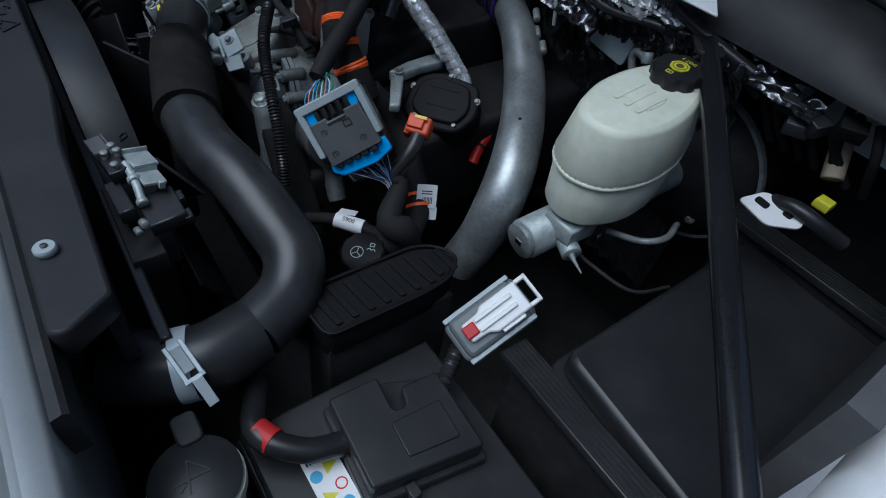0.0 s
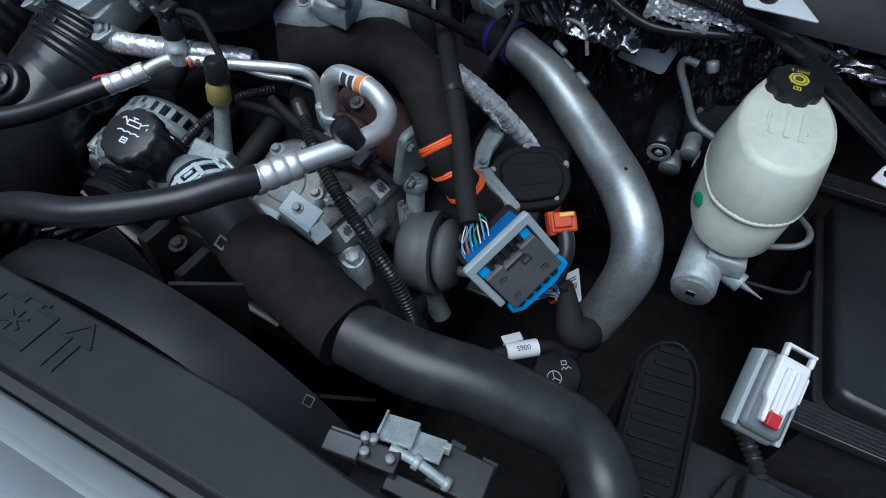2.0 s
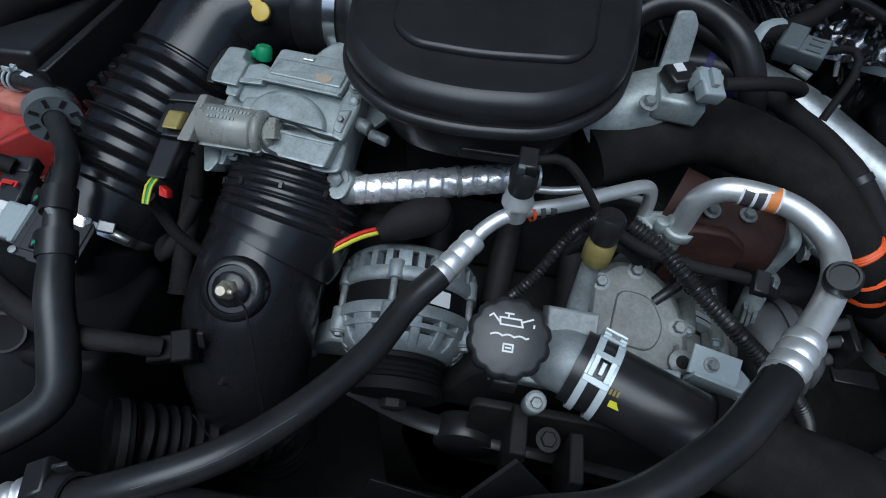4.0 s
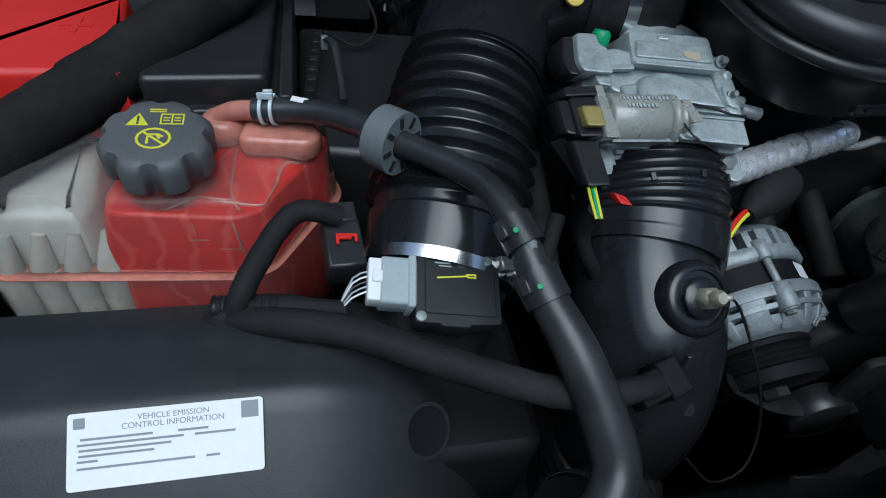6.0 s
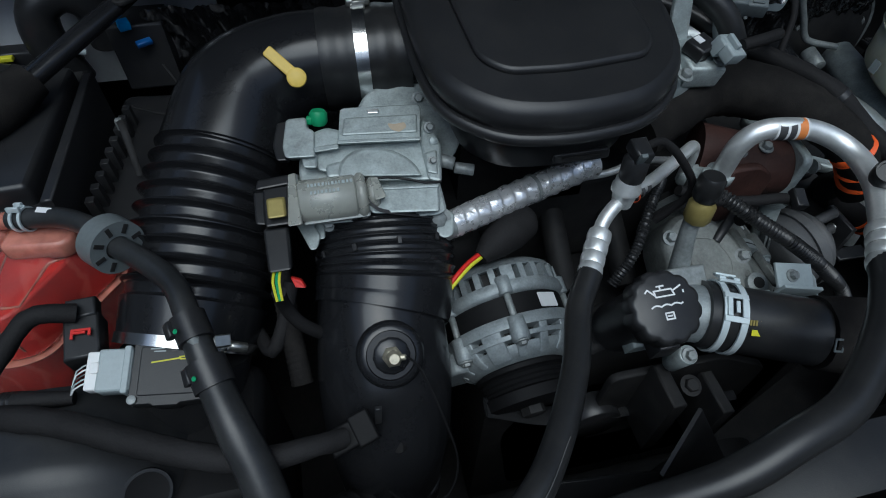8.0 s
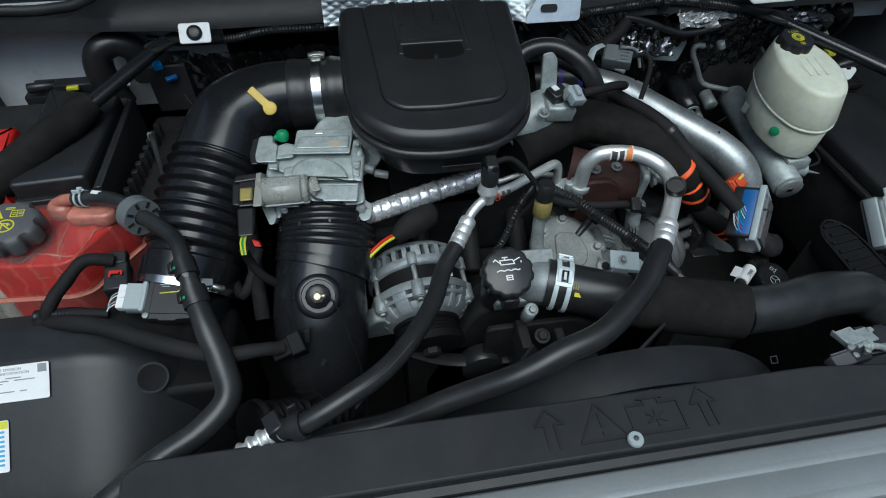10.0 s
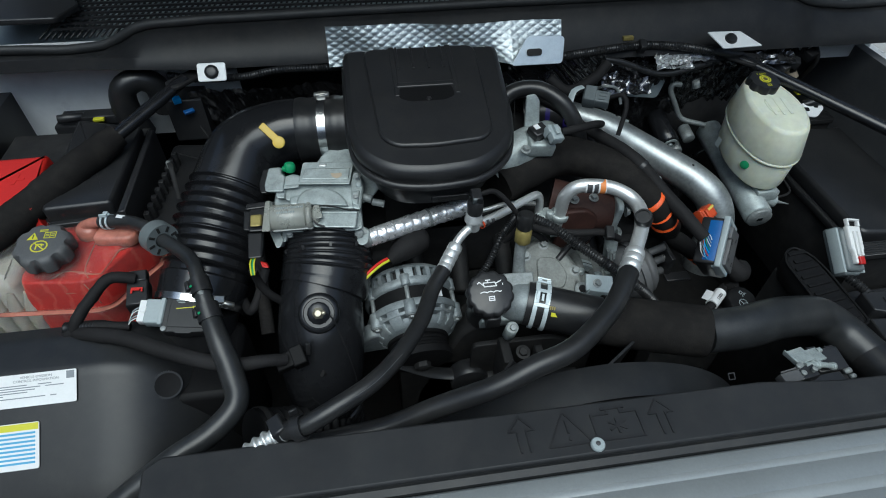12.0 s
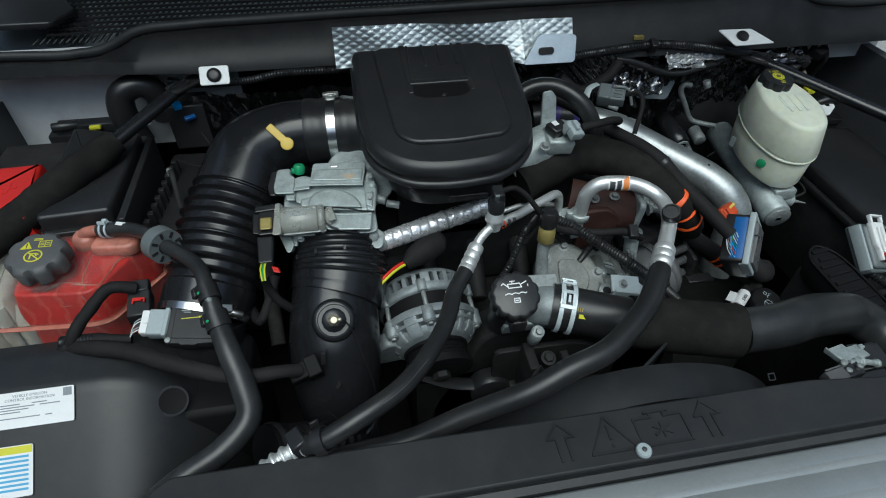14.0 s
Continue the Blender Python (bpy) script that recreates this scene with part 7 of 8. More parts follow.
part("latch_rod", join(sweep([(0.392, 0.102, 1.108), (0.425, 0.104, 1.101), (0.462, 0.102, 1.090)], 0.0058, 12), cyl((0.420, 0.104, 1.102), (0.428, 0.104, 1.1005), 0.009), cyl((0.458, 0.102, 1.091), (0.466, 0.102, 1.089), 0.008)), "cast", lc, "dull steel latch rod")
part("lower_block", join(block(0.066, 0.050, 0.022, frame_at((0.470, 0.124, 1.062), (0, -0.1, 1), (1, 0.02, 0)), 0.003), block(0.020, 0.010, 0.014, frame_at((0.454, 0.152, 1.066), (0, -0.1, 1)), 0.002), block(0.020, 0.012, 0.014, frame_at((0.494, 0.150, 1.064), (0, -0.1, 1)), 0.002)), "plastic", lc)
part("front_block", block(0.070, 0.022, 0.022, frame_at((0.435, 0.080, 1.068), (0, -0.1, 1), (1, 0.05, 0)), 0.003), "plastic", lc)
part("steel_pin", join(cyl((0.486, 0.092, 1.078), (0.500, 0.094, 1.082), 0.006), cyl((0.494, 0.082, 1.076), (0.506, 0.084, 1.076), 0.005)), "castd", lc)
lc.location += Vector((-0.022, -0.006, 0.020))
lc.scale = (0.76, 0.76, 0.76)
part("support", slab(0.33, 0.50, 0.056, 0.10, 1.03, 1.065, 0.003), "dark", lc)
part("clip", strokes([[(-0.006, -0.006), (0.006, -0.006), (0.006, 0.006), (-0.006, 0.006), (-0.006, -0.006)]], 0.002, 0.003, frame_at((0.245, 0.115, 1.085), (0, -0.5, 0.85))), "plastic", lc)


# ---- coolant tank side ----
tk = thing("coolant_tank", (-0.75, 0.4, 0.95), "milky plastic coolant tank holding orange red coolant", "coolant tank")
TO = [(-0.905, 0.384), (-0.70, 0.370), (-0.676, 0.378), (-0.632, 0.448), (-0.612, 0.474), (-0.622, 0.510), (-0.67, 0.524), (-0.78, 0.534), (-0.905, 0.51)]
to = rounded(TO, 0.022, 4)
part("upper_shell", prism(inset(to, 0.003), 1.077, 1.152, 0.020, draft=0.008), "tank", tk)
part("weld_flange", prism(inset(to, -0.0015), 1.0748, 1.0762, 0.0004), "milk", tk)
part("lower_shell", prism(to, 0.93, 1.074, 0.02, draft=-0.002), "tank", tk)
part("raised_pad", prism(rounded([(-0.702, 0.452), (-0.640, 0.446), (-0.629, 0.462), (-0.640, 0.486), (-0.695, 0.492)], 0.010, 4), 1.140, 1.162, 0.008), "milk", tk)
part("spout_boss", lathe([(0.020, 1.140), (0.020, 1.158), (0.014, 1.164)], 24, Matrix.Translation((-0.716, 0.486, 0))), "milk", tk)
co = rounded([(-0.812, 0.392), (-0.70, 0.381), (-0.684, 0.388), (-0.644, 0.452), (-0.626, 0.476), (-0.634, 0.500), (-0.674, 0.513), (-0.78, 0.520), (-0.80, 0.45)], 0.02, 4)
liquid = prism(co, 0.94, 1.137, 0.018)
for v in liquid.verts:
    if v.co.x < -0.70:
        v.co.x -= (0.05 * (1.137 - v.co.z) / 0.197 - 0.01) * (-0.70 - v.co.x) / 0.12
# solid milky block whitens the left end seen through the clear shell
part("inner_pale_block", prism(rounded([(-0.897, 0.398), (-0.815, 0.392), (-0.800, 0.43), (-0.815, 0.510), (-0.897, 0.500)], 0.014), 0.95, 1.126, 0.014, draft=0.012), "haze", tk, "milky pale block inside the left of the tank")
for k in range(4):
    part("pale_block_rib", sweep([(-0.888 + k * 0.025, 0.398, 0.96), (-0.886 + k * 0.025, 0.397, 1.06), (-0.880 + k * 0.025, 0.405, 1.108)], [0.0125, 0.013, 0.005], 16), "haze", tk)
for run in ([(-0.705, 0.470), (-0.706, 0.430), (-0.705, 0.405), (-0.698, 0.390)], [(-0.756, 0.394), (-0.738, 0.404), (-0.707, 0.399), (-0.680, 0.396)], [(-0.680, 0.396), (-0.672, 0.425), (-0.664, 0.446), (-0.650, 0.452)]):
    part("baffle_edge", sweep([(x, y, 1.1375) for x, y in run], 0.0011, 6, 0.004), "milk", tk)
for run in ([(-0.778, 1.104), (-0.752, 1.107), (-0.730, 1.103), (-0.700, 1.102)], [(-0.735, 1.130), (-0.733, 1.105), (-0.728, 1.078)], [(-0.704, 1.132), (-0.701, 1.110), (-0.697, 1.085)]):
    part("baffle_edge", sweep([(x, 0.3815 - (x + 0.70) * 0.11, z) for x, z in run], 0.0011, 6, 0.004), "milk", tk)
part("coolant", liquid, "coolant", tk, "orange red coolant")
TC = frame_at((-0.755, 0.427, 1.158), (0.02, -0.12, 1))
part("filler_neck", lathe([(0.036, -0.020), (0.036, 0.010)], 28, TC), "tank", tk)
cp = part("cap", lathe([(0.036, 0.002), (0.0415, 0.005), (0.0415, 0.026), (0.037, 0.032), (0.030, 0.033)], 96, TC, lobes=8, depth=0.006), "dusty", tk, "dusty black lobed pressure cap with yellow print")
CT = TC @ Matrix.Translation((0, 0, 0.033))
part("warning_triangle", prism([(-0.021, 0.006), (-0.005, 0.006), (-0.013, 0.020)], 0, 0.0004, 0, CT), "yprint", cp)
part("triangle_mark", strokes([[(-0.013, 0.0155), (-0.013, 0.0105)], [(-0.013, 0.0085), (-0.013, 0.008)]], 0.0016, 0.0007, CT), "kprint", cp)
part("book_print", strokes([[(0.003, 0.008), (0.019, 0.008), (0.019, 0.019), (0.003, 0.019), (0.003, 0.008)], [(0.011, 0.008), (0.011, 0.019)], [(0.005, 0.015), (0.009, 0.015)], [(0.013, 0.015), (0.017, 0.015)], [(0.005, 0.012), (0.009, 0.012)], [(0.013, 0.012), (0.017, 0.012)]], 0.0011, 0.0004, CT), "yprint", cp)
part("forbidden_print", join(strokes([[(math.cos(k * 0.393) * 0.0115, math.sin(k * 0.393) * 0.0105 - 0.008) for k in range(17)], [(-0.008, -0.001), (0.008, -0.015)], [(-0.004, -0.013), (-0.004, -0.004), (0.002, -0.004), (0.004, -0.008)], [(0.003, -0.004), (0.006, -0.006)]], 0.0018, 0.0004, CT)), "yprint", cp)
part("print_bar", join(*[prism(rect(0.012, 0.0012, 0.0, 0.0245 - k * 0.0025), 0, 0.0004, 0, CT) for k in range(2)]), "yprint", cp)
part("spout", sweep([(-0.718, 0.486, 1.162), (-0.705, 0.482, 1.170), (-0.690, 0.4785, 1.1735), (-0.672, 0.474, 1.176)], 0.0088, 16), "milk", tk)
part("level_mark", strokes([[(-0.014, -0.006), (0.014, -0.006), (0.014, 0.006), (-0.014, 0.006)], [(-0.006, 0.006), (-0.006, 0)], [(0.002, -0.006), (0.002, 0.004)]], 0.0012, 0.001, frame_at((-0.725, 0.386, 1.118), (0, -0.95, 0.3))), "milk", tk)

ch = thing("coolant_hose", (-0.5, 0.25, 1.05), "black rubber coolant hose running over the intake duct", "hose")
CH = [(-0.687, 0.478, 1.174), (-0.640, 0.466, 1.181), (-0.606, 0.443, 1.186), (-0.582, 0.414, 1.191), (-0.547, 0.381, 1.196), (-0.514, 0.342, 1.199), (-0.499, 0.299, 1.191), (-0.488, 0.264, 1.173), (-0.472, 0.221, 1.156), (-0.458, 0.185, 1.131), (-0.454, 0.153, 1.108), (-0.486, 0.121, 1.094), (-0.539, 0.091, 1.085), (-0.608, 0.049, 1.063)]
part("hose", sweep(CH, [0.0105, 0.0105, 0.0105, 0.0105, 0.0105, 0.0105, 0.0108, 0.0135, 0.0155, 0.0165, 0.0165, 0.0165, 0.0165, 0.0165], 18), "hose", ch)
part("printed_mark", block(0.014, 0.006, 0.0006, frame_at((-0.648, 0.468, 1.1905), (0, -0.2, 1), (1, -0.3, 0.1)), 0), "paper", ch)
ring_c, ring_d = Vector((-0.576, 0.408, 1.192)), Vector((0.030, -0.030, 0.004)).normalized()
gm = part("grommet", band(ring_c - ring_d * 0.012, ring_c + ring_d * 0.010, 0.0115, 0.0145, 36), "grey", ch, "thick grey rubber grommet ring")
for k in range(8):
    a = k * math.pi / 4
    sx = ring_d.cross(Vector((0, 0, 1))).normalized()
    v = sx * math.cos(a) + ring_d.cross(sx) * math.sin(a)
    part("groove", block(0.004, 0.009, 0.001, frame_at(ring_c + ring_d * 0.0098 + v * 0.019, ring_d, v.cross(ring_d)), 0), "dark", gm)
for i, r in ((6, 0.0115), (7, 0.0135)):
    c, dd = Vector(CH[i]), (Vector(CH[i + 1]) - Vector(CH[i - 1])).normalized()
    hc = part("hose_clip", join(band(c - dd * 0.012, c + dd * 0.012, r, 0.0032, 28), block(0.014, 0.008, 0.008, frame_at(c + Vector((-0.012, -0.002, 0.004)), (-0.6, -0.3, 0.6), dd), 0.002)), "plastic", ch, "black plastic hose clip")
    part("paint_dot", lathe([(0.0022, 0), (0.0018, 0.0006)], 12, frame_at(c + Vector((-0.008, -0.010, 0.0140)), (-0.4, -0.4, 0.8))), "green", hc)
part("clip_link", sweep([Vector(CH[6]) + Vector((0.002, -0.012, 0.006)), Vector(CH[7]) + Vector((0.001, 0.012, 0.006))], 0.005, 8), "castd", ch)
spring_clamp((-0.681, 0.4765, 1.175), (-0.667, 0.473, 1.177), 0.0112, (0.1, 0.2, 1))

# air flow sensor on the outlet of the duct
MN = Vector((0.08, -0.30, 0.95)).normalized()
MM = frame_at((-0.535, 0.300, 1.131), MN, (1, -0.12, 0))
af = thing("air_flow_sensor", MM @ Vector((0, 0, -0.03)), "black air flow sensor with a grey plug", "sensor")
bx = part("case", join(prism(rounded([(-0.032, 0.028), (0.026, 0.027), (0.034, 0.018), (0.034, -0.027), (0.010, -0.029), (0.008, -0.031), (-0.012, -0.031), (-0.014, -0.029), (-0.033, -0.029)], 0.003), -0.018, 0.003, 0.0018, MM), prism(rounded(rect(0.056, 0.044, 0.002, 0.0), 0.003), 0.002, 0.0042, 0.001, MM)), "shroud", af)
part("yellow_mark", strokes([[(-0.016, 0.007), (0.008, 0.010)], [(0.007, 0.011), (0.014, 0.0115), (0.014, 0.009), (0.008, 0.009)]], 0.0013, 0.0003, MM @ Matrix.Translation((0, 0, 0.0042))), "yprint", bx)
part("square_print", prism(rect(0.006, 0.006, 0.003, 0.0195), 0.003, 0.0046, 0, MM), "kprint", bx)
part("print_bar", join(prism(rect(0.012, 0.0012, -0.012, 0.0195), 0.0042, 0.0045, 0, MM), prism(rect(0.010, 0.001, -0.010, 0.0170), 0.0042, 0.0045, 0, MM)), "lgrey", bx)
for x, y in ((-0.029, -0.025), (0.024, 0.024)):
    part("screw", lathe([(0.004, 0.002), (0.004, 0.0055), (0.003, 0.006)], 16, MM @ Matrix.Translation((x, y, 0))), "castd", af)
pg = part("plug", join(prism(rounded(rect(0.028, 0.038, -0.046, 0.002), 0.003), -0.014, 0.006, 0.002, MM), prism(rounded(rect(0.006, 0.042, -0.036, 0.002), 0.002), -0.015, 0.007, 0.001, MM)), "lgrey", af, "grey plug")
part("plug_end", join(prism(rounded(rect(0.012, 0.034, -0.063, 0.002), 0.002), -0.010, 0.005, 0.001, MM), prism(rounded(rect(0.008, 0.010, -0.062, 0.004), 0.002), 0.004, 0.007, 0.001, MM)), "whitepl", pg, "white plug end")
part("pedestal", prism(rounded(rect(0.05, 0.04), 0.004), -0.05, -0.016, 0.001, MM), "plastic", af)
for k in range(5):
    a = MM @ Vector((-0.068, -0.006 + k * 0.004, -0.002))
    part("wire", sweep([a, a + Vector((-0.012, -0.004, -0.002)), (-0.625, 0.295 + 0.001 * k, 1.118)], 0.0008, 5, 0.01), ("whitepl", "lgrey", "kprint")[k % 3], af)

lw = thing("wiring_loom", (-0.6, 0.28, 1.06), "black taped wiring loom along the intake cover", "wiring")
part("trunk", sweep([(-0.712, 0.303, 1.112), (-0.688, 0.292, 1.121), (-0.652, 0.278, 1.130), (-0.610, 0.261, 1.136), (-0.559, 0.237, 1.134), (-0.503, 0.214, 1.130), (-0.456, 0.204, 1.124), (-0.414, 0.209, 1.118), (-0.392, 0.217, 1.104)], [0.009, 0.0105, 0.0115, 0.0115, 0.0115, 0.011, 0.0105, 0.0095, 0.009], 16, crumple=0.0015), "tape", lw)
part("branch", sweep([(-0.702, 0.294, 1.108), (-0.691, 0.306, 1.137), (-0.675, 0.338, 1.147), (-0.657, 0.363, 1.156), (-0.640, 0.367, 1.156), (-0.621, 0.370, 1.146)], 0.0088, 14, crumple=0.001), "tape", lw)
part("branch", sweep([(-0.705, 0.302, 1.116), (-0.675, 0.300, 1.124), (-0.645, 0.297, 1.124), (-0.62, 0.296, 1.120)], [0.011, 0.010, 0.008, 0.006], 14, crumple=0.001), "tape", lw)
part("corrugated_end", sweep([(-0.712, 0.304, 1.122), (-0.69, 0.301, 1.125), (-0.665, 0.299, 1.126)], 0.0085, 14, 0.0014, rib=(0.0045, 0.0012, 0, 0.1)), "rubber", lw)
part("knot", sweep([(-0.722, 0.300, 1.106), (-0.708, 0.296, 1.116), (-0.698, 0.304, 1.122), (-0.706, 0.312, 1.112)], 0.009, 12), "tape", lw)
pk = part("connector", join(block(0.030, 0.044, 0.030, frame_at((-0.620, 0.356, 1.108), (0.1, -0.2, 1), (1, 0.1, 0)), 0.003), block(0.026, 0.02, 0.02, frame_at((-0.621, 0.381, 1.126), (0.1, -0.2, 1), (1, 0.1, 0)), 0.003)), "plastic", lw, "black connector")
part("red_lock", strokes([[(-0.008, -0.005), (-0.008, 0.004), (0.009, 0.004), (0.009, -0.002)], [(-0.008, 0.001), (0.004, 0.001)]], 0.0026, 0.002, frame_at((-0.616, 0.350, 1.1400), (0.1, -0.2, 1)) @ Matrix.Scale(0.85, 4)), "red", pk)
# near-black stands for the shade on this end connector
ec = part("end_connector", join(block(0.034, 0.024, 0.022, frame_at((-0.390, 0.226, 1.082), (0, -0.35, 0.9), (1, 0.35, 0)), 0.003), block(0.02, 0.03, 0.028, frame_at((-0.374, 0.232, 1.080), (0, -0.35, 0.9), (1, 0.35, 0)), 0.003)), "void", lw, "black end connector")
part("tab", block(0.006, 0.004, 0.022, frame_at((-0.360, 0.230, 1.092), (0.1, 0.2, 1)), 0.001), "plastic", ec)
part("lead", sweep([(-0.345, 0.215, 1.06), (-0.32, 0.235, 1.03), (-0.30, 0.25, 0.98)], 0.006, 10), "tape", lw)

# grey intake cover with the labels: a hump that falls to the front and to the engine
SX0, SX1, SY0, SY1 = -0.95, -0.485, 0.03, 0.315


def hump(x, y):
    t = (y - SY0) / (SY1 - SY0)
    crest = 1.122 - 0.69 * max(0.0, 0.232 - y) - 0.5 * max(0.0, y - 0.285) ** 1.0 * 0.6
    s = max(0.0, (x + 0.70) / 0.215)
    drop = 0.21 * s ** 4 + 0.07 * max(0.0, x + 0.64)
    return crest - drop


def hump_mesh():
    bm = bmesh.new()
    nx, ny = 44, 30
    top, bot = [], []
    for i in range(nx + 1):
        x = SX0 + (SX1 - SX0) * i / nx
        top.append([bm.verts.new((x, SY0 + (SY1 - SY0) * j / ny, hump(x, SY0 + (SY1 - SY0) * j / ny))) for j in range(ny + 1)])
        bot.append([bm.verts.new((x, SY0 + (SY1 - SY0) * j / ny, 0.80)) for j in range(ny + 1)])
    for i in range(nx):
        for j in range(ny):
            bm.faces.new((top[i][j], top[i + 1][j], top[i + 1][j + 1], top[i][j + 1]))
            bm.faces.new((bot[i][j], bot[i][j + 1], bot[i + 1][j + 1], bot[i + 1][j]))
    for i in range(nx):
        bm.faces.new((top[i][0], bot[i][0], bot[i + 1][0], top[i + 1][0]))
        bm.faces.new((top[i][ny], top[i + 1][ny], bot[i + 1][ny], bot[i][ny]))
    for j in range(ny):
        bm.faces.new((top[0][j], top[0][j + 1], bot[0][j + 1], bot[0][j]))
        bm.faces.new((top[nx][j], bot[nx][j], bot[nx][j + 1], top[nx][j + 1]))
    bmesh.ops.recalc_face_normals(bm, faces=bm.faces)
    return bm


ic = thing("intake_cover", (-0.72, 0.18, 0.8), "dark grey grained plastic intake cover with a label", "cover")
part("shell", hump_mesh(), "shroud", ic)
dm = Vector((-0.566, 0.215, hump(-0.566, 0.215) + 0.003))
dn = Vector((0.45, -0.55, 0.75)).normalized()
part("dimple_rim", band(dm - dn * 0.012, dm + dn * 0.0005, 0.0175, 0.003, 32), "shroud", ic)
# near-black disc on the surface stands for the dimple's shaded hollow
part("dimple_shade", lathe([(0.0176, -0.01), (0.0176, 0.0012), (0.012, 0.0004)], 28, frame_at(dm, dn)), "void", ic)
LN = Vector((0.0, -0.57, 0.82)).normalized()
LBL = frame_at((-0.732, 0.211, 1.1105), LN, (1, 0, 0)) @ Matrix.Scale(0.8, 4)
lb = thing("emission_label", LBL @ Vector((0, 0, 0)), "white printed emission label stuck on the intake cover", "label")
sheet = part("sheet", prism(rounded(rect(0.140, 0.056), 0.003, 3), 0, 0.0006, 0, LBL), "paper", lb)
letters("VEHICLE EMISSION", 0.0062, LBL @ Matrix.Translation((0.004, 0.0215, 0.0007)), "gprint", sheet)
letters("CONTROL INFORMATION", 0.0062, LBL @ Matrix.Translation((0.004, 0.0155, 0.0007)), "gprint", sheet)
part("print_bar", join(*[prism(rect(w, 0.0017, x, y), 0.0006, 0.0009, 0, LBL) for x, y, w in ((-0.036, 0.0085, 0.05), (0.018, 0.0085, 0.022), (-0.026, 0.0045, 0.074), (0.034, 0.0045, 0.03), (-0.030, 0.0005, 0.064), (-0.036, -0.0035, 0.052), (-0.056, -0.0075, 0.014), (-0.022, -0.0125, 0.082), (0.032, -0.0125, 0.01))]), "gprint", sheet)
part("square_code_patch", prism(rect(0.013, 0.013, 0.060, 0.0195), 0.0006, 0.0009, 0, LBL), "gprint", sheet)
part("emblem_square", prism(rounded(rect(0.008, 0.008, -0.062, 0.0205), 0.001, 2), 0.0006, 0.0009, 0, LBL), "gprint", sheet)
LB2 = frame_at((-0.80, 0.150, 1.0675), LN, (1, 0, 0))
lb2 = thing("caution_label", LB2 @ Vector((0, 0, 0)), "blue and white caution label with a yellow head", "label")
sh2 = part("sheet", prism(rounded(rect(0.15, 0.062), 0.003, 3), 0, 0.0006, 0, LB2), "paper", lb2)
part("yellow_head", prism(rect(0.148, 0.009, 0, 0.0255), 0.0006, 0.0009, 0, LB2), "yprint", sh2)
part("print_bar", join(*[prism(rect(0.140, 0.0028, 0, 0.017 - k * 0.0056), 0.0006, 0.0009, 0, LB2) for k in range(8)]), "bprint", sh2)

# battery on the tank side
b2 = thing("battery", (-0.76, 0.63, 0.9), "black battery box with a red terminal cover", "battery")
part("case", slab(-0.93, -0.672, 0.515, 0.775, 0.85, 1.16, 0.008), "dark", b2)
part("lid", prism(rounded([(-0.783, 0.505), (-0.676, 0.512), (-0.672, 0.735), (-0.80, 0.775)], 0.008), 1.155, 1.187, 0.005), "plastic", b2)
part("lid_ledge", prism(rounded([(-0.78, 0.495), (-0.668, 0.502), (-0.665, 0.745), (-0.80, 0.785)], 0.008), 1.15, 1.160, 0.002), "plastic", b2)
rd = part("red_cover", prism(rounded([(-0.955, 0.49), (-0.786, 0.498), (-0.808, 0.66), (-0.955, 0.655)], 0.008), 1.12, 1.193, 0.010, draft=0.008), "red", b2, "bright red terminal cover")
part("plus_mark", strokes([[(-0.012, 0), (0.012, 0)], [(0, -0.012), (0, 0.012)]], 0.006, 0.0012, Matrix.Translation((-0.845, 0.585, 1.1925))), "red", rd)
part("side_rail", slab(-0.667, -0.655, 0.50, 0.74, 1.06, 1.175, 0.003), "plastic", b2)
bx2 = thing("control_module", (-0.79, 0.82, 1.1), "grey black control module beside the battery", "module")
part("case", slab(-0.86, -0.70, 0.79, 0.85, 1.02, 1.165, 0.006), "plastic", bx2)
part("connector", join(slab(-0.80, -0.73, 0.785, 0.81, 1.165, 1.185, 0.003), cyl((-0.80, 0.80, 1.178), (-0.845, 0.79, 1.180), 0.009)), "plastic", bx2)
part("wire", sweep([(-0.74, 0.79, 1.18), (-0.71, 0.785, 1.185), (-0.67, 0.79, 1.175)], 0.004, 8), "lgrey", bx2)
part("yellow_clip", block(0.02, 0.008, 0.006, Matrix.Translation((-0.765, 0.78, 1.178)), 0.001), "yprint", bx2)
hb = thing("bulkhead_grommet", (-0.69, 0.82, 1.15), "black rubber grommet boot at the firewall", "grommet")
part("boot", sweep([(-0.70, 0.80, 1.13), (-0.712, 0.795, 1.19), (-0.705, 0.80, 1.232), (-0.675, 0.81, 1.245), (-0.65, 0.82, 1.225), (-0.648, 0.83, 1.17)], [0.024, 0.026, 0.024, 0.022, 0.024, 0.026], 20), "rubber", hb)
fz = thing("relay_block", (-0.60, 0.79, 1.15), "black relay block with bright blue clips", "relay")
part("base", slab(-0.63, -0.56, 0.775, 0.83, 1.12, 1.215, 0.004), "plastic", fz)
part("clip", block(0.014, 0.010, 0.014, frame_at((-0.605, 0.772, 1.212), (0.2, -0.3, 1), (1, 0.5, 0)), 0.002), "blue", fz, "bright blue clip")
part("clip", block(0.020, 0.008, 0.008, frame_at((-0.588, 0.768, 1.190), (0.2, -0.3, 1), (1, 0.6, 0)), 0.002), "dblue", fz, "bright blue clip")
part("wire", sweep([(-0.57, 0.75, 1.17), (-0.555, 0.735, 1.13), (-0.58, 0.725, 1.11), (-0.62, 0.72, 1.13)], 0.002, 6), "dark", fz)
sv = thing("air_box_latch", (-0.63, 0.60, 1.1), "grey spring latch on the side of the air box", "latch")
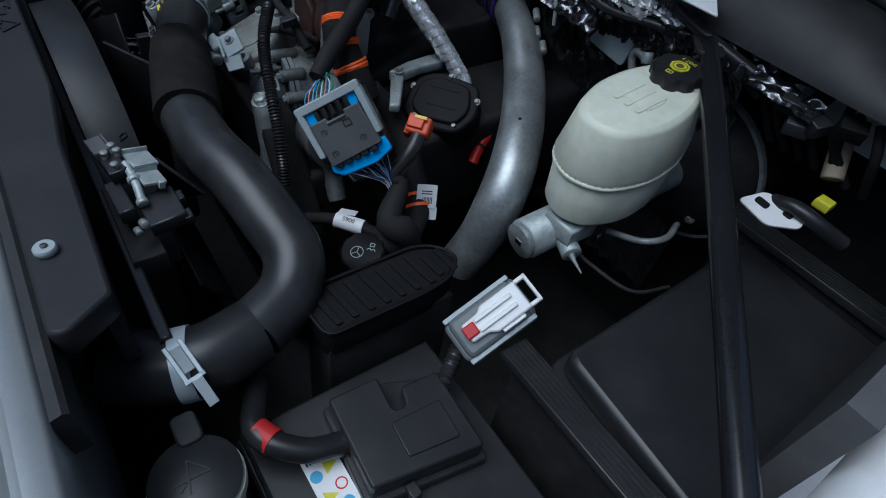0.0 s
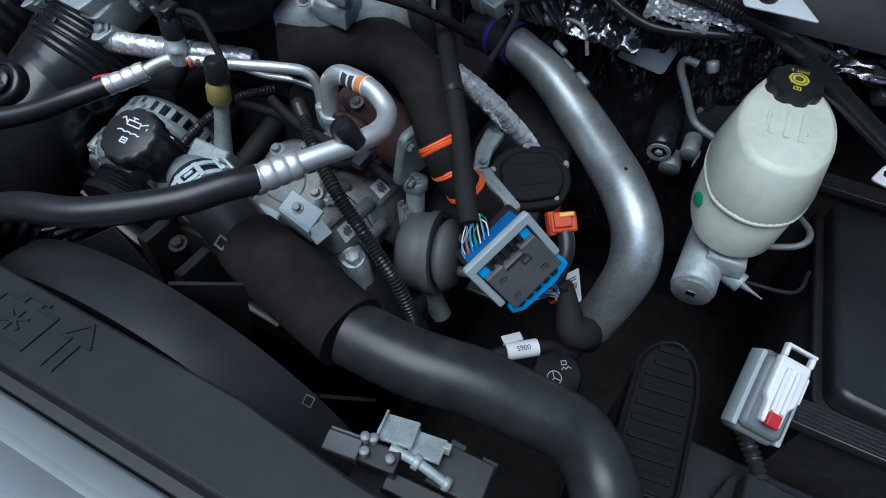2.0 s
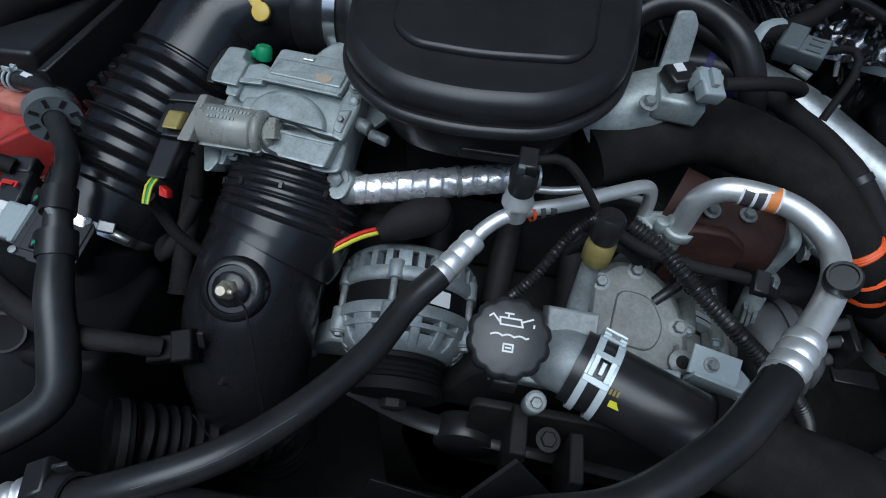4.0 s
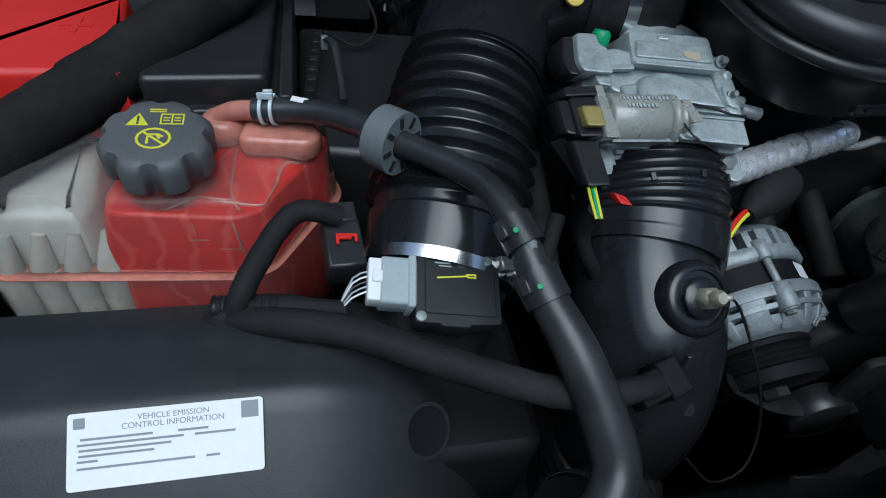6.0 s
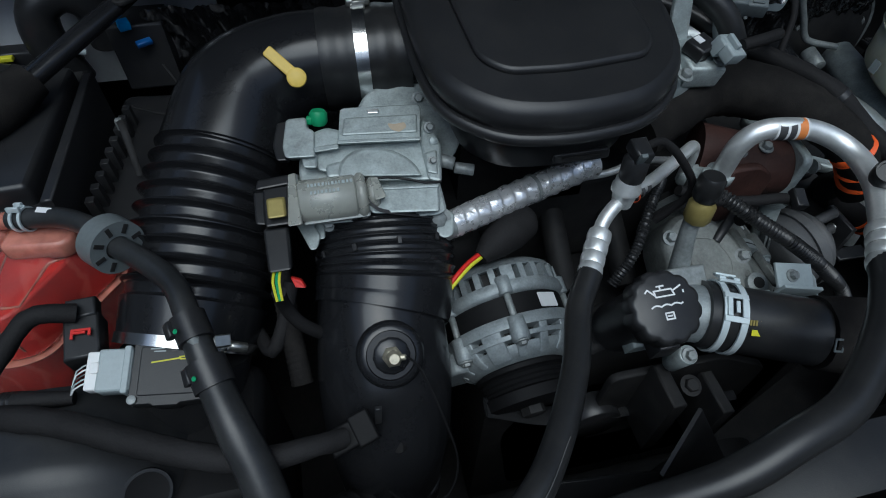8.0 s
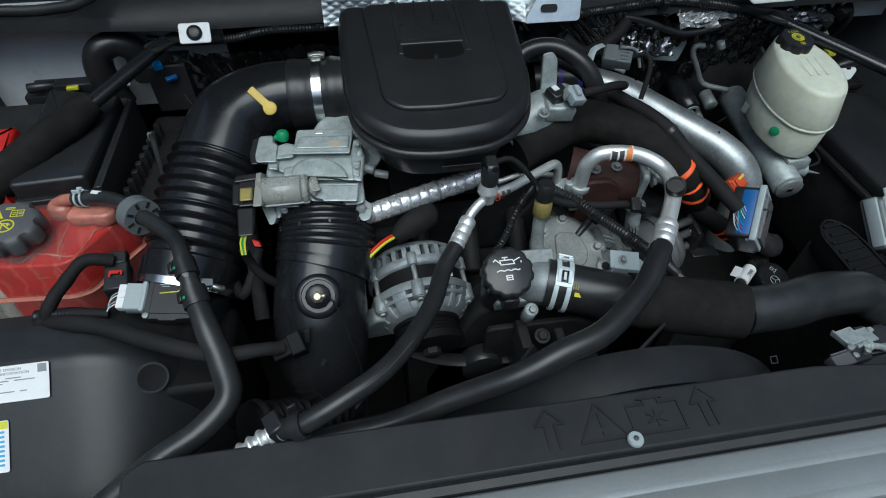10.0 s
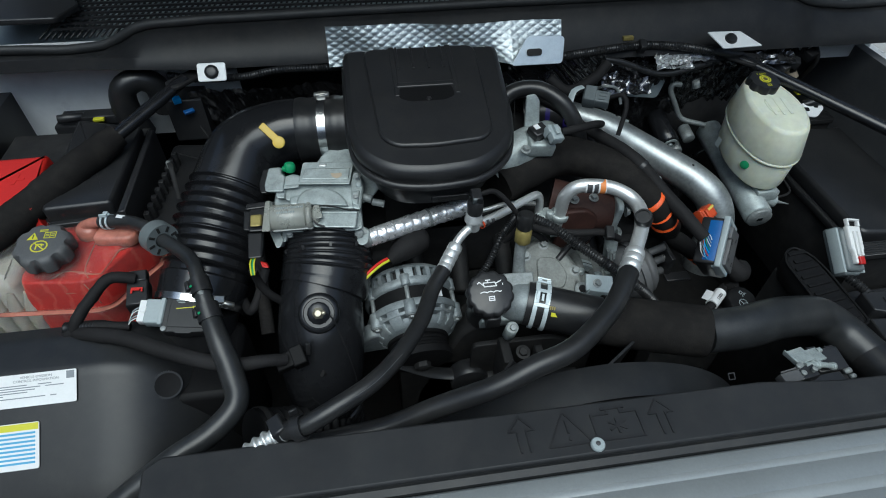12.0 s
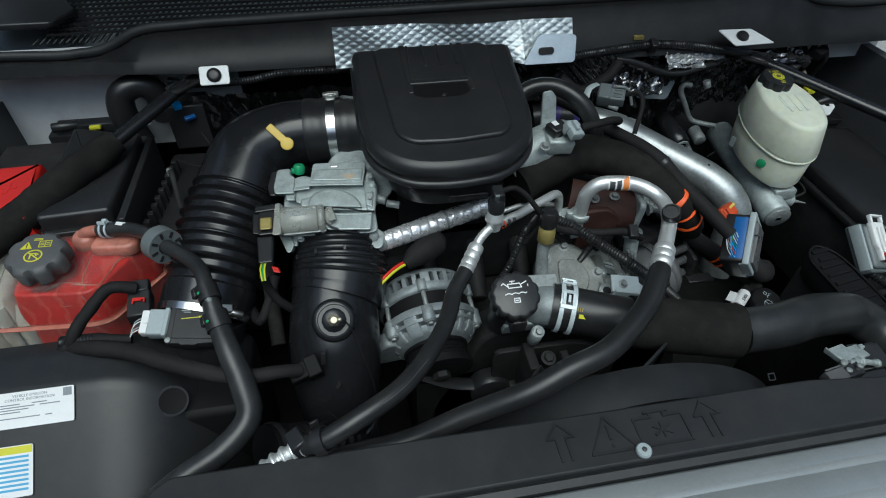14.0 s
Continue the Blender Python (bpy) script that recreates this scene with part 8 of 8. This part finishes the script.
part("arm", sweep([(-0.620, 0.66, 1.15), (-0.612, 0.64, 1.155), (-0.606, 0.615, 1.13), (-0.604, 0.60, 1.11)], 0.0045, 10, flat=0.5), "dark", sv)
part("hook", block(0.008, 0.008, 0.016, Matrix.Translation((-0.622, 0.662, 1.137)), 0.002), "castd", sv)
la = thing("air_filter_box", (-0.6, 0.55, 0.9), "black plastic air filter box below the intake duct", "air box")
part("body", prism(rounded([(-0.655, 0.52), (-0.48, 0.5), (-0.44, 0.78), (-0.655, 0.80)], 0.02), 0.85, 1.10, 0.01), "plastic", la)
for k in range(9):
    part("side_rib", slab(-0.650 + 0.002 * k, -0.640 + 0.002 * k, 0.54 + k * 0.022, 0.55 + k * 0.022, 0.95, 1.13, 0.001), "plastic", la)
# outlet box and the low hose below take near-black, standing for shade there
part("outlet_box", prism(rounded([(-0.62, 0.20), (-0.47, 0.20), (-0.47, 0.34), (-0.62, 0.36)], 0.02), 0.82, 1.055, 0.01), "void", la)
rb = thing("rubber_bellows_hose", (-0.43, 0.18, 0.9), "black ribbed rubber hose low at the front", "hose")
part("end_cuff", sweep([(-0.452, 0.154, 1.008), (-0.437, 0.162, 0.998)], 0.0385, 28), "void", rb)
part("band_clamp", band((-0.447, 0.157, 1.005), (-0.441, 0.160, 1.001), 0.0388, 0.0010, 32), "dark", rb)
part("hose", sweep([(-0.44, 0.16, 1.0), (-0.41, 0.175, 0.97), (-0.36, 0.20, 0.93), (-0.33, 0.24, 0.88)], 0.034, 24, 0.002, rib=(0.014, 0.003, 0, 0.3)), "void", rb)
wt = thing("woven_conduit", (-0.45, 0.4, 1.1), "black braided conduit beside the throttle valve", "conduit")
part("conduit", sweep([(-0.452, 0.60, 1.17), (-0.448, 0.52, 1.175), (-0.440, 0.44, 1.15), (-0.435, 0.36, 1.10), (-0.43, 0.30, 1.06)], 0.011, 12, 0.0022, rib=(0.006, 0.0006, 0, 0.5)), "foam", wt)
part("conduit", sweep([(-0.470, 0.36, 1.08), (-0.455, 0.33, 1.085), (-0.44, 0.35, 1.10), (-0.425, 0.38, 1.13)], 0.0075, 12), "tape", wt)

# ---- along the cowl ----
fo = thing("foil_heat_shield", (-0.07, 0.75, 1.3), "embossed silver foil heat shield over the cowl lip", "heat shield")


def foil_mesh():
    bm = bmesh.new()
    nx, nz = 380, 56
    rows = []
    for i in range(nx + 1):
        u = i / nx
        x = -0.300 + 0.456 * u
        wav = 0.0022 * math.sin(u * 7.0 + 0.6)
        col = []
        for j in range(nz + 1):
            v = j / nz
            z = 1.284 + 0.064 * v - 0.006 * u + wav * v
            y = 0.744 + 0.030 * v + (0.003 * math.sin(u * 14 + v * 3))
            if u > 0.70:
                y -= 0.018 * (1 - v) * min(1, (u - 0.70) / 0.08)
            gx, gz = (x * 91), (z * 166)
            em = abs(math.sin(math.pi * (gx + gz) * 0.5)) * abs(math.sin(math.pi * (gx - gz) * 0.5))
            y -= 0.0009 * em
            col.append(bm.verts.new((x, y, z)))
        rows.append(col)
    for a, b in zip(rows, rows[1:]):
        for j in range(nz):
            bm.faces.new((a[j], b[j], b[j + 1], a[j + 1]))
    geom = bmesh.ops.solidify(bm, geom=bm.faces[:], thickness=0.0012)
    return bm


part("sheet", foil_mesh(), "shield", fo)
part("flap", prism(rounded([(-0.045, -0.02), (0.06, -0.02), (0.065, 0.03), (-0.01, 0.034)], 0.008), 0, 0.0015, 0.0004, frame_at((0.092, 0.7215, 1.300), (0.05, -0.85, 0.5))), "shield", fo)
part("hole", prism(rounded(rect(0.030, 0.013), 0.006, 4), 0, 0.0022, 0, frame_at((0.094, 0.7205, 1.304), (0.05, -0.85, 0.5))), "dark", fo)
hn = thing("cowl_harness", (0.35, 0.78, 1.26), "black corrugated harness running along the cowl", "wiring")
part("conduit", sweep([(0.12, 0.755, 1.268), (0.22, 0.775, 1.268), (0.30, 0.785, 1.270), (0.37, 0.79, 1.270), (0.46, 0.785, 1.262), (0.56, 0.775, 1.245), (0.64, 0.79, 1.225)], 0.0085, 12, 0.0018, rib=(0.0055, 0.0009, 0, 0.4)), "rubber", hn)
part("clip", block(0.012, 0.022, 0.024, frame_at((0.347, 0.786, 1.262), (0, -0.5, 1)), 0.002), "plastic", hn)
part("conduit", sweep([(-0.20, 0.79, 1.262), (-0.30, 0.785, 1.262), (-0.40, 0.78, 1.265), (-0.47, 0.79, 1.25), (-0.56, 0.80, 1.245), (-0.62, 0.82, 1.245)], 0.007, 12, 0.0018, rib=(0.0055, 0.0009, 0.1, 0.6)), "rubber", hn)
part("lead", sweep([(0.20, 0.79, 1.255), (0.30, 0.775, 1.245), (0.40, 0.765, 1.215), (0.50, 0.775, 1.225), (0.58, 0.79, 1.23), (0.66, 0.80, 1.20)], 0.0065, 10), "rubber", hn)
part("lead", sweep([(0.14, 0.74, 1.235), (0.18, 0.72, 1.215), (0.24, 0.74, 1.23), (0.27, 0.76, 1.25)], 0.011, 12), "tape", hn)
part("yellow_clip", block(0.022, 0.008, 0.008, Matrix.Translation((0.322, 0.80, 1.279)), 0.001), "ybrass", hn)
bp2 = thing("brake_pipe", (0.24, 0.8, 1.1), "thin bright metal pipes in front of the firewall film", "pipe", )
for k in range(5):
    part("pipe", sweep([(0.05 + k * 0.03, 0.80, 1.235), (0.06 + k * 0.032, 0.805, 1.16), (0.07 + k * 0.03, 0.80, 1.08)], 0.0022, 8), "steel", bp2)
for k, (x, y, z) in enumerate(((0.29, 0.76, 1.13), (0.32, 0.75, 1.12), (0.27, 0.77, 1.15))):
    part("fitting", cyl((x, y, z), (x + 0.022, y - 0.016, z - 0.004), 0.006, 10), "castd", bp2)
part("pipe", sweep([(0.26, 0.80, 1.16), (0.28, 0.77, 1.19), (0.31, 0.765, 1.185), (0.325, 0.76, 1.15)], 0.0032, 8), "castd", bp2)
fs = thing("foil_scrap", (0.45, 0.8, 1.2), "crumpled bright foil insulation at the firewall edge", "insulation")


def crumpled(cx, cy, cz, w, h, seed, nrm):
    bm = bmesh.new()
    nx, ny = 26, 16
    m = frame_at((cx, cy, cz), nrm)
    rows = [[bm.verts.new(m @ Vector(((i / nx - 0.5) * w, (j / ny - 0.5) * h, 0.014 * noise.noise(Vector((i * 0.31 + seed, j * 0.37, seed)))))) for j in range(ny + 1)] for i in range(nx + 1)]
    for a, b in zip(rows, rows[1:]):
        for j in range(ny):
            bm.faces.new((a[j], b[j], b[j + 1], a[j + 1]))
    bmesh.ops.solidify(bm, geom=bm.faces[:], thickness=0.001)
    return bm


part("sheet", crumpled(0.47, 0.80, 1.245, 0.12, 0.05, 3, (0, -0.6, 0.8)), "foil", fs)
part("sheet", crumpled(0.655, 0.80, 1.235, 0.16, 0.06, 7, (0.1, -0.6, 0.8)), "mat", fs, "shiny black film")


def pleated(x0, x1, z0, z1, y, seed):
    """A thin upright film pulled into sharp slanting folds."""
    rng = random.Random(seed)
    folds = []
    u = x0 - 0.05
    while u < x1 + 0.09:
        folds.append((u, rng.uniform(0.0025, 0.006), rng.uniform(0.003, 0.008), rng.uniform(0.75, 1.25)))
        u += rng.uniform(0.008, 0.028)
    bm = bmesh.new()
    nx, nz = 150, 40
    rows = []
    for i in range(nx + 1):
        x = x0 + (x1 - x0) * i / nx
        col = []
        for j in range(nz + 1):
            z = z0 + (z1 - z0) * j / nz
            lift = 0.004 * noise.noise(Vector((x * 25, z * 25, seed)))
            for c, w, h, k in folds:
                lift += h * max(0.0, 1 - abs(x + k * (z - z1) * 0.9 - c) / w)
            col.append(bm.verts.new((x, y - lift + 0.12 * (z1 - z), z)))
        rows.append(col)
    for a, b in zip(rows, rows[1:]):
        for j in range(nz):
            bm.faces.new((a[j], b[j], b[j + 1], a[j + 1]))
    bmesh.ops.solidify(bm, geom=bm.faces[:], thickness=0.001)
    return bm


part("sheet", pleated(0.06, 0.27, 1.165, 1.262, 0.772, 4), "mat", fs, "shiny black pleated film")
part("sheet", crumpled(0.335, 0.790, 1.205, 0.12, 0.09, 12, (0.1, -0.75, 0.66)), "mat", fs, "wrinkled silvery black film")
part("sheet", crumpled(0.43, 0.775, 1.238, 0.09, 0.035, 5, (0.1, -0.6, 0.8)), "foil", fs)
kn = thing("wiring_cluster", (0.74, 0.84, 1.2), "dark wiring cluster with small red connectors", "wiring")
rng = random.Random(11)
for k in range(7):
    x = 0.66 + 0.022 * k
    part("lead", sweep([(x, 0.83 + rng.uniform(-0.02, 0.02), 1.235), (x + rng.uniform(-0.03, 0.03), 0.81, 1.20), (x + 0.03, 0.84, 1.14)], 0.006, 8), "tape", kn)
for x, z, c in ((0.70, 1.205, "plastic"), (0.735, 1.198, "plastic"), (0.772, 1.212, "void"), (0.72, 1.185, "kprint")):
    part("connector", block(0.03, 0.022, 0.02, frame_at((x, 0.80, z), (0.1, -0.3, 1), (1, rng.uniform(-0.5, 0.5), 0)), 0.002), c, kn)
part("tan_sleeve", cyl((0.762, 0.848, 1.185), (0.785, 0.822, 1.148), 0.013), "tan", kn)
part("yellow_clip", block(0.02, 0.018, 0.014, Matrix.Translation((0.80, 0.80, 1.12)), 0.003), "yprint", kn)
part("white_bracket", join(prism(rounded([(-0.035, -0.02), (0.01, -0.025), (0.04, 0.0), (0.03, 0.02), (-0.02, 0.012)], 0.008), 0, 0.004, 0.001, frame_at((0.772, 0.722, 1.128), (0.1, -0.4, 0.9)))), "whitepl", kn, "white plastic bracket")
WBM = frame_at((0.772, 0.722, 1.1325), (0.1, -0.4, 0.9))
for x, y, w, h in ((-0.012, -0.006, 0.018, 0.010), (0.018, 0.002, 0.012, 0.008)):
    part("bracket_hole", prism(rounded(rect(w, h, x, y), 0.004), -0.001, 0.0004, 0, WBM), "void", kn)
part("black_handle", sweep([(0.765, 0.735, 1.130), (0.79, 0.732, 1.140), (0.82, 0.738, 1.135), (0.85, 0.76, 1.12)], 0.010, 10), "plastic", kn)
